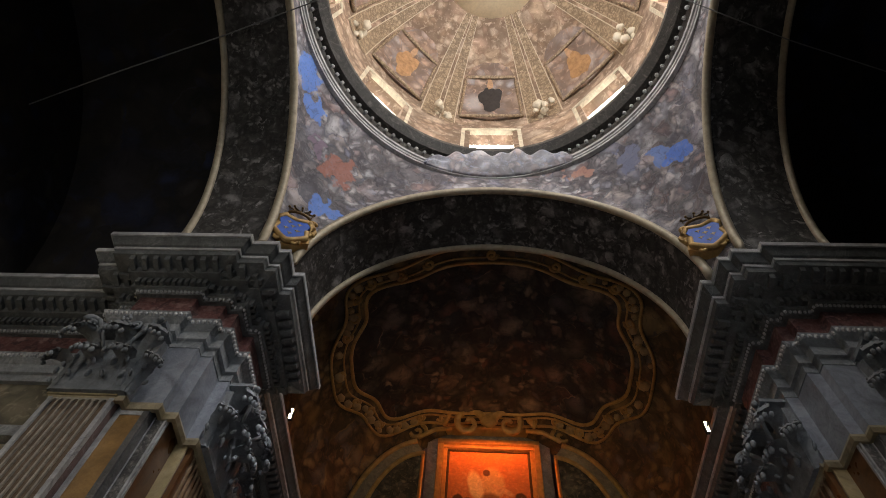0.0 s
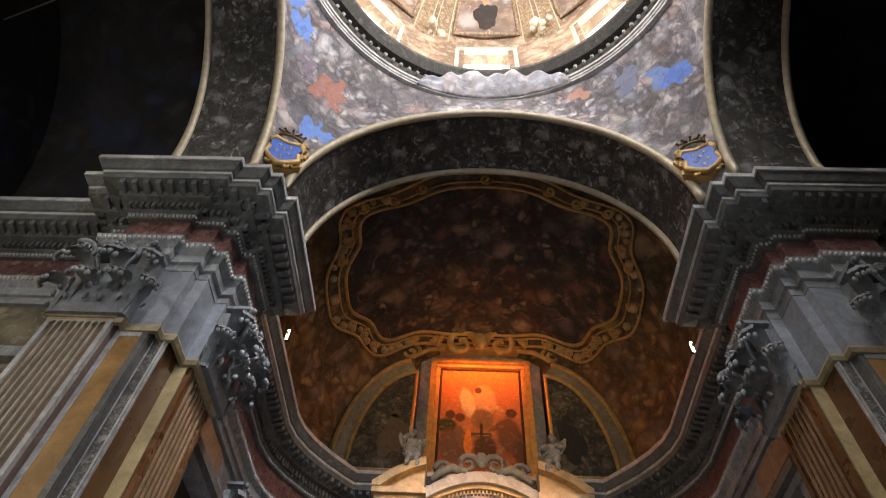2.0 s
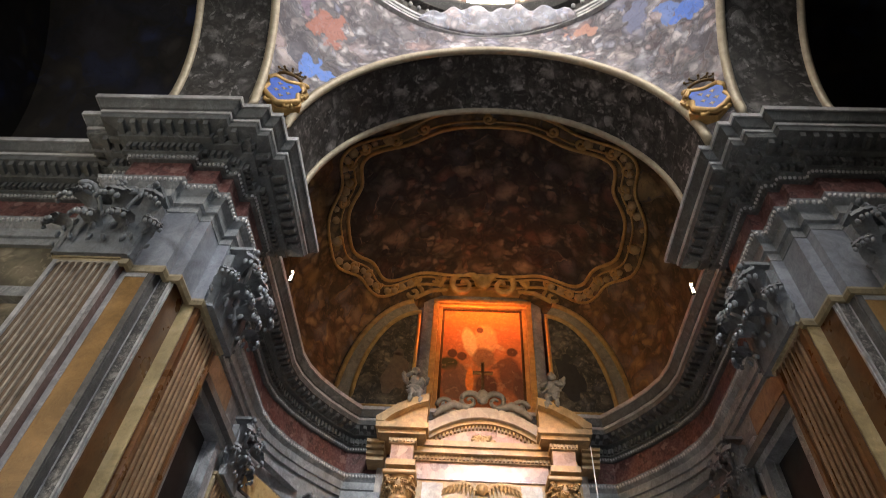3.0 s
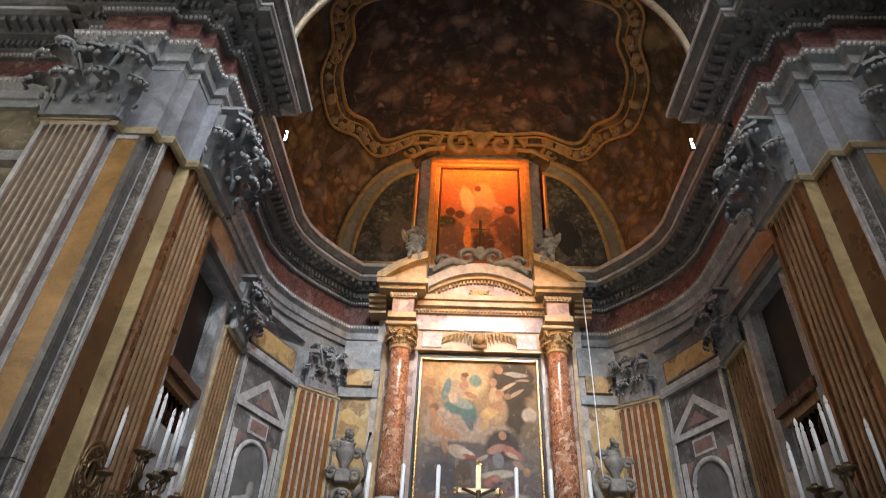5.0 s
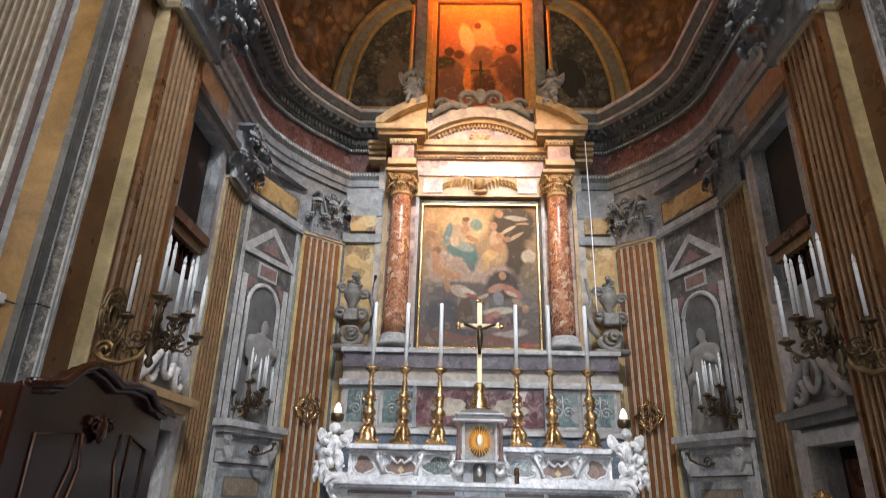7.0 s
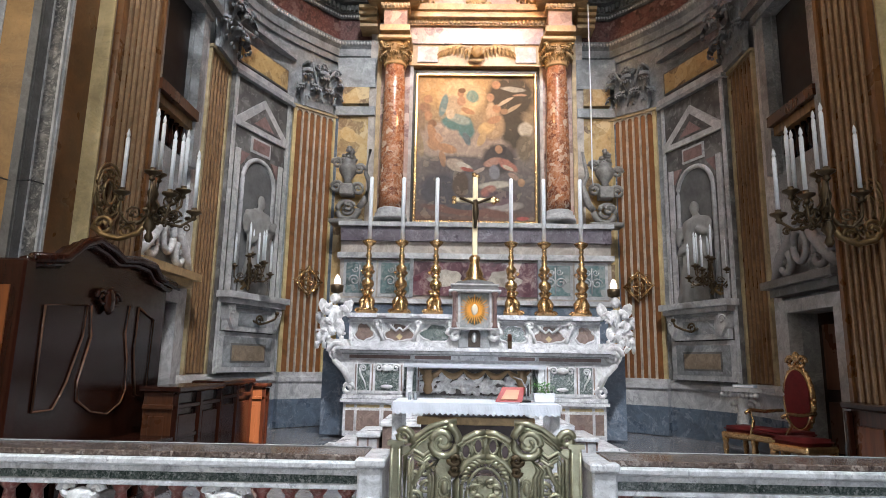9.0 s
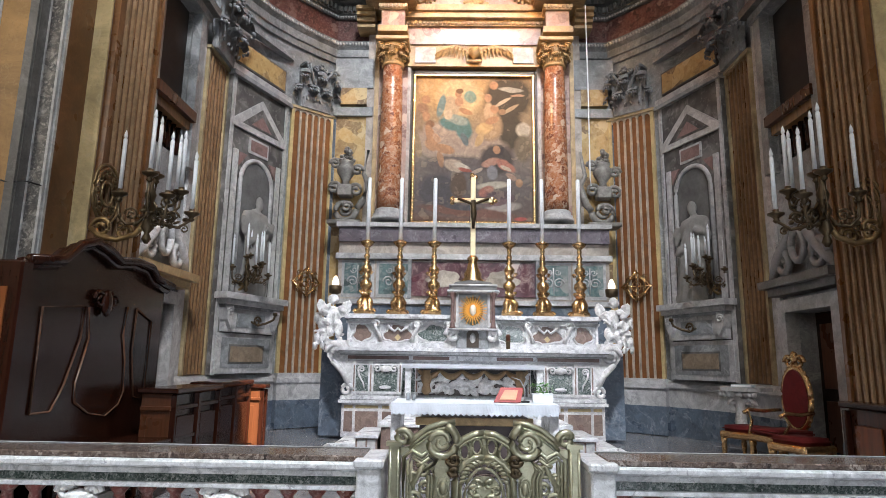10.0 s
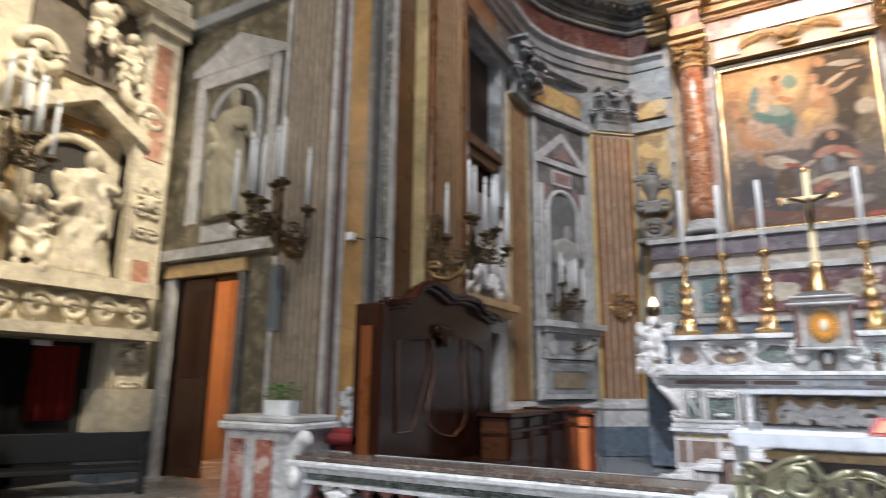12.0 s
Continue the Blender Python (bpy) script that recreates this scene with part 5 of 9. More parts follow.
for sx in (-1, 1):
    for c, w in ((1.42, 0.26), (2.06, 0.24)):
        put("inlay_frame", sx * c - w - 0.05, sx * c + w + 0.05, 2.72, 3.38, 0.7, 0.72, PALE, ret, "pale frame round the inlay")
        put("green_inlay", sx * c - w, sx * c + w, 2.78, 3.32, 0.7, 0.735, breccia("teal_inlay", (0.10, 0.16, 0.16), (0.36, 0.36, 0.34), (0.05, 0.08, 0.08), 6, 0.3, 0.4), ret, "green inlaid panel with pale scrolls")
        bm = bmesh.new()
        for q in (-1, 1):
            add_tube(bm, spiral(at(sx * c + q * 0.09, 3.0, 0.74), (q, 0, 0), (0, 0, 1), 0.1, 0.02, 1.4, 18), 0.014, 5)
            add_tube(bm, spiral(at(sx * c + q * 0.07, 3.2, 0.74), (q, 0, 0), (0, 0, -1), 0.06, 0.015, 1.2, 14), 0.011, 5)
        add_tube(bm, [at(sx * c, 2.82, 0.74), at(sx * c, 3.28, 0.74)], 0.014, 5)
        part("inlay_scroll", bm, PALE, ret, "pale scroll inlay", True)
    # yellow panels beside the columns, their frames and strips
    lo, hi = (-2.74, -1.98) if sx < 0 else (1.98, 2.74)
    put("yellow_panel", lo, hi, 1.4, 6.32, 0.0, 0.16, GOLDSTONE, ret, "mottled yellow breccia panel")
    put("panel_rail", lo, hi, 6.32, 6.5, 0.0, 0.24, GREY, ret, "grey panel rail")
    put("small_panel", lo + 0.12, hi - 0.12, 6.56, 6.9, 0.1, 0.24, GOLDSTONE, ret, "small yellow breccia panel")
    put("panel_rail", lo, hi, 6.9, 7.52, 0.0, 0.235, GREY, ret, "grey panel rail")
    put("blue_strip", lo if sx < 0 else hi - 0.05, lo + 0.05 if sx < 0 else hi, 1.4, 6.3, 0.16, 0.19, PLINTH, ret, "blue-grey strip")
    a = 1.56
    put("column_backing", sx * a - 0.3, sx * a + 0.3, 4.06, 7.75, 0.2, 0.34, PINKPANEL, ret, "pink marble strip behind the column")
    put("edge_strip", sx * (a + 0.33) - 0.04, sx * (a + 0.33) + 0.04, 4.06, 7.75, 0.2, 0.4, CREAMSTONE, ret, "cream strip")
    put("edge_strip", sx * (a - 0.3) - 0.03, sx * (a - 0.3) + 0.03, 4.06, 7.3, 0.2, 0.38, RETMARBLE, ret, "grey strip")
    # entablature block over the column
    put("pedestal_block", sx * a - 0.28, sx * a + 0.28, 7.74, 7.86, 0.2, 0.92, CREAMSTONE, ret, "cream block over the column")
    put("pedestal_block", sx * a - 0.22, sx * a + 0.22, 7.86, 8.2, 0.2, 0.86, PINKPANEL, ret, "pink block over the column")
    put("dentil_block", sx * a - 0.27, sx * a + 0.27, 8.2, 8.3, 0.2, 0.92, CREAMSTONE, ret, "cream dentilled block")
    for k in range(8):
        u = sx * a - 0.25 + 0.5 * k / 7
        put("dentil", u - 0.02, u + 0.02, 8.22, 8.29, 0.92, 0.96, CREAMSTONE, ret)
    lo, hi = sorted((sx * 1.12, sx * 2.06))
    put("cornice_block", lo, hi, 8.36, 8.44, 0.2, 1.0, CREAMSTONE, ret, "cream cornice block")
    put("cornice_block", lo - 0.05, hi + 0.05, 8.44, 8.56, 0.2, 1.1, CREAMSTONE, ret, "cream cornice block")
    # broken pediment: an arm rising towards the middle
    arm = [(2.12, 8.56), (2.12, 8.66), (1.75, 8.95), (1.35, 9.16), (1.1, 9.24), (1.1, 9.06), (1.35, 8.98), (1.75, 8.75), (1.95, 8.56)]
    shape("pediment_arm", [(sx * x, z) for x, z in arm], 0.2, 1.12, CREAMSTONE, ret, "raking arm of the broken pediment")
    shape("pediment_fill", [(sx * x, z) for x, z in ((1.95, 8.56), (1.75, 8.75), (1.35, 8.98), (1.12, 9.05), (1.12, 8.56))], 0.2, 0.95, CREAMSTONE, ret, "shaded infill of the broken pediment")
    lo, hi = sorted((sx * 1.95, sx * 2.3))
    for k in range(4):
        put("corner_moulding", lo, hi + 0 * k, 8.06 + 0.09 * k, 8.13 + 0.09 * k, 0.1, 0.5 + 0.07 * k, CREAMSTONE, ret, "stepped moulding at the corner")
put("frieze", -1.3, 1.3, 7.28, 7.72, 0.2, 0.42, CREAMSTONE, ret, "cream frieze above the painting")
for sx in (-1, 1):
    put("frieze_panel", sx * 0.95 - 0.2, sx * 0.95 + 0.2, 7.34, 7.66, 0.42, 0.45, PALE, ret, "small framed panel")
put("pink_frieze", -1.3, 1.3, 7.72, 8.08, 0.2, 0.46, PINKPANEL, ret, "pink breccia frieze")
put("dentil_rail", -1.34, 1.34, 8.08, 8.18, 0.2, 0.52, CREAMSTONE, ret, "cream rail with dentils")
for k in range(34):
    u = -1.3 + 2.6 * k / 33
    put("dentil", u - 0.022, u + 0.022, 8.1, 8.17, 0.52, 0.57, CREAMSTONE, ret)
put("cornice_rail", -1.4, 1.4, 8.18, 8.3, 0.2, 0.66, CREAMSTONE, ret, "cream cornice rail")
put("tympanum_rail", -1.15, 1.15, 8.3, 8.42, 0.2, 0.72, CREAMSTONE, ret, "cream rail under the tympanum")
seg = [(-1.12 + 2.24 * i / 20) for i in range(21)]


def segz(x, lift):
    return 8.42 + lift + 0.42 * (1 - (x / 1.12) ** 2)


shape("tympanum", [(-1.12, 8.42)] + [(1.12, 8.42)] + [(x, segz(x, 0.0) - 0.1 + 0.12) for x in seg[::-1]], 0.2, 0.55, PINKPANEL, ret, "pink marble tympanum")
shape("segment_moulding", [(x, segz(x, 0.02)) for x in seg] + [(x, segz(x, 0.1)) for x in seg[::-1]], 0.2, 0.68, CREAMSTONE, ret, "curved moulding of the pediment")
shape("segment_moulding", [(x, segz(x, 0.1)) for x in seg] + [(x, segz(x, 0.34)) for x in seg[::-1]], 0.2, 0.78, RETMARBLE, ret, "curved grey moulding of the pediment")
for k in range(30):
    x = -1.08 + 2.16 * k / 29
    put("dentil", x - 0.02, x + 0.02, segz(x, -0.06), segz(x, 0.02), 0.5, 0.62, CREAMSTONE, ret)
bm = bmesh.new()
for sx in (-1, 1):
    add_tube(bm, spiral(at(sx * 0.28, 9.38, 0.7), (-sx, 0, 0), (0, 0, 1), 0.24, 0.04, 1.4, 26), [0.07 - 0.0016 * i for i in range(26)], 8)
    add_tube(bm, [at(sx * 0.3, 9.15, 0.72), at(sx * 0.6, 9.28, 0.72), at(sx * 0.85, 9.14, 0.72), at(sx * 1.0, 8.98, 0.72)], [0.08, 0.09, 0.08, 0.05], 8)
    add_tube(bm, spiral(at(sx * 0.78, 9.25, 0.72), (sx, 0, 0), (0, 0, 1), 0.18, 0.03, 1.2, 20), 0.05, 7)
add_ball(bm, at(0, 9.5, 0.7), 0.13, 1, 0.7, 1.5)
part("crest_scroll", bm, CAPGREY, ret, "grey stone crest of scrolls", True)
bm = box((-0.035 + MIDX, 10.9, 9.6), (0.035 + MIDX, 10.96, 10.4), 0.01)
add_box(bm, (-0.22 + MIDX, 10.9, 10.08), (0.22 + MIDX, 10.96, 10.15), 0.01)
tagged(link("small_cross", bm, DARKBRONZE, None, "small dark metal cross on the crest"), category="cross")
bm = bmesh.new()
for sx in (-1, 1):
    edge = [(0.08, 7.5), (0.2, 7.62), (0.36, 7.67), (0.52, 7.65), (0.66, 7.6)]
    add_tube(bm, [at(sx * x, z, 0.48) for x, z in edge], [0.04, 0.045, 0.04, 0.034, 0.02], 7)
    for row in range(2):
        for k in range(9):
            t = k / 8
            x, z = 0.12 + 0.52 * t, 7.58 + 0.09 * math.sin(math.pi * t)
            ln = (0.24 - 0.06 * t) * (1 - 0.4 * row)
            add_tube(bm, [at(sx * x, z, 0.46 + 0.025 * row), at(sx * (x + 0.03 + 0.04 * t), z - ln * 0.5, 0.48 + 0.025 * row), at(sx * (x + 0.03 + 0.1 * t), z - ln, 0.45 + 0.02 * row)], [0.022, 0.026, 0.01], 6)
add_ball(bm, at(0, 7.5, 0.54), 0.1, 1, 1, 1.15)
add_ball(bm, at(0, 7.57, 0.52), 0.11, 1.05, 0.9, 0.7)
add_ball(bm, at(0, 7.36, 0.48), 0.09, 1.6, 0.5, 0.5)
melt(part("winged_ornament", bm, CREAMSTONE, ret, "carved winged ornament over the painting", True), 0.011)
bm = bmesh.new()
for k in range(12):
    add_ball(bm, at(0.22 * math.cos(k * 0.55) * (0.4 + 0.05 * k), 8.55 + 0.05 * math.sin(k * 2.1), 0.57), 0.06, 1.4, 0.6, 0.8, (0, k * 30, 0), 2)
part("leaf_ornament", bm, CREAMSTONE, ret, "carved leafy ornament in the tympanum", True)


def column(at, label):
    c = thing("column", label, "column", at, 0, "altar columns", "structure")
    prof = [(0.2, 0.1)] + [(0.168 + 0.004 * math.sin(i / 10 * math.pi) - 0.022 * (i / 10) ** 1.5, 0.22 + 2.83 * i / 10) for i in range(11)]
    part("base", lathe([(0.24, 0), (0.24, 0.06), (0.22, 0.07), (0.225, 0.12), (0.19, 0.15), (0.2, 0.19), (0.175, 0.22)], (0, 0, 0), 28), PALE, c, "grey moulded base", True)
    part("shaft", lathe(prof[1:], (0, 0, 0), 32), COLUMN, c, "red breccia shaft", True)
    part("bell", lathe([(0.16, 3.05), (0.17, 3.08), (0.15, 3.12), (0.15, 3.35), (0.2, 3.5)], (0, 0, 0), 24), CREAMSTONE, c, "cream stone bell", True)
    for k in range(8):
        a = k * 45
        put_leaf(c, 0.24, 0.13, 0.09, (0.15 * math.sin(radians(a)), -0.15 * math.cos(radians(a)), 3.07), a, CREAMSTONE)
        put_leaf(c, 0.36, 0.12, 0.1, (0.15 * math.sin(radians(a + 22.5)), -0.15 * math.cos(radians(a + 22.5)), 3.1), a + 22.5, CREAMSTONE)
    for k in range(4):
        a = radians(45 + 90 * k)
        d = Vector((math.cos(a), math.sin(a), 0))
        part("volute", tube(spiral(d * 0.22 + Vector((0, 0, 3.42)), d, (0, 0, 1), 0.075, 0.01, 1.7, 22), 0.02, 6), CREAMSTONE, c, "", True)
    part("abacus", box((-0.25, -0.25, 3.5), (0.25, 0.25, 3.58), 0.015), CREAMSTONE, c)
    return c


first = column((MIDX - 1.56, 11.03, 4.12), "red breccia column with a carved cream capital")
first.scale = (1.28, 1.28, 0.985)
copy_thing(first, pose(MIDX + 1.52, 11.03, 4.12))


VASESTONE = stone("weathered_vase_stone", (0.21, 0.2, 0.185), (0.4, 0.38, 0.35), 5.0, 0.4, 0.5, 0.3, 0.5)


def side_scroll(s):
    t = thing("vase_scroll", "grey stone scroll carrying a carved vase beside the column", "ornament", (MIDX + s * 2.36, 10.98, 4.06), 0, "vase scrolls")
    bm = bmesh.new()
    add_tube(bm, spiral((0, 0, 0.26), (-s, 0, 0), (0, 0, -1), 0.22, 0.05, 1.6, 30), [0.06 - 0.001 * i for i in range(30)], 8)
    add_tube(bm, [(-s * 0.22, 0, 0.28), (-s * 0.32, 0, 0.42), (-s * 0.42, 0, 0.75), (-s * 0.32, 0, 0.95), (-s * 0.4, 0, 1.4)], [0.06, 0.07, 0.06, 0.04, 0.03], 8)
    add_box(bm, (-0.3, -0.1, -0.02), (0.3, 0.25, 0.06), 0.01)
    for cx, cz, r, g in ((0.2, 0.62, 0.13, -1), (-0.2, 0.66, 0.12, 1), (0.22, 1.0, 0.1, 1), (-0.2, 1.12, 0.1, -1), (0.05, 0.3, 0.1, 1)):
        add_tube(bm, spiral((cx, -0.05, cz), (g, 0, 0), (0, 0, 1), r, 0.02, 1.5, 18), 0.035, 6)
    part("scroll", bm, VASESTONE, t, "", True)
    part("plinth", box((-0.13, -0.13, 0.5), (0.13, 0.13, 0.72), 0.02), VASESTONE, t)
    part("vase", lathe([(0.09, 0.72), (0.06, 0.8), (0.16, 0.95), (0.18, 1.05), (0.12, 1.12), (0.15, 1.16), (0.08, 1.2)], (0, 0, 0), 18), VASESTONE, t, "", True)
    bm = bmesh.new()
    rnd = random.Random(4)
    for k in range(22):
        add_ball(bm, (rnd.uniform(-0.15, 0.15) * (1 - k / 30), rnd.uniform(-0.1, 0.1), 1.18 + 0.012 * k), 0.05, 1, 1, 0.8, (0, 0, 0), 1)
    part("flower_bunch", bm, VASESTONE, t, "carved stone flowers", True)


for s in (-1, 1):
    side_scroll(s)
    putto("seated_putto", "seated stone child figure on the broken pediment", "statue", (MIDX + s * 1.42, 10.62, 9.24), -20 * s, 0.75, CAPGREY, 3 + s, 6 * s, "pediment figures")

# orange-lit picture window in the lunette, with its frame and quarter panels
redwin = thing("lunette_picture", "tall painted window glowing orange in a gilded frame", "painting", (MIDX, 11.6, 11.15))
CLOTH_FIGURES = [(0.1, 0.5, 0.3, 0.5, 0.1, (0.8, 0.5, 0.22)), (-0.3, 0.4, 0.2, 0.5, 0.2, (0.9, 0.68, 0.35)), (-0.05, 0.78, 0.1, 0.12, 0, (0.35, 0.13, 0.06)), (0.3, 0.3, 0.34, 0.08, -0.5, (0.75, 0.42, 0.2)), (0.05, -0.1, 0.3, 0.35, 0, (0.6, 0.3, 0.14)), (-0.7, 0.02, 0.14, 0.15, 0, (0.2, 0.08, 0.04)), (-0.48, -0.06, 0.13, 0.14, 0, (0.24, 0.1, 0.05)), (-0.78, -0.3, 0.28, 0.24, 0, (0.06, 0.1, 0.03))]
CLOTH_CROWD = [(-0.62, -0.85, 0.4, 0.55, 0.1, (0.4, 0.2, 0.13)), (-0.45, -0.6, 0.14, 0.4, 0.2, (0.5, 0.26, 0.15)), (0.72, 0.1, 0.15, 0.16, 0, (0.2, 0.08, 0.04)), (0.66, -0.55, 0.32, 0.6, 0.1, (0.36, 0.14, 0.08)), (0.45, -0.25, 0.36, 0.1, 0.6, (0.42, 0.16, 0.08)), (-0.28, -0.75, 0.1, 0.42, 0, (0.85, 0.26, 0.04)), (0.1, -0.9, 0.3, 0.4, 0, (0.22, 0.08, 0.05)), (0.9, -0.9, 0.2, 0.5, 0, (0.24, 0.1, 0.07))]
# ground colour carries the lamp's orange, stronger towards the top
REDPAINT = painting_mat("lamplit_cloth_paint", [(0.0, (0.3, 0.1, 0.04)), (0.5, (0.55, 0.2, 0.07)), (1.0, (0.7, 0.27, 0.09))], [(*q[:5], q[5] if q[5][0] > 0.7 else shade(q[5], 0.45)) for q in CLOTH_FIGURES + CLOTH_CROWD], 0.04)
part("painted_cloth", box((-0.94, -0.03, -1.75), (0.94, 0.0, 1.4)), REDPAINT, redwin, "painted cloth with plain draped shapes")
for w0, w1, o, m in ((0.94, 1.0, 0.05, DARKBRONZE), (1.0, 1.1, 0.1, GILDED), (1.1, 1.24, 0.16, GILDED), (1.24, 1.5, 0.06, GREY)):
    for sx in (-1, 1):
        a, b = sorted((sx * w0, sx * w1))
        part("frame_post", box((a, -o, -1.75), (b, 0, 1.4 + w0 - 0.94), 0.01), m, redwin)
    part("frame_head", box((-w1, -o - 0.01, 1.4 + w0 - 0.94), (w1, 0, 1.4 + w1 - 0.94), 0.01), m, redwin)
part("hood", box((-1.6, -0.35, 1.9), (1.6, 0, 2.0), 0.02), GILDED, redwin, "gilded hood moulding")

for s in (-1, 1):
    q = thing("quarter_panel", "quarter-round painted panel with a gilded arched frame", "painting", (MIDX + s * 1.5, 11.2, 9.3), 0, "lunette panels")
    arc = [(s * 1.33 * math.cos(a), 2.75 * math.sin(a)) for a in [i * math.pi / 2 / 14 for i in range(15)]]
    part("painted_panel", prism([(0, 0)] + arc, (0, 0, 0), (1, 0, 0), (0, 0, 1), (0, -0.03, 0)), fresco("dim_saint_fresco", [(0.05, 0.045, 0.035), (0.2, 0.17, 0.12), (0.12, 0.12, 0.12), (0.32, 0.27, 0.19)], 1.8, 0.6, 0.5), q, "dim painted panel")
    for i, b in enumerate([(s * 0.45, 0.9, 0.28, 0.55), (s * 0.42, 1.5, 0.11, 0.12)]):
        part("painted_shape", prism(blob_outline(*b, 0.2 * s, 60 + i), (0, -0.03, 0), (1, 0, 0), (0, 0, 1), (0, -0.005, 0)), paint((0.02, 0.02, 0.022) if s > 0 else (0.12, 0.09, 0.07)), q)
    bm = bmesh.new()
    add_tube(bm, [(0.04 * s, -0.05, 0.02), (0.04 * s, -0.05, 2.7)], 0.045, 6)
    add_tube(bm, [(x * 1.02, -0.05, z * 1.01) for x, z in arc], 0.055, 8)
    add_tube(bm, [(0, -0.05, 0.02), (s * 1.33, -0.05, 0.02)], 0.035, 6)
    part("gilt_frame", bm, GILDED, q, "", True)
    bm = bmesh.new()
    add_tube(bm, [(s * 1.72 * math.cos(a), -0.06, 3.16 * math.sin(a)) for a in [i * math.pi / 2 * 0.92 / 18 for i in range(19)]], 0.06, 8)
    ob_ = [(s * 1.68 * math.cos(a), 3.12 * math.sin(a)) for a in [i * math.pi / 2 * 0.92 / 18 for i in range(19)]]
    part("arch_band", prism(ob_ + arc[::-1], (0, 0, 0), (1, 0, 0), (0, 0, 1), (0, -0.045, 0)), stone("grey_ochre_stucco", (0.32, 0.28, 0.2), (0.5, 0.45, 0.36), 3, 0.4, 0.6), q, "grey and ochre painted arch band")
    part("outer_arch", bm, GILDED, q, "broad gilded outer arch", True)

# gilded stucco frame of the ceiling picture
frame_t = thing("vault_frame", "scalloped gilded stucco frame round the dark ceiling picture", "ceiling frame", kind="structure")


def vpt(u, y, drop):
    return vault_pt(u, y) + Vector((0, 0, -drop)) * (1 if abs(u) < 0.6 else 0.4) + Vector((-drop * 0.8 * u, 0, 0))


def outline(k, n=140):
    pts = []
    for i in range(n + 1):
        a = 2 * math.pi * i / n
        c, q = math.cos(a), math.sin(a)
        u = 0.5 * k * math.copysign(abs(c) ** 0.62, c) * (1 + 0.05 * math.cos(8 * a))
        y = 8.75 + 2.05 * k * math.copysign(abs(q) ** 0.6, q) * (1 + 0.05 * math.cos(8 * a))
        pts.append((u, min(y, 11.2)))
    return pts


for k, r, m in ((1.0, 0.042, GILDED), (1.06, 0.022, GILDED), (1.17, 0.035, GILDED)):
    part("frame_band", tube([vpt(u, y, 0.05) for u, y in outline(k)], r, 8), m, frame_t, "", True)
lo_, hi_ = outline(1.0), outline(1.17)
bm = bmesh.new()
va, vb = [[bm.verts.new(vpt(u, y, 0.03)) for u, y in o[:-1]] for o in (lo_, hi_)]
for i in range(len(va)):
    bm.faces.new((va[i - 1], va[i], vb[i], vb[i - 1]))
part("frame_field", bm, VAULTGOLD, frame_t, "ochre ground of the stucco frame", True)
bm = bmesh.new()
for i in range(0, 140, 5):
    u, y = outline(1.09)[i]
    cen = vpt(u, y, 0.06)
    ax = (vpt(u + 0.01, y, 0.06) - cen).normalized()
    add_tube(bm, spiral(cen, ax * (1 if i % 2 else -1), (0, 1, 0), 0.13, 0.02, 1.4, 14), 0.04, 5)
part("stucco_scrolls", bm, GILDED, frame_t, "running gilded scrolls along the frame", True)
inner = outline(0.985)
bm = bmesh.new()
c = bm.verts.new(vpt(0, 8.75, 0.05))
rings = []
for f in (0.33, 0.66, 1.0):
    rings.append([bm.verts.new(vpt(u * f, 8.75 + (y - 8.75) * f, 0.05)) for u, y in inner[:-1]])
n = len(rings[0])
for i in range(n):
    bm.faces.new((c, rings[0][i - 1], rings[0][i]))
    for a, b in zip(rings, rings[1:]):
        bm.faces.new((a[i - 1], b[i - 1], b[i], a[i]))
part("ceiling_picture", bm, VAULT, frame_t, "dark smoky ceiling painting", True)
bm = bmesh.new()
rnd = random.Random(8)
for i in range(0, 140, 2):
    u, y = outline(1.12)[i]
    if abs(u) > 0.3:
        p = vpt(u + rnd.uniform(-0.01, 0.01), y, 0.05)
        add_ball(bm, p, rnd.uniform(0.07, 0.14), 1, 1, 0.7, (0, 0, 0), 1)
part("stucco_flowers", bm, plain("pale_gilt_stucco", (0.45, 0.33, 0.17), 0.6, 0.1, 0.3, 12), frame_t, "garland of stucco flowers", True)
bm = bmesh.new()
for sx in (-1, 1):
    add_tube(bm, spiral((MIDX + sx * 0.5, 11.0, 12.95), (-sx, 0, 0), (0, -0.4, 0.9), 0.4, 0.05, 1.4, 28), [0.1 - 0.002 * i for i in range(28)], 8)
    add_tube(bm, [(MIDX + sx * 0.1, 10.95, 13.1), (MIDX + sx * 0.45, 10.85, 13.32), (MIDX + sx * 0.95, 10.9, 13.2), (MIDX + sx * 1.1, 11.0, 12.85)], [0.06, 0.08, 0.08, 0.05], 8)
    add_tube(bm, spiral((MIDX + sx * 1.75, 11.1, 12.7), (-sx, 0, 0), (0, -0.4, 0.9), 0.24, 0.03, 1.4, 22), 0.05, 7)
    add_tube(bm, [(MIDX + sx * 0.9, 11.1, 12.85), (MIDX + sx * 1.3, 11.1, 12.8), (MIDX + sx * 1.7, 11.1, 12.52)], 0.055, 7)
add_ball(bm, (MIDX, 10.95, 13.0), 0.2, 1.0, 0.6, 1.2)
part("crest", bm, GILDED, frame_t, "gilded scroll crest over the picture window", True)

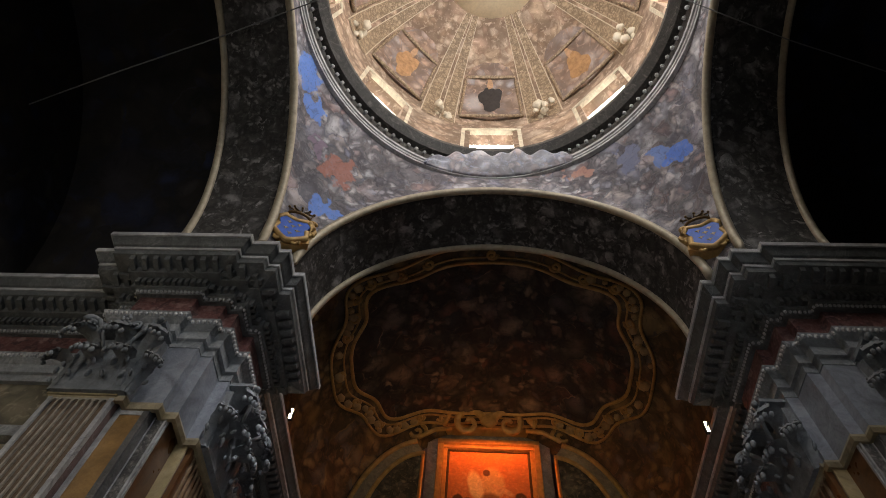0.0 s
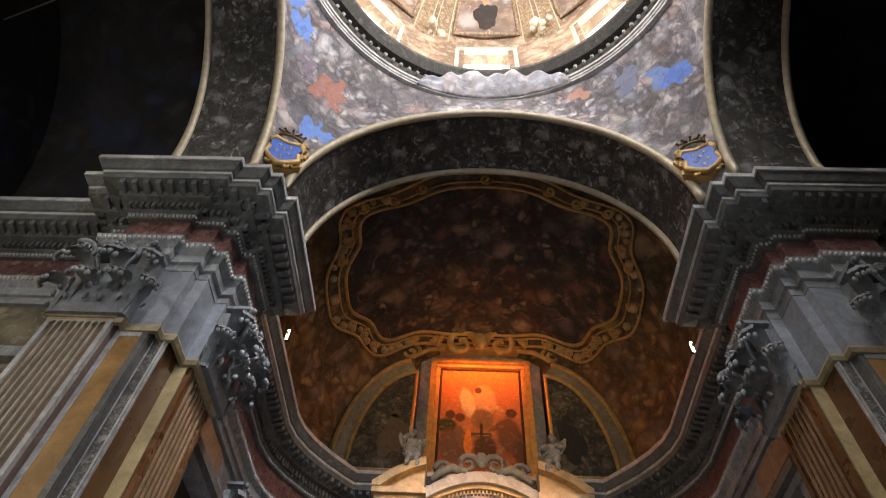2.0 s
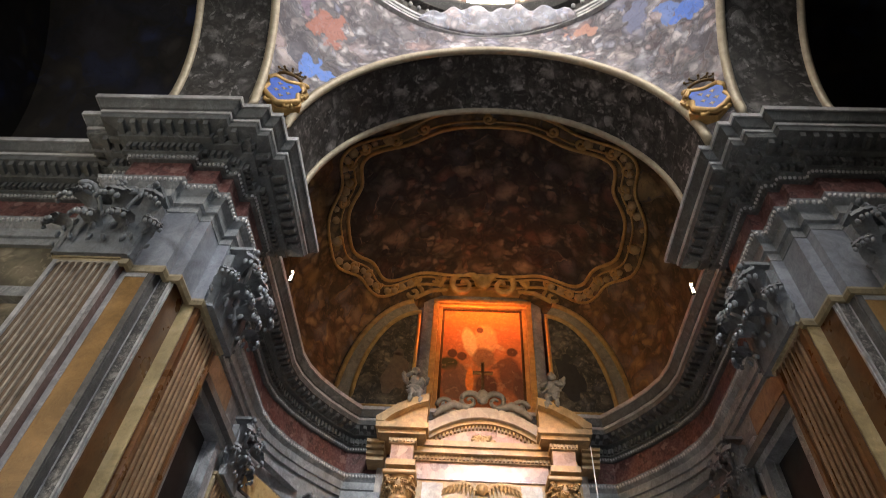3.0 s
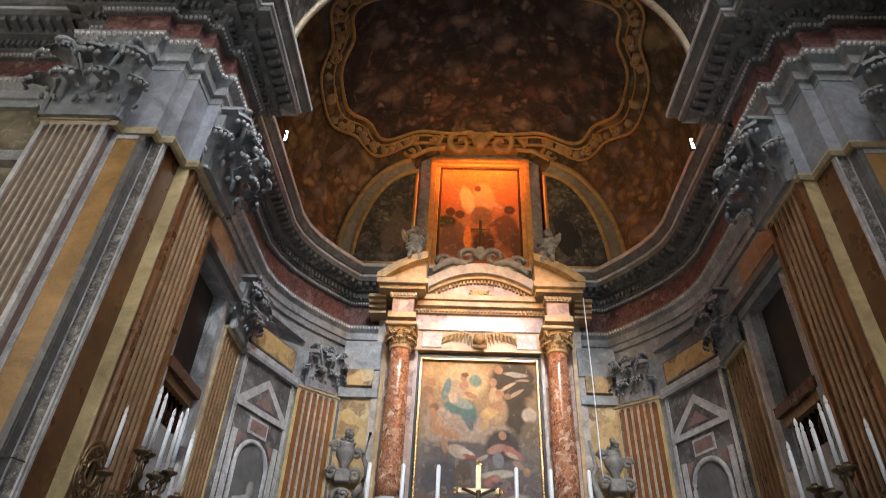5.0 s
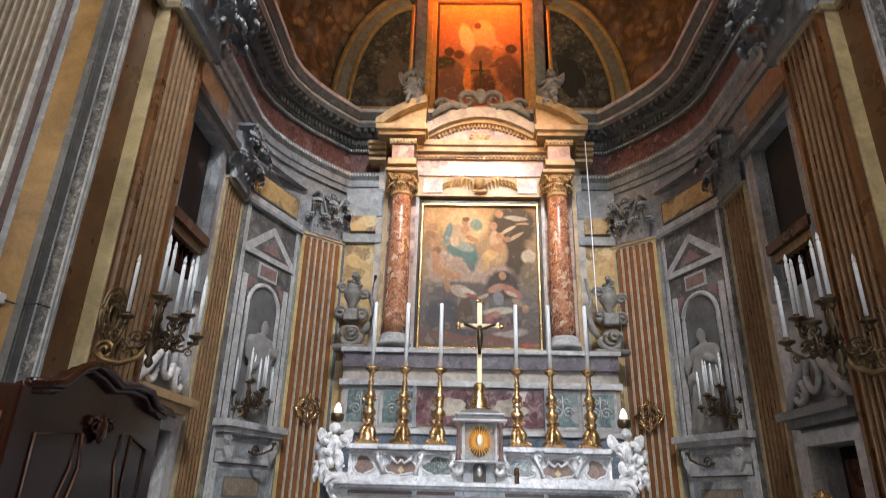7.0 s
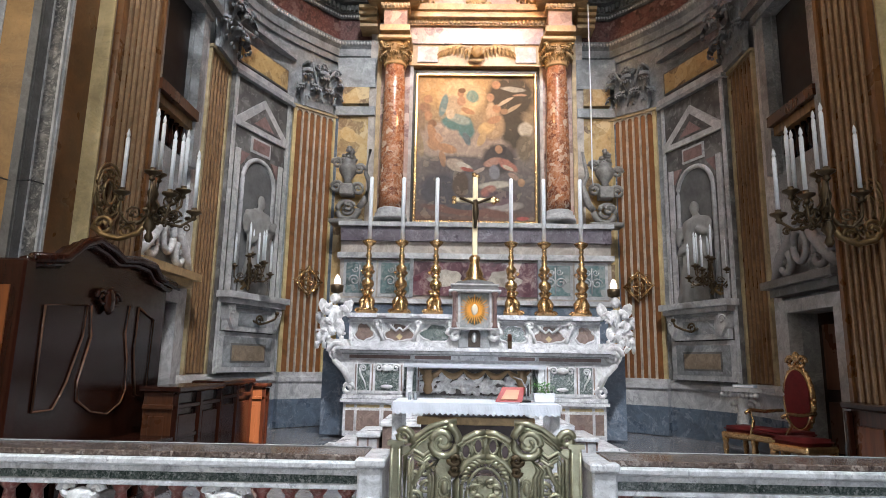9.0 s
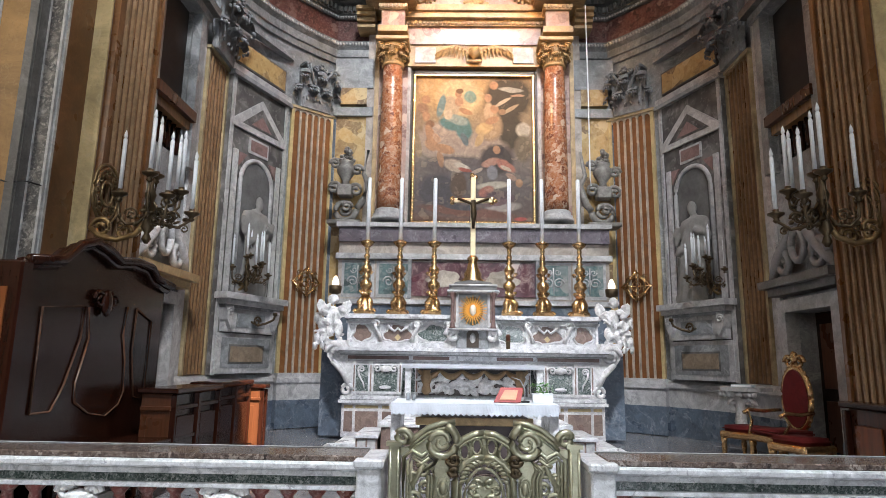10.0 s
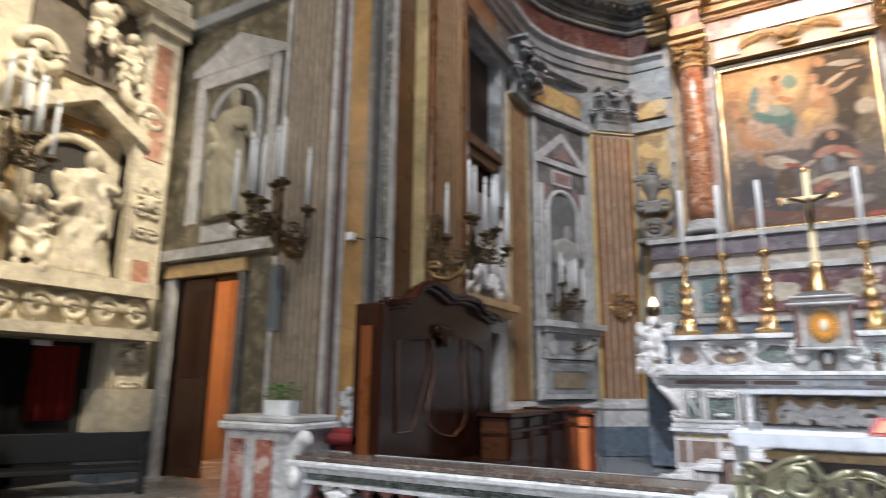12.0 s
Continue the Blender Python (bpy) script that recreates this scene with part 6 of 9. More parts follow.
# ---- high altar ----
altar = group_thing("high_altar", "white marble high altar inlaid with green and brown panels", "altar", "thing")
AX = -0.02
put, shape, at = face_strip((AX, 9.9, 0), (1, 0, 0), (0, -1, 0))
put("base", -1.86, 1.86, 0.55, 1.08, 0.0, 0.88, WHITE, altar)
for z0, z1, h, o, m in ((1.02, 1.06, 1.9, 0.94, WHITE), (1.06, 1.07, 1.86, 0.9, GREY), (1.07, 1.12, 1.88, 0.91, WHITE)):
    put("base_moulding", -h, h, z0, z1, 0.0, o, m, altar, "moulded layer of the altar base")
put("body", -1.72, 1.72, 1.12, 1.62, 0.0, 0.82, WHITE, altar)
for z0, z1, h, o, m in ((1.6, 1.625, 1.8, 0.86, PALE), (1.625, 1.69, 1.84, 0.88, WHITE), (1.69, 1.705, 1.9, 0.93, GREY), (1.705, 1.74, 1.94, 0.96, WHITE), (1.74, 1.75, 1.93, 0.95, GREY), (1.75, 1.8, 1.99, 1.0, WHITE)):
    put("mensa", -h, h, z0, z1, 0.0, o, m, altar, "moulded layer of the altar slab")
put("gradine", -1.85, 1.85, 1.8, 2.2, 0.0, 0.5, WHITE, altar)
for z0, z1, h, o, m in ((2.2, 2.225, 1.88, 0.54, WHITE), (2.225, 2.235, 1.87, 0.53, GREY), (2.235, 2.265, 1.92, 0.58, WHITE), (2.265, 2.3, 1.95, 0.62, WHITE)):
    put("gradine_top", -h, h, z0, z1, 0.0, o, m, altar, "moulded layer of the gradine")
for c in (-1.66, -1.12, -0.58, 0.58, 1.12, 1.66):
    put("gradine_ressaut", c - 0.2, c + 0.2, 2.236, 2.3, 0.5, 0.65, WHITE, altar, "white block breaking forward")
put("gradine_step", -1.85, 1.85, 1.8, 1.88, 0.0, 0.62, WHITE, altar)
BRN = stone("brown_inlay", (0.2, 0.14, 0.12), (0.5, 0.4, 0.3), 4, 0.5, 0.3)
for sx in (-1, 1):
    for c, w, m in ((1.6, 0.1, GREEN), (1.25, 0.17, GREEN), (0.92, 0.09, GREEN)):
        put("inlay_frame", sx * c - w - 0.03, sx * c + w + 0.03, 1.15, 1.58, 0.82, 0.845, CARVED, altar, "raised white frame")
        put("inlay", sx * c - w, sx * c + w, 1.18, 1.55, 0.845, 0.85, m, altar, "green breccia inlay")
    for c, w in ((1.76, 0.06), (1.5, 0.16), (1.2, 0.08)):
        put("base_frame", sx * c - w - 0.025, sx * c + w + 0.025, 0.6, 0.93, 0.88, 0.888, CARVED, altar, "thin white frame")
        put("base_inlay", sx * c - w, sx * c + w, 0.625, 0.905, 0.888, 0.894, BRN, altar, "brown and grey inlay")
        put("ochre_strip", sx * c - w, sx * c + w, 0.945, 0.985, 0.88, 0.89, GILT, altar, "ochre inlay strip")
    bm = bmesh.new()
    for c in (1.25,):
        add_ball(bm, at(sx * c, 1.5, 0.87), 0.06, 1.6, 0.6, 0.8)
        add_ball(bm, at(sx * c, 1.24, 0.87), 0.045, 2.0, 0.5, 0.6)
        for q in (-1, 1):
            add_tube(bm, spiral(at(sx * c + q * 0.12, 1.5, 0.87), (q, 0, 0), (0, 0, 1), 0.06, 0.01, 1.4, 16), 0.016, 6)
    part("carved_ornament", bm, CARVED, altar, "carved scroll ornament", True)
    put("frieze_inlay", sx * 1.36 - 0.44, sx * 1.36 + 0.44, 1.632, 1.682, 0.88, 0.886, MAUVE, altar, "mauve inlay strip")
    for c, q in ((1.6, 1), (0.92, -1)):
        part("leaf_scroll", tube(spiral(at(sx * c, 1.49, 0.86), (sx * q, 0, 0), (0, 0, 1), 0.05, 0.008, 1.5, 18), 0.013, 6), CARVED, altar, "carved leaf scroll", True)
        part("leaf_scroll", tube([at(sx * (c + 0.05 * q), 1.49, 0.86), at(sx * (c + 0.03 * q), 1.4, 0.865), at(sx * (c - 0.03 * q), 1.3, 0.86), at(sx * (c - 0.05 * q), 1.22, 0.86)], [0.012, 0.016, 0.012, 0.006], 6), CARVED, altar, "carved leaf scroll", True)
    for q in (-1, 1):
        part("crest_scroll", tube([at(sx * 1.12, 2.1, 0.53), at(sx * 1.12 + q * 0.05, 2.05, 0.55), at(sx * 1.12 + q * 0.12, 2.1, 0.55), at(sx * 1.12 + q * 0.17, 2.17, 0.53)], [0.014, 0.02, 0.022, 0.016], 7), CARVED, altar, "carved crest scroll", True)
        part("crest_scroll", tube(spiral(at(sx * 1.12 + q * 0.13, 2.12, 0.54), (q, 0, 0), (0, 0, 1), 0.05, 0.008, 1.4, 16), 0.014, 6), CARVED, altar, "carved crest scroll", True)
    shape("ochre_lozenge", [(sx * 1.12 - 0.05, 1.96), (sx * 1.12, 1.91), (sx * 1.12 + 0.05, 1.96), (sx * 1.12, 2.01)], 0.51, 0.518, GILT, altar, "small ochre lozenge")
    for c in (1.7, 1.46, 1.04, 0.8):
        put("body_post", sx * c - 0.022, sx * c + 0.022, 1.13, 1.6, 0.82, 0.875, CARVED, altar, "narrow white pilaster strip")
        put("post_inlay", sx * c - 0.009, sx * c + 0.009, 1.18, 1.55, 0.875, 0.879, BRN, altar, "thin brown inlay")
    put("frieze_strip", sx * 0.6 - 0.26, sx * 0.6 + 0.26, 1.632, 1.682, 0.88, 0.886, MAUVE, altar, "mauve inlay strip")
    for c in (1.86, 1.4, 0.84, 0.3):
        put("gradine_post", sx * c - 0.02, sx * c + 0.02, 1.88, 2.2, 0.5, 0.53, CARVED, altar, "narrow white post")
    put("gradine_lip", sx * 1.1 - 0.8, sx * 1.1 + 0.8, 2.165, 2.2, 0.5, 0.55, PALE, altar, "moulded lip")
    # carved gradine: scrolled strapwork with inlays between
    for c, w, m in ((1.66, 0.12, BRN), (1.12, 0.2, BRN), (0.58, 0.2, GREEN)):
        shape("gradine_inlay", blob_outline(sx * c, 2.02, w, 0.12, 0, int(c * 10), 20), 0.5, 0.51, m, altar, "coloured inlay in the gradine")
        bm = bmesh.new()
        add_tube(bm, [at(*p, 0.51) for p in blob_outline(sx * c, 2.02, w + 0.02, 0.14, 0, int(c * 10), 20)] + [at(*blob_outline(sx * c, 2.02, w + 0.02, 0.14, 0, int(c * 10), 20)[0], 0.51)], 0.014, 6)
        part("inlay_border", bm, CARVED, altar, "raised white border", True)
    for c, q in ((1.42, 1), (0.86, -1), (0.32, 1)):
        bm = bmesh.new()
        add_tube(bm, [at(sx * (c - 0.05 * q), 1.9, 0.53), at(sx * (c - 0.02 * q), 2.0, 0.56), at(sx * (c + 0.03 * q), 2.1, 0.55), at(sx * (c + 0.06 * q), 2.19, 0.53)], [0.036, 0.022, 0.026, 0.036], 8)
        add_tube(bm, spiral(at(sx * (c + 0.03 * q), 2.15, 0.55), (sx * q, 0, 0), (0, 0, 1), 0.07, 0.015, 1.3, 16), 0.022, 6)
        part("strapwork", bm, CARVED, altar, "carved white strapwork", True)
    # scrolled flank below the carved child figures
    flank = [(1.72, 0.95), (1.85, 1.0), (1.78, 1.15), (1.82, 1.35), (1.98, 1.5), (2.1, 1.66), (2.14, 1.8), (2.1, 1.9), (1.85, 1.9), (1.72, 1.6)]
    shape("flank_scroll", [(sx * x, z) for x, z in flank], 0.35, 0.85, CARVED, altar, "curved carved flank of the altar")
    # dark stone colour stands for the shadow beside the altar
    shape("shadow_flank", [(sx * x, z) for x, z in ((1.86, 0.5), (2.3, 0.5), (2.3, 1.75), (2.14, 1.8), (1.95, 1.45), (1.86, 1.1))], 0.0, 0.3, PLINTH, altar, "dark marble side of the altar base")
    bm = bmesh.new()
    add_tube(bm, spiral(at(sx * 1.98, 1.72, 0.86), (sx, 0, 0), (0, 0, 1), 0.14, 0.02, 1.5, 24), 0.035, 7)
    add_tube(bm, spiral(at(sx * 1.8, 1.2, 0.86), (-sx, 0, 0), (0, 0, 1), 0.09, 0.02, 1.3, 20), 0.03, 7)
    add_tube(bm, [at(sx * 1.78, 1.28, 0.86), at(sx * 1.86, 1.45, 0.88), at(sx * 2.02, 1.6, 0.87)], [0.04, 0.05, 0.04], 7)
    part("volute", bm, CARVED, altar, "carved volute", True)
# front niche with shade in its colour, carved shapes under a small slab
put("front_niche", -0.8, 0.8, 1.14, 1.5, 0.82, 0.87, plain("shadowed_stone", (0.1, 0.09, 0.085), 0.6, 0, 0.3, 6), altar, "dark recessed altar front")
bm = bmesh.new()
rnd = random.Random(11)
for k in range(150):
    x = rnd.uniform(-0.75, 0.75)
    add_ball(bm, at(x, 1.18 + rnd.uniform(0, 0.24), 0.88), rnd.uniform(0.018, 0.05), rnd.uniform(0.8, 2.2), 0.8, rnd.uniform(0.6, 1.2), (0, rnd.uniform(-60, 60), 0), 2)
roughen(bm, 0.015, 15)
melt(part("carved_relief", bm, CARVED, altar, "crowded carved relief of the altar front", True), 0.009)
DULLGILT = plain("dull_gilt", (0.3, 0.2, 0.11), 0.5, 0.3, 0.3, 12)
for k in range(5):
    x0, x1 = -0.78 + 0.312 * k, -0.78 + 0.312 * (k + 1)
    swag = [at(x0 + (x1 - x0) * i / 10, 1.49 - 0.09 * math.sin(math.pi * i / 10), 0.9) for i in range(11)]
    part("gilt_swag", tube(swag, [0.02 + 0.028 * math.sin(math.pi * i / 10) for i in range(11)], 8), DULLGILT, altar, "dull gilded draped swag", True)
for sx in (-1, 1):
    bm = bmesh.new()
    add_lathe(bm, [(0.03, 0), (0.07, 0.04), (0.05, 0.14), (0.09, 0.24), (0.05, 0.3), (0.06, 0.34)], at(sx * 0.66, 1.15, 0.92), 14, 0.7)
    part("gilt_bracket", bm, DULLGILT, altar, "dull gilded draped bracket", True)
put("front_slab", -0.98, 0.96, 1.52, 1.58, 0.82, 1.3, LINEN, altar, "white cloth on the altar slab")
for sx in (-1, 1):
    put("slab_post", sx * 0.9 - 0.04, sx * 0.9 + 0.04, 0.56, 1.52, 1.18, 1.26, WHITE, altar, "white marble post")

tab = thing("tabernacle", "white marble tabernacle with a gilded sunburst door", "tabernacle", (AX, 9.35, 1.8))
part("body", box((-0.24, -0.1, 0), (0.24, 0.3, 0.86), 0.015), GREY, tab)
for z, o in ((0.3, 0.03), (0.86, 0.05), (0.95, 0.02)):
    part("moulding", box((-0.34 - o, -0.2 - o, z - 0.03), (0.34 + o, 0.3, z), 0.008), PALE, tab, "pale moulding")
part("shoulder", prism([(-0.44, 0.0), (0.44, 0.0), (0.4, 0.1), (0.36, 0.22), (0.33, 0.28), (-0.33, 0.28), (-0.36, 0.22), (-0.4, 0.1)], (0, -0.08, 0), (1, 0, 0), (0, 0, 1), (0, 0.3, 0)), PALE, tab, "scrolled pale shoulder")
for sx in (-1, 1):
    part("side_pier", box((sx * 0.27 - 0.06, -0.16, 0.3), (sx * 0.27 + 0.06, 0.2, 0.84), 0.015), PALE, tab)
    part("colonnette", lathe([(0.05, 0.3), (0.035, 0.34), (0.028, 0.4), (0.026, 0.72), (0.04, 0.76), (0.055, 0.8), (0.055, 0.84)], (sx * 0.3, -0.19, 0), 12), MAUVE, tab, "small mauve colonnette", True)
    part("foot_scroll", tube(spiral((sx * 0.3, -0.14, 0.2), (sx, 0, 0), (0, 0, 1), 0.1, 0.02, 1.4, 20), 0.04, 7), CARVED, tab, "", True)
    part("inlay_strip", box((sx * 0.27 - 0.02, -0.175, 0.38), (sx * 0.27 + 0.02, -0.16, 0.78)), BRN, tab)
part("cornice", prism([(-0.36, 0), (-0.34, 0.06), (-0.26, 0.12), (0, 0.16), (0.26, 0.12), (0.34, 0.06), (0.36, 0)], (0, -0.2, 0.86), (1, 0, 0), (0, 0, 1), (0, 0.5, 0)), DARKGREY, tab)
part("cornice_lip", box((-0.39, -0.24, 0.82), (0.39, 0.3, 0.85), 0.01), PALE, tab)
part("door_recess", prism([(0.15 * math.cos(a), 0.21 * math.sin(a)) for a in [k * math.pi / 12 for k in range(24)]], (0, -0.105, 0.56), (1, 0, 0), (0, 0, 1), (0, -0.01, 0)), plain("dark_recess", (0.02, 0.035, 0.025), 0.4), tab)
bm = bmesh.new()
for k in range(28):
    a = 2 * math.pi * k / 28
    add_prism(bm, [(-0.012, 0.05), (0.012, 0.05), (0.003, 0.23 if k % 2 else 0.18)], (0, -0.13, 0.57), (math.cos(a), 0, math.sin(a)), (-math.sin(a), 0, math.cos(a)), (0, -0.01, 0))
    add_prism(bm, [(0.04, -0.014), (0.23 if k % 2 else 0.18, -0.004), (0.23 if k % 2 else 0.18, 0.004), (0.04, 0.014)], (0, -0.125, 0.57), (math.cos(a), 0, math.sin(a)), (-math.sin(a), 0, math.cos(a)), (0, -0.012, 0))
part("sunburst", bm, plain("orange_gold", (0.75, 0.33, 0.06), 0.3, 0.8, 0.25, 14), tab, "orange-gold sunburst")
bm = bmesh.new()
add_ball(bm, (0, -0.15, 0.57), 0.045, 1.1, 0.5, 1.9)
part("sunburst_figure", bm, plain("pale_gold", (0.9, 0.78, 0.6), 0.4, 0.2, 0.2, 14), tab, "pale gold boss", True)
part("lower_niche", prism([(-0.09, 0), (0.09, 0), (0.09, 0.2), (0.05, 0.27), (-0.05, 0.27), (-0.09, 0.2)], (0, -0.105, 0.02), (1, 0, 0), (0, 0, 1), (0, -0.02, 0)), plain("brown_door", (0.05, 0.035, 0.025), 0.5), tab, "small dark door")
bm = bmesh.new()
add_ball(bm, (0, -0.13, 0.16), 0.055, 0.8, 0.4, 1.4)
part("silver_boss", bm, plain("silver", (0.7, 0.7, 0.7), 0.3, 0.9, 0.2, 12), tab, "silver oval boss", True)
bm = bmesh.new()
add_lathe(bm, [(0.2, 0), (0.2, 0.04), (0.13, 0.1), (0.14, 0.16), (0.1, 0.22), (0.07, 0.34), (0.09, 0.4), (0.05, 0.44)], (0, 0.05, 0.98), 20)
part("cross_foot", bm, GOLD, tab, "gilded foot of the crucifix", True)
cross = thing("crucifix", "gilded altar crucifix with flared arms", "crucifix", (AX, 9.4, 3.22))
part("shaft", box((-0.04, -0.03, 0), (0.04, 0.03, 1.25), 0.01), plain("pale_gilt", (0.78, 0.66, 0.42), 0.4, 0.4, 0.15, 10), cross)
part("arm", box((-0.3, -0.03, 0.84), (0.3, 0.03, 0.91), 0.01), plain("pale_gilt", (0.78, 0.66, 0.42), 0.4, 0.4, 0.15, 10), cross)
for p in ((-0.31, 0, 0.875), (0.31, 0, 0.875), (0, 0, 1.26)):
    bm = bmesh.new()
    for k in range(3):
        a = k * 2.1
        add_ball(bm, (p[0] + 0.035 * math.cos(a), 0, p[2] + 0.035 * math.sin(a)), 0.04, 1, 0.5, 1, (0, 0, 0), 2)
    part("trefoil_end", bm, GOLD, cross, "gilded trefoil end", True)
bm = bmesh.new()
add_tube(bm, [(-0.24, -0.05, 0.9), (0, -0.07, 0.8), (0.24, -0.05, 0.9)], 0.025, 6)
add_tube(bm, [(0, -0.07, 0.86), (0.01, -0.08, 0.65), (0, -0.06, 0.42)], [0.04, 0.05, 0.025], 8)
part("carved_body", bm, DARKBRONZE, cross, "small dark bronze body shape", True)


def candlestick(at, label):
    c = thing("candlestick", label, "candlestick", at, 0, "altar candlesticks")
    bm = bmesh.new()
    for k in range(3):
        a = radians(90 + 120 * k)
        add_tube(bm, [(0.03 * math.cos(a), 0.03 * math.sin(a), 0.28), (0.09 * math.cos(a), 0.09 * math.sin(a), 0.2), (0.08 * math.cos(a), 0.08 * math.sin(a), 0.1), (0.15 * math.cos(a), 0.15 * math.sin(a), 0.02)], [0.05, 0.055, 0.05, 0.04], 7)
    add_lathe(bm, [(0.13, 0.03), (0.12, 0.1), (0.07, 0.2), (0.05, 0.3)], (0, 0, 0), 12)
    part("foot", bm, GOLD, c, "three-sided gilded foot", True)
    for k in range(3):
        a = radians(90 + 120 * k)
        d, t = Vector((math.cos(a), math.sin(a), 0)), Vector((-math.sin(a), math.cos(a), 0))
        part("foot_scroll", tube(spiral(d * 0.15 + Vector((0, 0, 0.05)), d, (0, 0, 1), 0.045, 0.01, 1.4, 16), 0.02, 6), GOLD, c, "", True)
        f = -d
        part("plaque", prism([(-0.045, 0.1), (0.045, 0.1), (0.03, 0.25), (-0.03, 0.25)], f * 0.1, t, Vector((0, 0, 1)) - f * 0.25, f * 0.02), GOLD, c, "raised plaque on the foot")
        part("shoulder_scroll", tube(spiral(d * 0.075 + Vector((0, 0, 0.36)), d, (0, 0, 1), 0.035, 0.008, 1.3, 14), 0.013, 6), GOLD, c, "", True)
        part("stem_scroll", tube(spiral(d * 0.09 + Vector((0, 0, 0.66)), d, (0, 0, 1), 0.032, 0.008, 1.3, 14), 0.012, 6), GOLD, c, "", True)
    prof = [(0.06, 0.3), (0.085, 0.33), (0.04, 0.36), (0.05, 0.39), (0.1, 0.46), (0.092, 0.52), (0.035, 0.57), (0.07, 0.6), (0.07, 0.62), (0.03, 0.65), (0.08, 0.71), (0.085, 0.75), (0.028, 0.81), (0.055, 0.84), (0.026, 0.87), (0.05, 0.93), (0.026, 0.99), (0.04, 1.04), (0.03, 1.07), (0.09, 1.12), (0.115, 1.16), (0.05, 1.19)]
    part("stem", lathe(prof, (0, 0, 0), 18), GOLD, c, "knopped gilded stem", True)
    part("candle", lathe([(0.032, 1.2), (0.032, 2.2), (0.02, 2.22)], (0, 0, 0), 14), CANDLE, c, "tall white candle", True)
    return c


first = candlestick((-1.68, 9.62, 2.3), "tall gilded altar candlestick with a white candle")
for x in (-1.16, -0.62, 0.56, 1.08, 1.66):
    copy_thing(first, pose(x, 9.62, 2.3, 0, 0, x * 40))
for s in (-1, 1):
    putto("carved_child", "white marble child figures carved at the altar's corner", "statue", (AX + s * 2.06, 9.2, 2.02), -15 * s, 0.62, CARVED, 20 + s, 8 * s, "altar corner figures")
    putto("carved_child", "white marble child figure carved below the altar's corner", "statue", (AX + s * 2.2, 9.15, 1.92), 30 * s, 0.5, CARVED, 24 + s, -8 * s, "altar corner figures")
    lampt = thing("sanctuary_lamp", "small lit lamp in a brass cup on the altar's corner", "lamp", (AX + s * 2.06, 9.2, 2.58), 0, "altar corner lamps")
    part("cup", lathe([(0.04, 0), (0.09, 0.02), (0.1, 0.12), (0.08, 0.13)], (0, 0, 0), 16), DARKBRONZE, lampt, "", True)
    part("bulb", lathe([(0.05, 0.12), (0.055, 0.18), (0.03, 0.25), (0.005, 0.28)], (0, 0, 0), 14), glow("lit_bulb", (1.0, 0.85, 0.7), 1.4), lampt, "white glowing bulb", True)
tiny = thing("votive_light", "small brown votive light standing on the altar", "lamp", (0.5, 9.2, 1.8))
part("cup", lathe([(0.03, 0), (0.03, 0.1), (0.04, 0.12)], (0, 0, 0), 12), DARKBRONZE, tiny, "", True)
part("glass", lathe([(0.035, 0.12), (0.035, 0.2), (0.02, 0.22)], (0, 0, 0), 12), CHESTNUT, tiny, "", True)

# platform before the altar with steps at its sides
plat = group_thing("altar_platform", "marble platform before the altar with inlaid sides", "platform")
slab("deck", (AX - 1.2, 7.9, 0.8), (AX + 1.2, 9.0, 0.86), WHITE, plat, "", 0.01)
slab("side", (AX - 1.17, 7.93, 0.45), (AX + 1.17, 9.0, 0.8), BRN, plat, "brown inlaid side")
for s in (-1, 1):
    for i, (x0, x1, z1) in enumerate(((1.2, 1.48, 0.72), (1.48, 1.74, 0.6), (1.74, 1.98, 0.5))):
        st = group_thing("side_step", "small white marble step with brown inlaid riser beside the altar", "step", group="side steps")
        a, b = sorted((AX + s * x0, AX + s * x1))
        slab("tread", (a - 0.012, 7.86 + 0.06 * i, z1 - 0.05), (b + 0.012, 8.75, z1), WHITE, st, "", 0.01)
        slab("riser", (a + 0.004, 7.9 + 0.06 * i, 0.452), (b - 0.004, 8.74, z1 - 0.05), BRN, st, "brown inlaid riser")
        for k in range(2):
            u = a + (b - a) * (0.28 + 0.44 * k)
            slab("inlay", (u - 0.05, 7.892 + 0.06 * i, 0.47), (u + 0.05, 7.9 + 0.06 * i, z1 - 0.065), PALE, st, "pale inlay", 0.002)

# ---- free-standing altar table ----
tbl = thing("altar_table", "white marble altar table draped with a lace-edged cloth", "table", (-0.085, 6.75, SANCT))
for sx in (-1, 1):
    part("leg", box((sx * 0.8 - 0.05, -0.28, 0), (sx * 0.8 + 0.05, 0.28, 0.66), 0.01), WHITE, tbl, "grey-white marble leg")
part("slab", box((-0.86, -0.34, 0.66), (0.86, 0.34, 0.74), 0.01), WHITE, tbl)
part("dark_front", box((-0.56, -0.2, 0.05), (0.56, 0.2, 0.6), 0.01), plain("dark_inlay", (0.06, 0.045, 0.045), 0.35, 0, 0.4, 6), tbl, "dark inlaid front panel")
part("front_rail", box((-0.6, -0.24, 0.52), (0.6, -0.2, 0.6), 0.008), CREAMSTONE, tbl, "cream rail")
cloth = bmesh.new()
n = 60
top, bot, hem = [], [], []
for i in range(n + 1):
    x = -0.84 + 1.68 * i / n
    w = 0.008 * math.sin(i * 0.9) + 0.006 * math.sin(i * 0.37)
    top.append(cloth.verts.new((x, -0.355, 0.745)))
    bot.append(cloth.verts.new((x, -0.362 - w, 0.66)))
    hem.append(cloth.verts.new((x, -0.364 - w * 1.5, 0.625 + (0.022 if i % 2 else 0))))
bk = [cloth.verts.new((v.co.x, 0.345, 0.748)) for v in top]
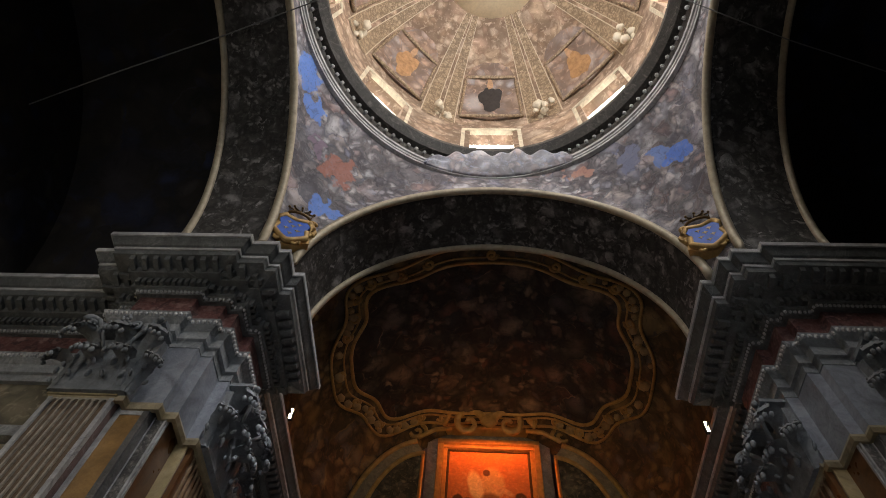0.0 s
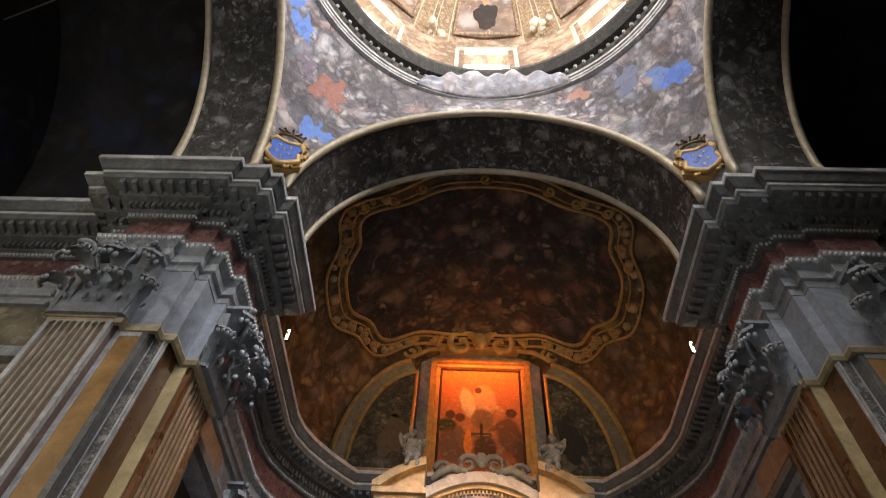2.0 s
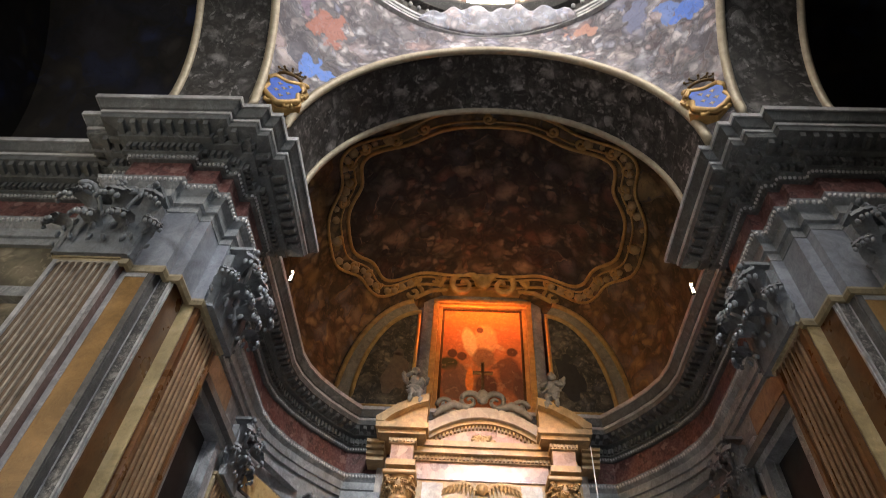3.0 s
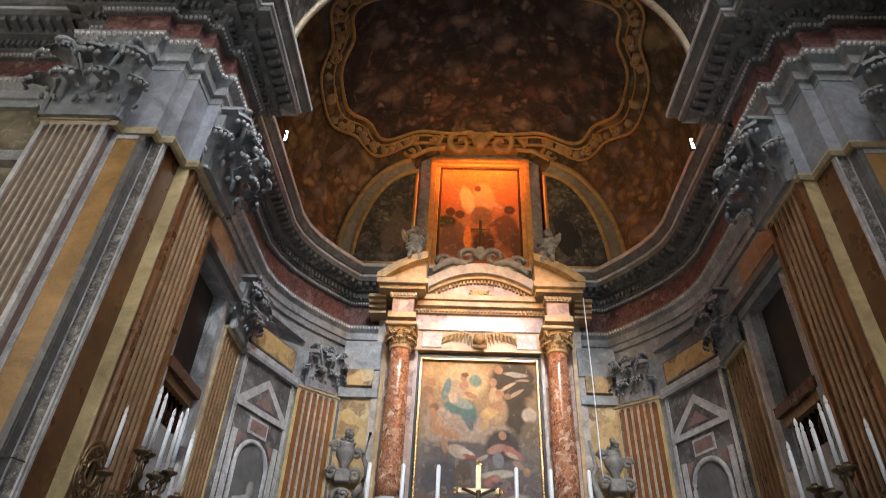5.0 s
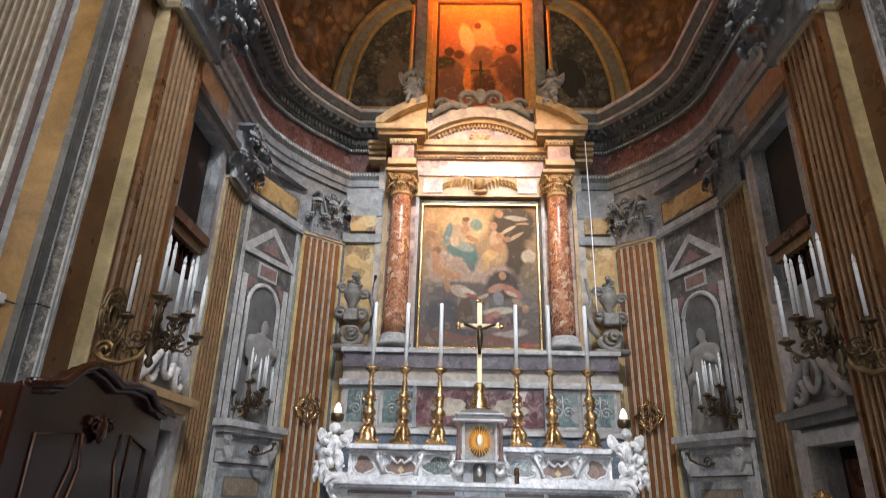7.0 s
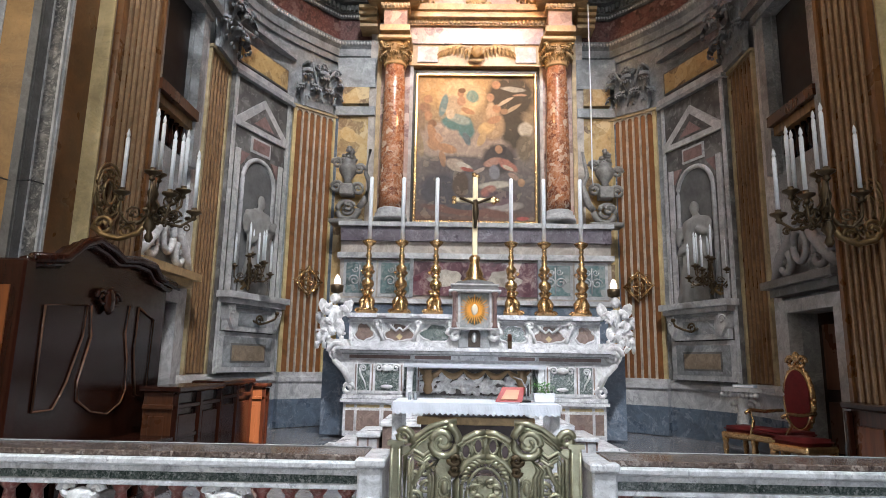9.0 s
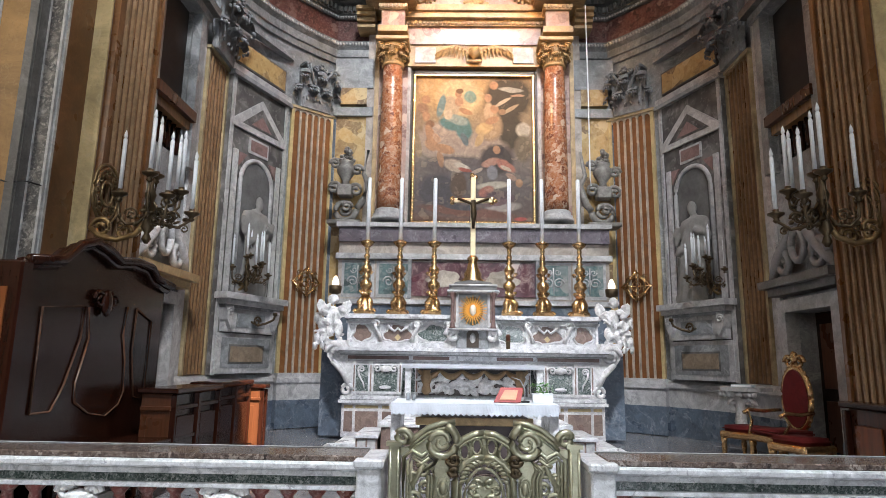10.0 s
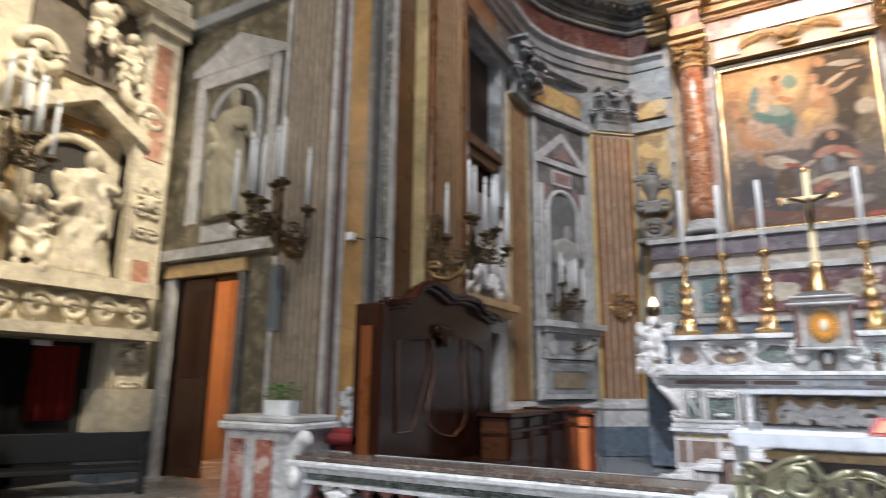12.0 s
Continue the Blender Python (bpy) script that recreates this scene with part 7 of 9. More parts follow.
for i in range(n):
    for a, b in ((bk, top), (top, bot), (bot, hem)):
        cloth.faces.new((a[i], a[i + 1], b[i + 1], b[i]))
tagged(link("tablecloth", cloth, LINEN, None, "white altar cloth with a scalloped hem"), category="tablecloth").matrix_world = pose(-0.085, 6.75, SANCT)
stand = thing("book_stand", "red covered book stand on the altar table", "book stand", (0.28, 6.75, SANCT + 0.752), 0)
part("rest", prism([(-0.16, 0), (0.12, 0), (0.16, 0.17), (-0.08, 0.17)], (0, -0.1, 0), (1, 0, 0), (0, 0.5, 0.87), (0, 0.03, -0.01)), plain("red_cover", (0.25, 0.015, 0.012), 0.6, 0, 0.15, 20), stand)
part("book", prism([(-0.1, 0.03), (0.07, 0.03), (0.1, 0.14), (-0.04, 0.14)], (0, -0.115, 0.0), (1, 0, 0), (0, 0.5, 0.87), (0, 0.02, -0.01)), plain("brown_book", (0.45, 0.2, 0.1), 0.6), stand, "open book with a brown cover")
part("prop", box((-0.06, 0.0, 0), (0.06, 0.06, 0.1)), CHESTNUT, stand)
mic = thing("microphone", "thin black gooseneck microphone on the altar table", "microphone", (0.45, 6.7, SANCT + 0.75))
part("foot", lathe([(0.05, 0), (0.05, 0.015), (0.01, 0.02)], (0, 0, 0), 14), BLACK, mic, "", True)
part("neck", tube([(0, 0, 0.02), (0.0, 0, 0.14), (-0.05, -0.01, 0.23), (-0.14, -0.02, 0.26)], 0.006, 6), PALE, mic, "pale thin neck", True)


def plant(at, w, label, potlabel):
    t = thing("potted_plant", label, "plant", at, 0, "potted plants")
    part("pot", prism([(-w, 0), (w, 0), (w * 1.1, w * 0.9), (-w * 1.1, w * 0.9)], (0, -w * 0.5, 0), (1, 0, 0), (0, 0, 1), (0, w, 0)), CANDLE, t, potlabel)
    rnd = random.Random(5)
    bm = bmesh.new()
    for k in range(160):
        a, r, h = rnd.uniform(0, 6.28), rnd.uniform(0.2, 1.5) * w, rnd.uniform(0.9, 1.9) * w
        c = Vector((r * math.cos(a), 0.6 * r * math.sin(a), h))
        d = Vector((math.cos(a), math.sin(a), rnd.uniform(-0.2, 0.9))).normalized() * w * 0.35
        sd = d.cross(Vector((0, 0, 1))).normalized() * w * 0.13
        v = [bm.verts.new(p) for p in (c, c + d * 0.5 + sd, c + d, c + d * 0.5 - sd)]
        bm.faces.new(v)
    part("leaves", bm, LEAF, t, "bright green leaves")
    return t


plant((0.64, 6.75, SANCT + 0.752), 0.1, "small green plant in a white oval pot", "white oval pot")
gl = bmesh.new()
for x in (-0.78, -0.72):
    add_lathe(gl, [(0.018, 0), (0.02, 0.07), (0.012, 0.08)], (x, 6.7, SANCT + 0.752), 10)
tagged(link("cruets", gl, plain("grey_glass", (0.3, 0.32, 0.33), 0.1, 0.2, 0.2, 20), None, "small glass cruets on the altar table", True), category="cruet")

# ---- balustrade and gate ----
GX0, GX1, BY = -0.68, 0.43, 3.7
RAILTOP = breccia("brown_rail_marble", (0.085, 0.06, 0.05), (0.3, 0.25, 0.22), (0.03, 0.022, 0.02), 22, 0.2, 0.4)


def baluster_profile(k):
    return [(0.06, 0), (0.06, 0.04), (0.035, 0.07), (0.065, 0.16), (0.07, 0.22), (0.035, 0.34), (0.03, 0.38), (0.055, 0.41), (0.055, 0.45)]


def balustrade(x0, x1, label):
    b = thing("balustrade", label, "balustrade", (0, 0, 0), 0, "altar rails", "structure")
    Y0, Y1 = BY, BY + 0.3
    slab("top_rail", (x0, Y0 - 0.015, 1.035), (x1, Y1 + 0.015, 1.068), RAILTOP, b, "brown breccia top", 0.006)
    slab("back_lip", (x0, Y1 + 0.0, 1.068), (x1, Y1 + 0.02, 1.074), GREY, b, "grey back lip", 0.003)
    slab("edge_moulding", (x0, Y0 - 0.05, 0.99), (x1, Y1 + 0.05, 1.035), WHITE, b, "white marble edge", 0.012)
    slab("edge_moulding", (x0, Y0 - 0.025, 0.955), (x1, Y1 + 0.025, 0.99), WHITE, b, "white marble edge", 0.006)
    slab("green_band", (x0, Y0 + 0.012, 0.905), (x1, Y1 - 0.012, 0.955), GREEN, b, "green breccia band", 0.002)
    slab("lower_edge", (x0, Y0 - 0.01, 0.875), (x1, Y1 + 0.01, 0.905), WHITE, b, "white marble edge", 0.006)
    slab("foot", (x0, Y0 - 0.03, 0.35), (x1, Y1 + 0.03, 0.43), WHITE, b, "white marble foot", 0.01)
    n = int((x1 - x0) / 0.17)
    me = None
    for i in range(n):
        x = x0 + 0.12 + (x1 - x0 - 0.24) * i / max(1, n - 1)
        if i % 5 == 2:
            bm = bmesh.new()
            add_box(bm, (x - 0.09, Y0 + 0.03, 0.43), (x + 0.09, Y1 - 0.03, 0.8), 0.02)
            for q in (-1, 1):
                add_tube(bm, spiral((x + q * 0.08, Y0 + 0.02, 0.84), (q, 0, 0), (0, 0, 1), 0.05, 0.01, 1.4, 14), 0.02, 6)
            add_ball(bm, (x, Y0 + 0.03, 0.8), 0.07, 1.2, 0.8, 0.8)
            part("carved_post", bm, CARVED, b, "white carved scroll post")
            continue
        if me is None:
            bm = lathe(baluster_profile(0), (0, 0, 0), 12)
            ob = part("baluster", bm, breccia("red_baluster", (0.2, 0.05, 0.04), (0.45, 0.3, 0.26), (0.1, 0.025, 0.02), 12, 0.3, 0.4), b, "red marble baluster", True)
            me = ob.data
        else:
            ob = new("baluster", me)
            ob.parent = b
            tagged(ob, label="red marble baluster")
        ob.matrix_local = pose(x, BY + 0.15, 0.43)
    return b


balustrade(-3.75, GX0 - 0.14, "low marble altar rail with red balusters and carved posts")
balustrade(GX1 + 0.14, 4.4, "low marble altar rail with red balusters and carved posts")
for x in (GX0 - 0.1, GX1 + 0.1):
    p = thing("rail_post", "white marble end post with a carved scroll", "post", (x, BY + 0.12, 0.35), 0, "rail end posts", "structure")
    part("shaft", box((-0.07, -0.2, 0), (0.07, 0.2, 0.66), 0.012), WHITE, p)
    part("cap", box((-0.085, -0.22, 0.66), (0.085, 0.22, 0.71), 0.012), WHITE, p)
    part("carving", tube(spiral((0, -0.21, 0.45), (1, 0, 0), (0, 0, 1), 0.05, 0.01, 1.5, 18), 0.016, 6), CARVED, p, "", True)
# tall pedestal at the outer end of the rail
ped = thing("rail_pedestal", "tall white marble pedestal with red inlaid panels ending the altar rail", "pedestal", (-4.1, 3.95, NAVE), 0)
part("body", box((-0.36, -0.25, 0), (0.36, 0.25, 0.93), 0.012), WHITE, ped)
part("cap", box((-0.41, -0.3, 0.93), (0.41, 0.3, 0.99), 0.015), WHITE, ped)
part("cap", box((-0.38, -0.27, 0.99), (0.38, 0.27, 1.04), 0.012), PALE, ped)
for x0, x1 in ((-0.3, -0.12), (0.0, 0.18)):
    part("inlay_panel", box((x0, -0.262, 0.1), (x1, -0.248, 0.86)), breccia("red_inlay", (0.32, 0.11, 0.08), (0.6, 0.5, 0.45), (0.12, 0.04, 0.04), 9, 0.3, 0.5), ped, "red breccia inlay")
part("scroll", tube(spiral((0.38, -0.2, 0.55), (0.6, -0.8, 0), (0, 0, 1), 0.16, 0.03, 1.6, 26), 0.05, 8), CARVED, ped, "carved white scroll", True)
bm = bmesh.new()
for k in range(14):
    add_ball(bm, (0.42 + 0.05 * math.sin(k), -0.2, 0.1 + 0.06 * k), 0.08, 1, 0.8, 0.9, (0, 0, 0), 2)
roughen(bm, 0.03, 10)
melt(part("carving", bm, CARVED, ped, "carved white relief", True), 0.02)
plant((-4.05, 3.9, NAVE + 1.04), 0.13, "bright green plant in a white box pot", "white box pot")
putto("stone_ornament", "small grey stone ornament on the altar rail", "statue", (-3.55, 4.15, 1.3), 0, 0.3, STUCCO, 31)
cush = thing("red_cushion", "dark red velvet cushion lying on the altar rail", "cushion", (-3.5, 4.12, 1.08))
bm = box((-0.2, -0.12, 0), (0.2, 0.12, 0.17))
bmesh.ops.bevel(bm, geom=bm.edges[:], offset=0.05, segments=3, affect="EDGES")
part("cover", bm, VELVET, cush, "", True)

gate = thing("altar_gate", "greenish brass altar gate of pierced scrollwork with two leaves", "gate", ((GX0 + GX1) / 2, BY + 0.1, 0.4))


def gate_leaf(s):
    """Half of the gate: moulded stile, swept head with volutes, a pierced middle arch and scrollwork between."""
    def line(name, pts, r, owner, seg=8, label=""):
        return part(name, tube([(s * x, y, z) for x, y, z in pts], r, seg), BRONZE, owner, label, True)

    def flat(name, pts, d0, d1, owner):
        return part(name, prism([(s * x, z) for x, z in pts], (0, -d0, 0), (1, 0, 0), (0, 0, 1), (0, d0 + d1, 0)), BRONZE, owner)

    leaf = part("leaf", box((min(s * 0.49, s * 0.56), -0.03, 0.0), (max(s * 0.49, s * 0.56), 0.03, 0.75), 0.01), BRONZE, gate, "moulded outer stile")
    for x in (0.502, 0.548):
        line("stile_bead", [(x, -0.032, 0.02), (x, -0.032, 0.72)], 0.009, leaf, 6)
    flat("stile_cap", [(0.48, 0.74), (0.575, 0.74), (0.575, 0.765), (0.48, 0.765)], 0.04, 0.04, leaf)
    # swept head: broad plate under a double rail, ending in a large volute
    flat("head_plate", [(0.19, 0.85), (0.26, 0.845), (0.33, 0.82), (0.39, 0.775), (0.43, 0.74), (0.49, 0.73), (0.49, 0.68), (0.46, 0.69), (0.42, 0.722), (0.364, 0.69), (0.33, 0.722), (0.29, 0.70), (0.26, 0.71), (0.22, 0.76)], 0.012, 0.012, leaf)
    for k, r in ((0.0, 0.017), (-0.03, 0.011), (-0.055, 0.008)):
        line("head_rail", [(0.17, -0.012, 0.885 + k), (0.25, -0.014, 0.878 + k), (0.33, -0.014, 0.85 + k), (0.395, -0.014, 0.80 + k), (0.44, -0.012, 0.755 + k)], r, leaf)
    part("volute", tube(spiral((s * 0.253, -0.02, 0.765), (s * -0.3, 0, 1), (s * -1, 0, -0.3), 0.098, 0.012, 1.9, 40), [0.026 - 0.0004 * i for i in range(40)], 9), BRONZE, leaf, "large cast volute", True)
    part("end_curl", tube(spiral((s * 0.478, -0.005, 0.79), (s * -1, 0, -0.2), (0, 0, 1), 0.05, 0.01, 1.6, 24), [0.022 - 0.0004 * i for i in range(24)], 8), BRONZE, leaf, "curled end", True)
    line("neck", [(0.44, -0.005, 0.75), (0.43, -0.005, 0.79), (0.45, -0.005, 0.83)], [0.02, 0.017, 0.014], leaf)
    # moulded zigzag border of the side opening
    for g, r in ((0.0, 0.014), (0.022, 0.009), (0.042, 0.012)):
        line("opening_border", [(0.47 - g, -0.015, 0.03), (0.47 - g, -0.015, 0.675 - g), (0.42, -0.015, 0.715 - g), (0.364, -0.015, 0.68 - g), (0.325, -0.015, 0.712 - g), (0.268 + g * 0.6, -0.015, 0.672 - g * 0.5), (0.305 + g, -0.015, 0.607), (0.285 + g, -0.015, 0.562), (0.285 + g, -0.015, 0.03)], r, leaf, 7)
    flat("inner_post", [(0.2, 0.0), (0.285, 0.0), (0.285, 0.56), (0.3, 0.607), (0.262, 0.672), (0.22, 0.70), (0.18, 0.66), (0.2, 0.6)], 0.012, 0.012, leaf)
    for z in (0.5, 0.3, 0.12):
        bm = bmesh.new()
        add_ball(bm, (s * 0.238, -0.02, z), 0.03, 0.75, 0.6, 1.35)
        part("boss", bm, BRONZE, leaf, "cast oval boss", True)
        part("boss_ring", tube([(s * (0.238 + 0.034 * math.cos(k * math.pi / 8)), -0.016, z + 0.06 * math.sin(k * math.pi / 8)) for k in range(17)], 0.007, 6), BRONZE, leaf, "", True)
    for z, r in ((0.665, 0.036), (0.6, 0.026)):
        part("post_curl", tube(spiral((s * 0.18, -0.03, z), (s, 0, 0), (0, 0, -1), r, 0.006, 1.5, 20), 0.016, 7), DARKBRONZE, leaf, "dark curl on the post", True)
    # pierced middle arch: two rails with struts that leave oval openings
    arch = [(0.0, -0.01, 0.823), (0.06, -0.01, 0.815), (0.12, -0.01, 0.785), (0.17, -0.01, 0.745), (0.2, -0.01, 0.70)]
    line("arch_rail", arch, 0.021, leaf, 8, "upper arch rail")
    line("arch_rail", [(x * 0.95, -0.024, z - 0.022) for x, y, z in arch], 0.008, leaf, 6)
    low = [(0.0, -0.01, 0.685), (0.06, -0.01, 0.675), (0.11, -0.01, 0.645), (0.15, -0.01, 0.6), (0.17, -0.01, 0.54), (0.175, -0.01, 0.03)]
    line("arch_rail", low, 0.021, leaf, 8, "lower arch rail")
    line("arch_rail", [(x * 0.82, -0.022, z - 0.03) for x, y, z in low], 0.013, leaf, 7)
    line("arch_rail", [(x * 0.66, -0.02, z - 0.065) for x, y, z in low], 0.010, leaf, 7)
    for x, z0, z1 in ((0.004, 0.69, 0.81), (0.082, 0.665, 0.795), (0.15, 0.62, 0.75)):
        line("strut", [(x * 0.95, -0.005, z0), (x, -0.005, (z0 + z1) / 2), (x * 1.03, -0.005, z1)], [0.022, 0.013, 0.022], leaf)
    for x, z in ((0.043, 0.742), (0.115, 0.71)):
        part("oval_ring", tube([(s * (x + 0.027 * math.cos(k * math.pi / 8)), -0.01, z + 0.045 * math.sin(k * math.pi / 8)) for k in range(17)], 0.009, 6), BRONZE, leaf, "", True)
    for k in range(7):
        a = 0.15 + k * 0.2
        part("gadroon", tube([(s * 0.1 * math.sin(a), -0.02, 0.53 + 0.1 * math.cos(a)), (s * 0.13 * math.sin(a + 0.12), -0.034, 0.53 + 0.135 * math.cos(a + 0.12)), (s * 0.145 * math.sin(a + 0.3), -0.02, 0.53 + 0.15 * math.cos(a + 0.3))], [0.006, 0.012, 0.005], 6), BRONZE, leaf, "", True)
    # shell plate with small curls behind the arch
    flat("shell_plate", [(0.0, 0.57), (0.05, 0.565), (0.085, 0.53), (0.1, 0.47), (0.08, 0.42), (0.1, 0.36), (0.06, 0.3), (0.0, 0.28)], 0.004, 0.012, leaf)
    for cx, cz, r, q in ((0.03, 0.525, 0.026, 1), (0.065, 0.49, 0.03, -1), (0.04, 0.43, 0.034, 1), (0.075, 0.37, 0.03, -1), (0.03, 0.33, 0.025, 1), (0.36, 0.6, 0.045, 1), (0.42, 0.55, 0.04, -1), (0.345, 0.5, 0.04, -1), (0.405, 0.43, 0.05, 1), (0.34, 0.37, 0.04, 1), (0.41, 0.29, 0.045, -1), (0.35, 0.22, 0.045, 1), (0.41, 0.14, 0.04, 1), (0.12, 0.2, 0.04, -1), (0.06, 0.18, 0.035, 1), (0.12, 0.1, 0.03, 1)):
        part("scroll", tube(spiral((s * cx, -0.012, cz), (s * q, 0, 0), (0, 0, 1), r, 0.008, 1.4, 18, 0.7), [0.014 - 0.0004 * i for i in range(18)], 6), BRONZE, leaf, "", True)
    line("stem", [(0.34, -0.01, 0.68), (0.37, -0.012, 0.6), (0.42, -0.012, 0.52), (0.39, -0.012, 0.42), (0.34, -0.012, 0.34), (0.38, -0.012, 0.24), (0.42, -0.012, 0.12), (0.36, -0.01, 0.03)], [0.01, 0.016, 0.02, 0.016, 0.02, 0.016, 0.018, 0.01], leaf)
    flat("foot_rail", [(0.0, 0.0), (0.49, 0.0), (0.49, 0.05), (0.0, 0.05)], 0.02, 0.02, leaf)


gate.scale = (1, 1, 0.965)
gate_leaf(-1)
gate_leaf(1)


# ---- branched wall candelabra ----
CROWN = [(-0.24, 0.06, 0.26), (-0.02, -0.2, 0.4), (0.035, 0.22, 0.5), (0.13, -0.16, 0.24), (0.21, 0.2, 0.35), (0.24, 0.02, 0.33), (0.34, -0.04, 0.13)]


def candelabrum(label, at, turn, size, crown, flip=1, arm_len=0.5):
    """Bracket from the wall (local +y) out to a stem with candle arms round it; crown turns the arms."""
    c = thing("wall_candelabrum", label, "candelabrum", at, turn, "wall candelabra")
    c.scale = (size,) * 3
    bm = bmesh.new()
    add_tube(bm, [(0, arm_len, -0.02), (0, arm_len * 0.8, -0.1), (0, arm_len * 0.5, -0.13), (0, arm_len * 0.2, -0.08), (0, 0, 0.05)], [0.022, 0.028, 0.026, 0.024, 0.03], 8)
    add_tube(bm, spiral((0, arm_len * 0.8, -0.02), (0, 1, 0), (0, 0, 1), 0.09, 0.02, 1.5, 20), 0.017, 7)
    add_tube(bm, spiral((0, arm_len * 0.4, -0.06), (0, -1, 0), (0, 0, 1), 0.07, 0.02, 1.4, 18), 0.016, 7)
    part("bracket", bm, plain("dull_gilt_bronze", (0.28, 0.19, 0.09), 0.38, 0.85, 0.4, 14, 0.2), c, "scrolled gilt bracket", True)
    part("stem", lathe([(0.015, -0.16), (0.04, -0.12), (0.02, -0.07), (0.055, -0.02), (0.03, 0.06), (0.06, 0.13), (0.03, 0.2), (0.05, 0.27), (0.022, 0.34), (0.02, 0.42)], (0, 0, 0), 14), DARKBRONZE, c, "dark bronze stem", True)
    rnd = random.Random(int(size * 10) + 7)
    ca, sa_ = math.cos(radians(crown)), math.sin(radians(crown))
    for k, (d, e, h) in enumerate(CROWN):
        d *= flip
        x, y = d * ca - e * sa_, d * sa_ + e * ca
        low = 0.02 + 0.06 * (k % 3)
        arm = part("arm", tube([(0, 0, low + 0.12), (0.3 * x, 0.3 * y, low), (0.7 * x, 0.7 * y, low - 0.02), (0.97 * x, 0.97 * y, low + 0.05), (x, y, h - 0.05)], [0.012, 0.015, 0.013, 0.012, 0.011], 7), DARKBRONZE, c, "", True)
        side = Vector((x, y, 0)).normalized()
        for q in range(4):
            t = 0.25 + 0.2 * q
            b2 = bmesh.new()
            add_ball(b2, (t * x + rnd.uniform(-0.02, 0.02), t * y + rnd.uniform(-0.02, 0.02), low + rnd.uniform(-0.02, 0.06)), 0.022, 1, 0.6, 1.9, (rnd.uniform(0, 90), rnd.uniform(0, 90), rnd.uniform(0, 90)), 1)
            part("leaf", b2, DARKBRONZE, arm, "cast bronze leaf", True)
        part("curl", tube(spiral((0.55 * x, 0.55 * y, low + 0.07), side, (0, 0, 1), 0.06, 0.01, 1.5, 18), 0.009, 5), DARKBRONZE, arm, "", True)
        part("curl", tube(spiral((0.85 * x, 0.85 * y, low - 0.03), -side, (0, 0, 1), 0.04, 0.008, 1.4, 14), 0.008, 5), DARKBRONZE, arm, "", True)
        cup = part("cup", lathe([(0.012, -0.07), (0.03, -0.05), (0.018, -0.035), (0.03, -0.02), (0.066, 0.0), (0.068, 0.014), (0.025, 0.02), (0.025, 0.045)], (x, y, h), 14), DARKBRONZE, c, "", True)
        part("candle", lathe([(0.0175, 0.02), (0.0175, 0.49), (0.013, 0.5)], (x, y, h), 10), CANDLE, cup, "white candle", True)
        part("bulb_tip", lathe([(0.009, 0.5), (0.017, 0.525), (0.011, 0.555), (0.002, 0.58)], (x, y, h), 8), CANDLE, cup, "frosted flame-shaped tip", True)
    return c


candelabrum("branched bronze candelabrum with white candles on the pier's inner face", (-2.95, 5.16, 2.72), 90, 1.0, -63, 1, 0.5)
candelabrum("branched bronze candelabrum with white candles on the pier's inner face", (2.95, 5.37, 2.82), -90, 1.1, 59, -1, 0.44)
candelabrum("branched bronze candelabrum with white candles on the pier's front", (-4.5, 4.15, 2.94), 0, 1.15, 45, -1, 0.36)
candelabrum("branched bronze candelabrum with white candles in front of the niche", (-3.6, 9.72, 2.8), 65, 0.95, -46, 1, 0.34)
candelabrum("branched bronze candelabrum with white candles in front of the niche", (3.66, 9.6, 2.84), -65, 0.95, 42, -1, 0.34)
candelabrum("dark branched candelabrum on the side altar wall", (-7.0, 2.9, 3.7), 90, 1.2, 0, 1, 0.8)
for s in (-1, 1):
    g = thing("round_grille", "pierced gilt grille behind the candelabrum", "grille", (s * 3.41, 5.29 if s < 0 else 5.5, 3.03), 90 * -s, "grilles")
    bm = bmesh.new()
    for r in (0.09, 0.18, 0.22):
        add_tube(bm, [(r * math.cos(k * math.pi / 12), 0, r * 1.2 * math.sin(k * math.pi / 12)) for k in range(25)], 0.014, 6)
    for k in range(8):
        a = k * math.pi / 4
        add_tube(bm, spiral((0.15 * math.cos(a), 0, 0.18 * math.sin(a)), (math.cos(a), 0, math.sin(a)), (-math.sin(a), 0, math.cos(a)), 0.05, 0.01, 1.3, 14), 0.012, 5)
    part("scrollwork", bm, plain("dim_gilt", (0.2, 0.14, 0.07), 0.45, 0.7, 0.4, 14), g, "", True)


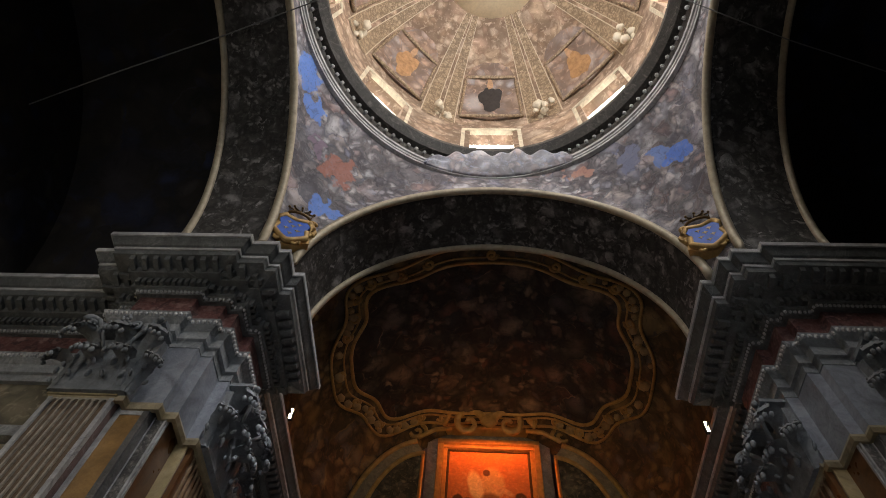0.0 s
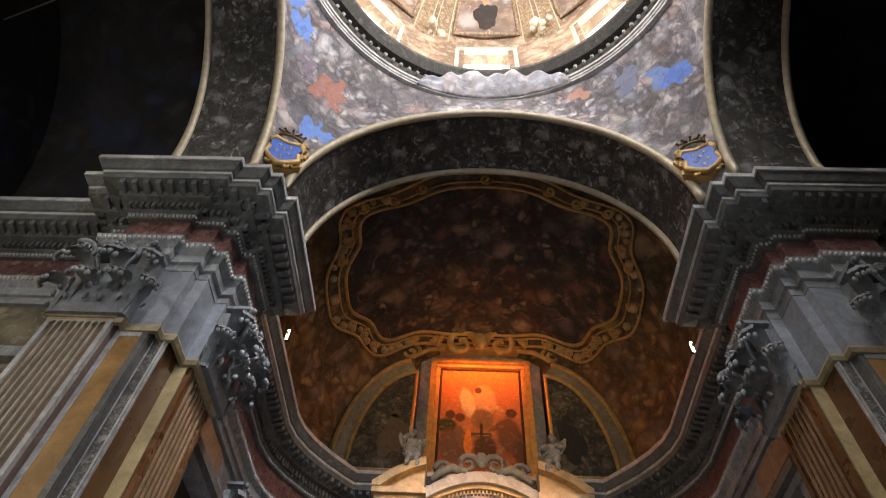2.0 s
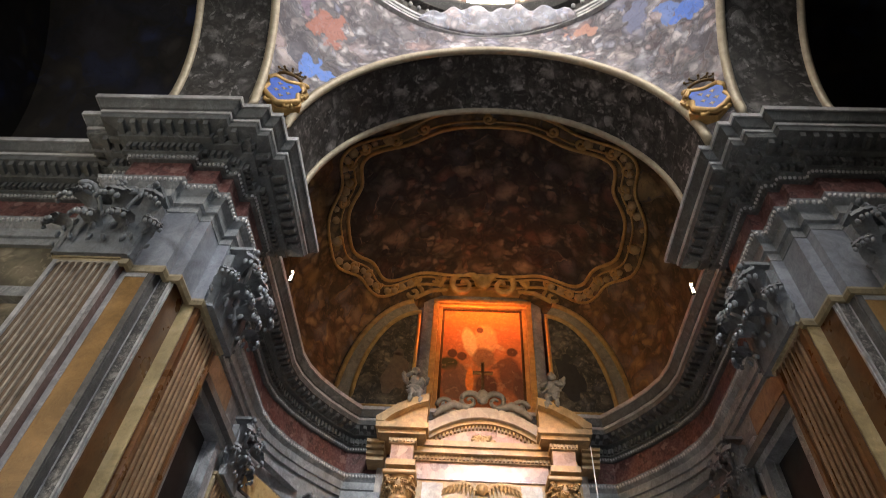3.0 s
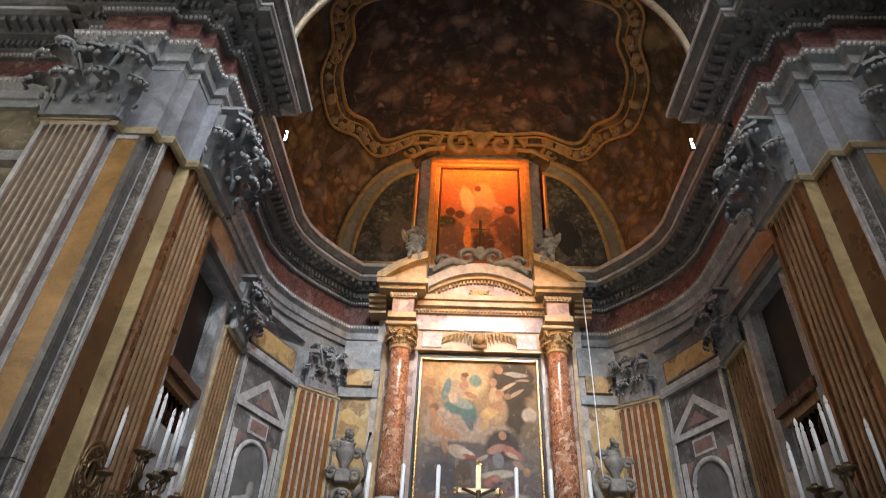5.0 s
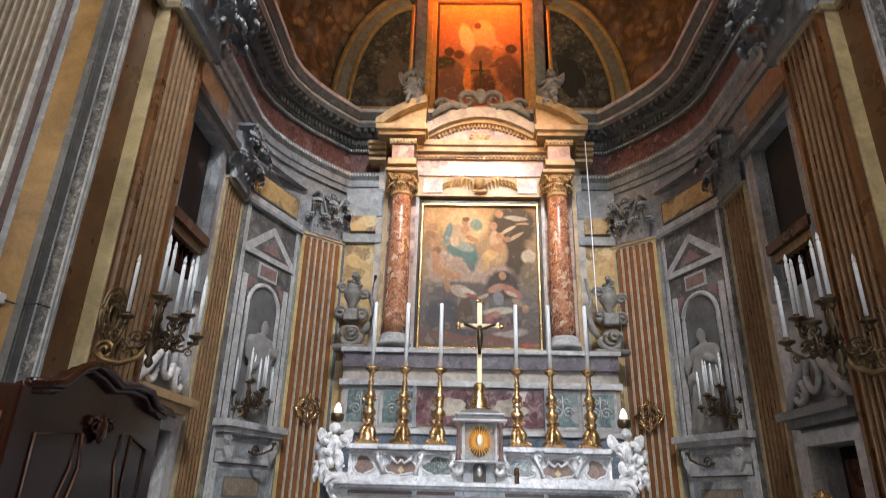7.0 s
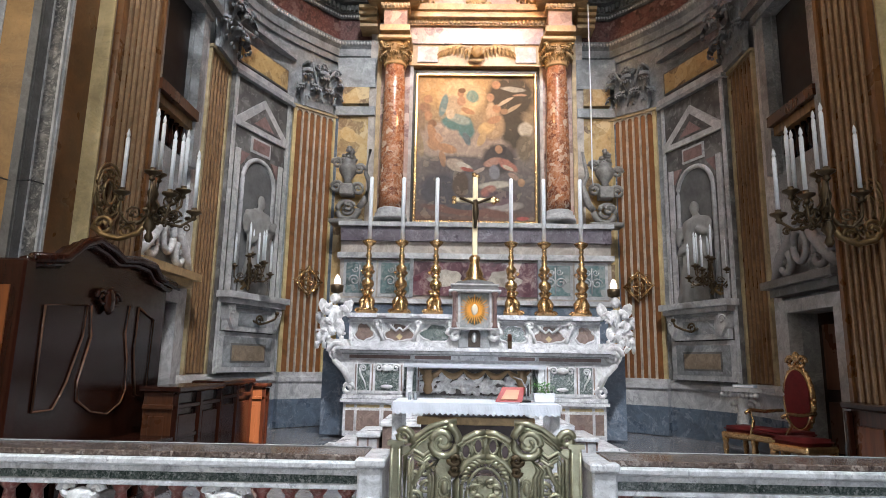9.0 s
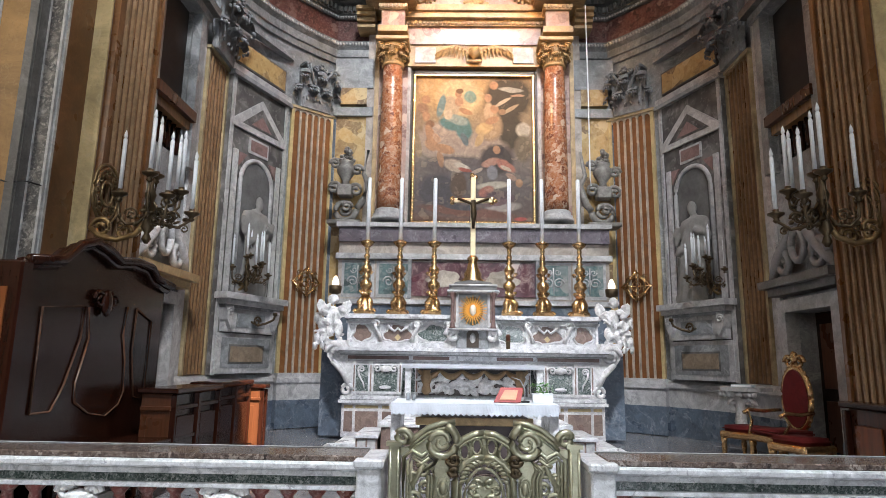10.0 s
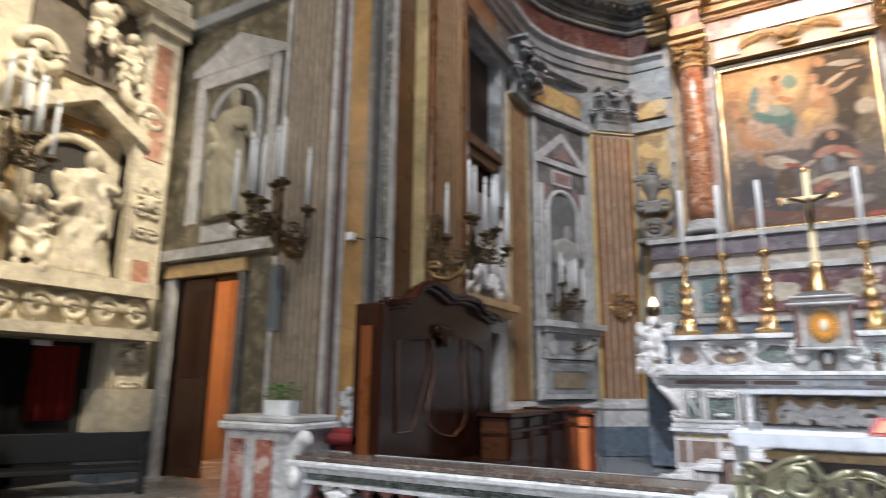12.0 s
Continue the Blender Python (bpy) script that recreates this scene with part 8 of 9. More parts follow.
# ---- niches of the curved walls ----
def niche_bay(s):
    b = thing("painted_niche", "grey painted niche with pediment, pedestal and pale carved figure", "niche", kind="structure", group="apse niches")
    a, c = Vector((-4.02, 9.42, 0)), Vector((-3.46, 10.84, 0))
    t = (c - a).normalized()
    n = Vector((t.y, -t.x, 0))
    w = (c - a).length
    O = a if s > 0 else c
    O, T, N = Vector((O.x * s, O.y, 0)), Vector((t.x, t.y * s, 0)), Vector((n.x * s, n.y, 0))
    put, shape, at = face_strip(O, T, N)
    m = w / 2
    PINK = stone("dull_pink", (0.24, 0.15, 0.14), (0.35, 0.28, 0.26), 3, 0.4, 0.6)
    put("field", 0.02, w - 0.02, 1.36, 6.22, -0.06, 0.05, NICHEGREY, b, "faded grey painted field")
    for u in (0.04, w - 0.1):
        put("side_rail", u, u + 0.06, 1.36, 6.2, 0.05, 0.08, PALE, b, "pale grey rail")
    put("head_rail", -0.02, w + 0.02, 6.2, 6.27, -0.05, 0.13, GREY, b, "grey head rail")
    put("head_rail", -0.02, w + 0.02, 6.27, 6.4, -0.05, 0.09, PALE, b, "pale grey head rail")
    put("panel_border", 0.1, w - 0.1, 6.47, 6.9, -0.05, 0.03, DARKGREY, b, "dark panel border")
    put("ochre_panel", 0.13, w - 0.13, 6.5, 6.87, -0.05, 0.036, GOLDSTONE, b, "ochre breccia panel between the capitals")
    put("head_rail", -0.02, w + 0.02, 7.16, 7.26, -0.05, 0.1, GREY, b, "grey head rail")
    shape("pediment", [(m - 0.66, 5.36), (m + 0.66, 5.36), (m + 0.7, 5.46), (m, 6.02), (m - 0.7, 5.46)], 0.05, 0.09, PALE, b, "pale pediment")
    shape("pediment_field", [(m - 0.48, 5.46), (m + 0.48, 5.46), (m, 5.86)], 0.09, 0.096, NICHEGREY, b, "grey pediment field")
    shape("pediment_panel", [(m - 0.26, 5.5), (m + 0.26, 5.5), (m, 5.72)], 0.096, 0.102, PINK, b, "dull pink triangle")
    put("tablet_border", m - 0.25, m + 0.25, 5.02, 5.29, 0.05, 0.07, PALE, b, "pale tablet border")
    put("tablet", m - 0.21, m + 0.21, 5.06, 5.25, 0.07, 0.078, PINK, b, "dull pink tablet")
    arch = [(m + 0.4 * math.cos(q), 4.5 + 0.42 * math.sin(q)) for q in [k * math.pi / 14 for k in range(15)]]
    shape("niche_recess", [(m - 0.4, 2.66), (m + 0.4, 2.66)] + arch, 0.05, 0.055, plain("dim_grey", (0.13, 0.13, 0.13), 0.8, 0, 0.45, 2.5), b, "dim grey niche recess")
    part("niche_border", tube([at(m + 0.4, 2.66, 0.06)] + [at(*p, 0.06) for p in arch] + [at(m - 0.4, 2.66, 0.06)], 0.04, 8), PALE, b, "pale niche border", True)
    for q in (-1, 1):
        put("niche_post", m + q * 0.55 - 0.05, m + q * 0.55 + 0.05, 2.62, 4.98, 0.05, 0.08, PALE, b, "pale side post")
        shape("spandrel", [(m + q * 0.47, 4.96), (m + q * 0.47, 4.72), (m + q * 0.28, 4.96)], 0.05, 0.075, PINK, b, "dull pink corner")
        shape("console", [(m + q * 0.5, 2.42), (m + q * 0.66, 2.4), (m + q * 0.62, 2.2), (m + q * 0.53, 2.06), (m + q * 0.46, 2.2)], 0.05, 0.22, PALE, b, "pale scroll console")
        part("console_scroll", tube(spiral(at(m + q * 0.57, 2.32, 0.22), T * q, (0, 0, 1), 0.07, 0.012, 1.5, 18), 0.018, 6), PALE, b, "", True)
    put("pedestal_shelf", m - 0.76, m + 0.76, 2.52, 2.62, 0.05, 0.3, PALE, b, "pale pedestal shelf")
    put("pedestal_shelf", m - 0.71, m + 0.71, 2.44, 2.52, 0.05, 0.25, PALE, b, "pale pedestal shelf")
    put("pedestal_shelf", m - 0.67, m + 0.67, 2.39, 2.44, 0.05, 0.2, GREY, b, "grey pedestal shelf")
    put("pedestal", m - 0.6, m + 0.6, 2.02, 2.39, 0.05, 0.15, PALE, b, "pale pedestal")
    put("pedestal_panel", m - 0.34, m + 0.34, 2.1, 2.32, 0.15, 0.165, GREY, b, "grey pedestal panel")
    put("lower_frame", m - 0.68, m + 0.68, 1.38, 2.0, 0.05, 0.1, PALE, b, "pale lower frame")
    put("lower_field", m - 0.58, m + 0.58, 1.46, 1.93, 0.1, 0.108, GREY, b, "grey lower field")
    put("lower_border", m - 0.42, m + 0.42, 1.53, 1.83, 0.108, 0.114, DARKGREY, b, "dark panel border")
    put("lower_panel", m - 0.39, m + 0.39, 1.56, 1.8, 0.114, 0.12, stone("dull_ochre", (0.26, 0.2, 0.14), (0.4, 0.33, 0.26), 3, 0.4, 0.6), b, "dull ochre panel")
    ang = math.degrees(math.atan2(N.y, N.x)) + 90
    p = at(m, 2.62, 0.12)
    standing("niche_figure", "pale grey draped figure in the niche", "statue", p, ang, 1.66, plain("pale_grisaille", (0.26, 0.255, 0.245), 0.8, 0, 0.3, 6), 5 + s, 0.35)
    k = thing("wall_sconce", "small dark metal sconce arm on the pedestal", "sconce", at(m, 2.2, 0.18), ang, "pedestal sconces")
    part("arm", tube([(0, 0.02, 0), (0, -0.12, -0.06), (0.08 * s, -0.22, -0.02), (0.2 * s, -0.26, 0.04), (0.24 * s, -0.26, 0.12)], 0.02, 7), DARKBRONZE, k, "", True)
    part("curl", tube(spiral((0, -0.1, 0), (s, 0, 0), (0, 0, 1), 0.09, 0.02, 1.4, 18), 0.018, 6), DARKBRONZE, k, "", True)
    part("cup", lathe([(0.015, 0), (0.04, 0.02), (0.035, 0.06)], (0.24 * s, -0.26, 0.1), 10), DARKBRONZE, k, "", True)


niche_bay(1)
niche_bay(-1)

# ---- gallery windows, doors and overdoors of the side walls ----
for s in (1, -1):
    put, shape, at = face_strip((-4.1 * s, 6.2, 0), (0, 1, 0), (s, 0, 0))
    w = thing("window_gallery", "dark gallery window with a wooden parapet and grey stone frame", "window", kind="structure", group="gallery windows")
    put("jamb", 0.72, 0.9, 4.2, 6.5, -0.1, 0.12, GREY, w, "grey stone jamb")
    put("jamb", 1.94, 2.12, 4.2, 6.5, -0.1, 0.12, GREY, w, "grey stone jamb")
    put("jamb", 2.14, 2.36, 1.0, 7.1, -0.02, 0.04, PALE, w, "pale stone strip beside the window")
    put("lintel", 0.66, 2.18, 6.5, 6.62, -0.1, 0.16, GREY, w, "grey stone lintel")
    put("lintel", 0.6, 2.24, 6.62, 6.74, -0.1, 0.26, DARKGREY, w, "dark stone lintel")
    put("wooden_sill", 0.85, 1.95, 4.84, 4.98, -0.15, 0.16, CHESTNUT, w, "brown wooden sill")
    put("wooden_rail", 0.85, 1.95, 4.72, 4.84, -0.12, 0.08, wood("tan_wood", (0.22, 0.12, 0.05)), w, "tan wooden rail")
    for k in range(7):
        u = 0.98 + 0.84 * k / 6
        p = part("baluster", lathe([(0.03, 0), (0.045, 0.12), (0.02, 0.26), (0.035, 0.38)], at(u, 4.33, -0.02), 10), WALNUT, w, "dark turned baluster", True)
    # flat black sheets fill the opening with shade
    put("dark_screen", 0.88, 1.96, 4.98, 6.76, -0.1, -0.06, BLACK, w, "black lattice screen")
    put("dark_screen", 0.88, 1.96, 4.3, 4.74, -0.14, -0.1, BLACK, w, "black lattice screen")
    put("panel_over", 0.75, 2.0, 7.02, 7.4, 0, 0.05, stone("dull_ochre_panel", (0.3, 0.19, 0.11), (0.42, 0.32, 0.22), 2, 0.4, 0.5), w, "dull ochre panel above the window")
    d = thing("door_sanctuary", "dark wooden door in a grey stone frame under a carved overdoor", "door", kind="structure", group="sanctuary doors")
    put("jamb", 0.72, 0.92, 0.45, 2.34, -0.05, 0.12, PALE, d, "pale stone jamb")
    put("jamb", 1.9, 2.08, 0.45, 2.34, -0.05, 0.12, PALE, d, "pale stone jamb")
    put("lintel", 0.72, 2.08, 2.3, 2.46, -0.05, 0.13, PALE, d, "pale stone lintel")
    leaf = put("leaf", 0.9, 1.9, 0.46, 2.3, -0.32, -0.27, WALNUT, d, "dark panelled leaf")
    for z0, z1 in ((0.6, 1.2), (1.35, 2.15)):
        put("panel", 1.0, 1.8, z0, z1, -0.27, -0.25, CHESTNUT, leaf)
    # right door takes darker stones in place of its weaker light
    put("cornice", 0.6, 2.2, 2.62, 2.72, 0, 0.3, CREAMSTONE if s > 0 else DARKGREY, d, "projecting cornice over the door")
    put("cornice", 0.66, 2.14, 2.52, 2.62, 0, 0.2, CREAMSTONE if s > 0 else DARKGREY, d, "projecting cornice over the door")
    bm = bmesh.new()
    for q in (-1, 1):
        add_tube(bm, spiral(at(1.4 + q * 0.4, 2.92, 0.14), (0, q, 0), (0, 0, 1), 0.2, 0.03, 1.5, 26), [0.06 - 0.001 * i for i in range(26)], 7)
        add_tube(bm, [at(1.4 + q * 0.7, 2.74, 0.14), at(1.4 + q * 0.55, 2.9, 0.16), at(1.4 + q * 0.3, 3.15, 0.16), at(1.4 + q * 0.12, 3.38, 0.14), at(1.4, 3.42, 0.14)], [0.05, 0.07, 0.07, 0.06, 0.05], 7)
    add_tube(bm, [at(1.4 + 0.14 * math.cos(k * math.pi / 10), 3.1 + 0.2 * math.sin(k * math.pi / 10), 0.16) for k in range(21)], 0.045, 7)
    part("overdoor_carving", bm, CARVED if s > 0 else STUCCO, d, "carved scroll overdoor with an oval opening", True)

# ---- transept: doorway, painted niche, side altar ----
td = thing("door_transept", "open dark wooden door in a grey stone frame", "door", kind="structure")
put, shape, at = face_strip((-7.35, 5.3, 0), (1, 0, 0), (0, -1, 0))
put("jamb", -0.14, 0.0, 0.45, 3.0, -0.1, 0.08, PALE, td, "pale stone jamb")
put("jamb", 1.2, 1.3, 0.45, 3.0, -0.1, 0.08, DARKGREY, td, "dark stone jamb")
put("lintel", -0.16, 1.32, 2.92, 3.08, -0.1, 0.1, CREAMSTONE, td, "cream stone lintel")
leaf = part("leaf", box((-7.3, 5.34, 0.47), (-6.72, 5.4, 2.9), 0.005), wood("dark_door_wood", (0.06, 0.025, 0.012), 0.4, 0.2), td, "dark wooden leaf")
for z0, z1 in ((0.6, 1.5), (1.65, 2.75)):
    part("panel", box((-7.2, 5.325, z0), (-6.82, 5.345, z1), 0.005), wood("dark_door_wood", (0.05, 0.02, 0.01), 0.4, 0.2), leaf)
structure("wall_door_room", box((-6.6, 6.6, 0.45), (-6.2, 7.85, 1.6)), plain("white_dado", (0.6, 0.52, 0.42), 0.8, 0, 0.1, 3), "white painted lower wall behind the door", "wall")

tn = thing("painted_niche", "faded painted niche with pediment and pale draped figure over the door", "niche", kind="structure")
put, shape, at = face_strip((-7.9, 5.3, 0), (1, 0, 0), (0, -1, 0))
put("ledge", 0.35, 2.5, 3.14, 3.28, 0, 0.16, PALE, tn, "grey ledge")
put("pedestal", 0.7, 2.1, 3.28, 3.62, 0, 0.08, OLIVE, tn, "painted pedestal")
put("pedestal_panel", 1.0, 1.8, 3.34, 3.56, 0.08, 0.1, PALE, tn, "pale pedestal panel")
for u in (0.62, 2.02):
    put("painted_post", u, u + 0.16, 3.62, 5.75, 0, 0.06, PALE, tn, "pale painted post")
arch = [(1.4 + 0.45 * math.cos(q), 5.0 + 0.45 * math.sin(q)) for q in [k * math.pi / 14 for k in range(15)]]
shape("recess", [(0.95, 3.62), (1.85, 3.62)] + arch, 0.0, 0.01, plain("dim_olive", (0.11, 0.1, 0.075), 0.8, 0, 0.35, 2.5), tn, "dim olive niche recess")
part("border", tube([at(1.85, 3.62, 0.02)] + [at(*p, 0.02) for p in arch] + [at(0.95, 3.62, 0.02)], 0.05, 8), PALE, tn, "pale border", True)
put("tablet", 0.8, 2.0, 5.55, 5.75, 0, 0.07, PALE, tn, "pale entablature")
shape("pediment", [(0.55, 5.75), (2.25, 5.75), (2.28, 5.84), (1.4, 6.25), (0.52, 5.84)], 0, 0.08, PALE, tn, "pale pediment")
put("cornice", 0, 2.7, 6.5, 6.66, 0, 0.14, GREY, tn, "grey string course")
put("ochre_strip", 2.45, 2.74, 0.45, 6.5, 0, 0.05, OCHRE, tn, "ochre marble strip")
standing("niche_figure", "pale draped figure standing in the painted niche", "statue", (-6.5, 5.24, 3.62), 0, 1.75, plain("olive_grisaille", (0.3, 0.27, 0.2), 0.8, 0, 0.3, 6), 9, 0.5)

CREAMW = stone("cream_white_marble", (0.7, 0.62, 0.47), (0.45, 0.36, 0.25), 2.4, 0.4, 0.45, 0.25, 0.35)
sa = group_thing("side_altar", "ornate cream marble side altar with red inlays and a statue niche", "altar", "thing")
put, shape, at = face_strip((-7.95, 1.6, 0), (0, 1, 0), (1, 0, 0))
CEN = 2.1
put("back", CEN - 2.0, 3.1, 2.2, 7.2, 0, 0.12, CREAMW, sa)
for u0 in (CEN - 1.62, CEN + 0.9):
    put("pier", u0, u0 + 0.5, 2.1, 6.3, 0.12, 0.42, CREAMW, sa, "cream marble pier")
    put("red_inlay", u0 + 0.13, u0 + 0.37, 4.45, 6.1, 0.42, 0.435, breccia("rose_inlay", (0.42, 0.2, 0.13), (0.6, 0.42, 0.33), (0.3, 0.12, 0.08), 6, 0.35, 0.4), sa, "rose marble inlay")
    put("red_inlay", u0 + 0.13, u0 + 0.37, 2.3, 3.1, 0.42, 0.435, breccia("rose_inlay", (0.42, 0.2, 0.13), (0.6, 0.42, 0.33), (0.3, 0.12, 0.08), 6, 0.35, 0.4), sa, "rose marble inlay")
    put("pier_cap", u0 - 0.06, u0 + 0.56, 6.3, 6.46, 0.12, 0.52, CREAMW, sa, "moulded cap")
    put("pier_base", u0 - 0.06, u0 + 0.56, 1.0, 1.5, 0.0, 0.52, CREAMW, sa, "moulded base")
    put("dark_base", u0 - 0.06, u0 + 0.56, 0.45, 1.0, 0.0, 0.5, PLINTH, sa, "dark marble base")
    put("pier_shaft", u0, u0 + 0.5, 1.5, 2.1, 0.0, 0.42, CREAMW, sa, "cream shaft")
    for z in (3.75, 1.8):
        bm = bmesh.new()
        for q in (-1, 1):
            add_tube(bm, spiral(at(u0 + 0.25 + q * 0.1, z, 0.44), (0, q, 0), (0, 0, 1), 0.12, 0.02, 1.5, 20), 0.03, 6)
            add_tube(bm, spiral(at(u0 + 0.25 + q * 0.1, z + 0.26, 0.44), (0, q, 0), (0, 0, -1), 0.1, 0.02, 1.4, 18), 0.026, 6)
            add_tube(bm, spiral(at(u0 + 0.25 + q * 0.08, z - 0.3, 0.44), (0, -q, 0), (0, 0, 1), 0.1, 0.02, 1.5, 18), 0.024, 6)
            add_tube(bm, [at(u0 + 0.25 + q * 0.2, z - 0.4, 0.43), at(u0 + 0.25 + q * 0.22, z - 0.1, 0.44), at(u0 + 0.25 + q * 0.18, z + 0.2, 0.44), at(u0 + 0.25 + q * 0.05, z + 0.45, 0.43)], [0.012, 0.025, 0.025, 0.01], 6)
        add_ball(bm, at(u0 + 0.25, z + 0.1, 0.45), 0.09, 1, 1, 1.3)
        part("carving", bm, CREAMW, sa, "carved cream scrollwork", True)
put("corner_strip", 3.25, 3.55, 0.45, 6.6, 0, 0.15, CREAMW, sa, "cream corner strip")
put("corner_strip", 3.08, 3.25, 0.45, 6.6, 0, 0.1, PALE, sa, "pale grey corner strip")
arch = [(CEN + 0.5 * math.cos(q) + 0.28, 4.0 + 0.5 * math.sin(q)) for q in [k * math.pi / 14 for k in range(15)]]
CN = CEN + 0.28
# no hollow here: a flat dark patch gives the niche its shade
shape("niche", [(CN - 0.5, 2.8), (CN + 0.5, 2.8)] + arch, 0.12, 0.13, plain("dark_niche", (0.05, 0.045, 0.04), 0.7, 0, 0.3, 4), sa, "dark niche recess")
part("niche_border", tube([at(CN + 0.5, 2.8, 0.15)] + [at(*p, 0.15) for p in arch] + [at(CN - 0.5, 2.8, 0.15)], 0.07, 8), CREAMW, sa, "cream niche border", True)
shape("niche_pediment", [(CN - 0.75, 4.55), (CN, 4.95), (CN + 0.75, 4.55), (CN + 0.78, 4.7), (CN, 5.12), (CN - 0.78, 4.7)], 0.12, 0.5, CREAMW, sa, "raking cream pediment")
put("niche_shelf", CN - 0.95, CN + 0.95, 2.6, 2.78, 0.12, 0.7, CREAMW, sa, "projecting cream shelf")
for k in range(5):
    u = CN - 0.76 + 1.52 * k / 4
    part("shelf_scroll", tube(spiral(at(u, 2.4, 0.58), (0, 1 if k % 2 else -1, 0), (0, 0, 1), 0.17, 0.03, 1.6, 26), [0.05 - 0.001 * i for i in range(26)], 7), CREAMW, sa, "carved shelf scroll", True)
put("shelf_back", CN - 0.9, CN + 0.9, 2.18, 2.62, 0.1, 0.48, CREAMW, sa, "cream marble shelf block")
for q in (-1, 1):
    put("niche_strip", CN + q * 0.72 - 0.1, CN + q * 0.72 + 0.1, 2.8, 4.5, 0.12, 0.26, CREAMW, sa, "cream strip beside the niche")
    put("strip_inlay", CN + q * 0.72 - 0.05, CN + q * 0.72 + 0.05, 3.0, 4.35, 0.26, 0.27, GOLDSTONE, sa, "ochre inlay strip")
put("arch_inlay", CN - 0.35, CN + 0.35, 4.62, 4.74, 0.12, 0.2, OCHRE, sa, "ochre inlay over the niche")
put("lower_shelf", CN - 1.0, CN + 1.0, 2.08, 2.2, 0.0, 0.75, CREAMW, sa, "cream lower shelf")
for q in (-1, 1):
    bm = bmesh.new()
    add_tube(bm, spiral(at(CN + q * 0.6, 5.3, 0.35), (0, q, 0), (0, 0, 1), 0.28, 0.04, 1.5, 26), 0.08, 7)
    add_tube(bm, spiral(at(CN + q * 0.8, 5.0, 0.4), (0, -q, 0), (0, 0, 1), 0.2, 0.03, 1.4, 22), 0.06, 7)
    part("crest_scroll", bm, CREAMW, sa, "carved crest scroll", True)
# dark flat field carries the shadow between the relief's figures
put("upper_frame", CN - 0.7, CN + 0.7, 5.3, 6.4, 0.12, 0.2, plain("shadow_relief", (0.16, 0.13, 0.1), 0.7, 0, 0.4, 5), sa, "dark relief field")
put("head_moulding", CN - 1.8, CN + 1.15, 6.46, 6.62, 0.1, 0.62, CREAMW, sa, "cream head moulding")
put("head_moulding", CN - 1.8, CN + 1.15, 6.7, 6.9, 0.1, 0.5, CREAMW, sa, "cream head moulding")
standing("marble_statue", "cream marble draped statue standing in the side altar's niche", "statue", at(CN + 0.05, 2.78, 0.42), 80, 1.5, CREAMW, 15, 1.0)
putto("carved_child", "cream marble child figure beside the statue", "statue", at(CN - 0.5, 2.95, 0.5), 70, 0.85, CREAMW, 41)
putto("carved_child", "cream marble child figure in the upper relief", "statue", at(CN, 5.85, 0.35), 90, 0.8, CREAMW, 42)
putto("carved_child", "cream marble child figure in the upper relief", "statue", at(CN + 0.45, 5.55, 0.35), 60, 0.6, CREAMW, 43)
recess = thing("curtained_recess", "dark recess below the side altar with black and red hangings", "hanging", kind="structure")
# black sheet puts the recess's shade into colour
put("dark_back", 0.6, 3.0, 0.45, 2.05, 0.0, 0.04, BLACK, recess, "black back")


def hanging(u0, u1, z0, z1, material, label):
    bm = bmesh.new()
    n = 24
    rows = [[bm.verts.new(at(u0 + (u1 - u0) * i / n, z, 0.15 + 0.04 * math.sin(i * 1.1) * (1 - 0.5 * (z - z0) / (z1 - z0)))) for i in range(n + 1)] for z in (z0, (z0 + z1) / 2, z1)]
    for a, b in zip(rows, rows[1:]):
        for i in range(n):
            bm.faces.new((a[i], a[i + 1], b[i + 1], b[i]))
    bmesh.ops.solidify(bm, geom=bm.faces[:], thickness=0.02)
    part("hanging", bm, material, recess, label, True)


hanging(1.4, 2.2, 0.5, 2.0, plain("black_cloth", (0.008, 0.008, 0.009), 0.9, 0, 0.3, 10), "black cloth hanging")
hanging(2.25, 2.75, 1.15, 2.0, plain("red_cloth", (0.3, 0.02, 0.015), 0.9, 0, 0.2, 10), "red cloth hanging")
put("small_label", 2.2, 2.4, 1.98, 2.04, 0.2, 0.21, CANDLE, recess, "small white card")


def bench(at_, turn, label):
    b = thing("bench", label, "bench", at_, turn, "nave benches")
    part("seat", box((-0.7, -0.2, 0.42), (0.7, 0.2, 0.47), 0.01), BLACK, b)
    for sx in (-1, 1):
        bm = prism([(-0.2, 0), (-0.12, 0), (-0.08, 0.3), (0.08, 0.3), (0.12, 0), (0.2, 0), (0.2, 0.62), (0.1, 0.7), (-0.1, 0.66), (-0.2, 0.6)], (sx * 0.66, 0, 0), (0, 1, 0), (0, 0, 1), (0.05 * sx, 0, 0))
        part("end_panel", bm, BLACK, b)
    part("backrest", box((-0.7, 0.16, 0.5), (0.7, 0.2, 0.8), 0.01), BLACK, b)


bench((-7.0, 3.95, NAVE - 0.05), 55, "dark wooden bench with shaped ends in the transept")

# things fixed to the pier's front: slim loudspeaker, small white box with its cable
sp = thing("column_loudspeaker", "slim grey column loudspeaker on the pier", "loudspeaker", (-4.72, 4.43, 2.08))
part("cabinet", box((-0.05, -0.06, 0), (0.05, 0.04, 0.66), 0.012), plain("grey_speaker", (0.2, 0.22, 0.24), 0.5, 0, 0.1, 20), sp)
part("grille", box((-0.04, -0.066, 0.03), (0.04, -0.06, 0.63)), plain("grey_mesh", (0.14, 0.16, 0.18), 0.7, 0.3, 0.2, 80), sp)
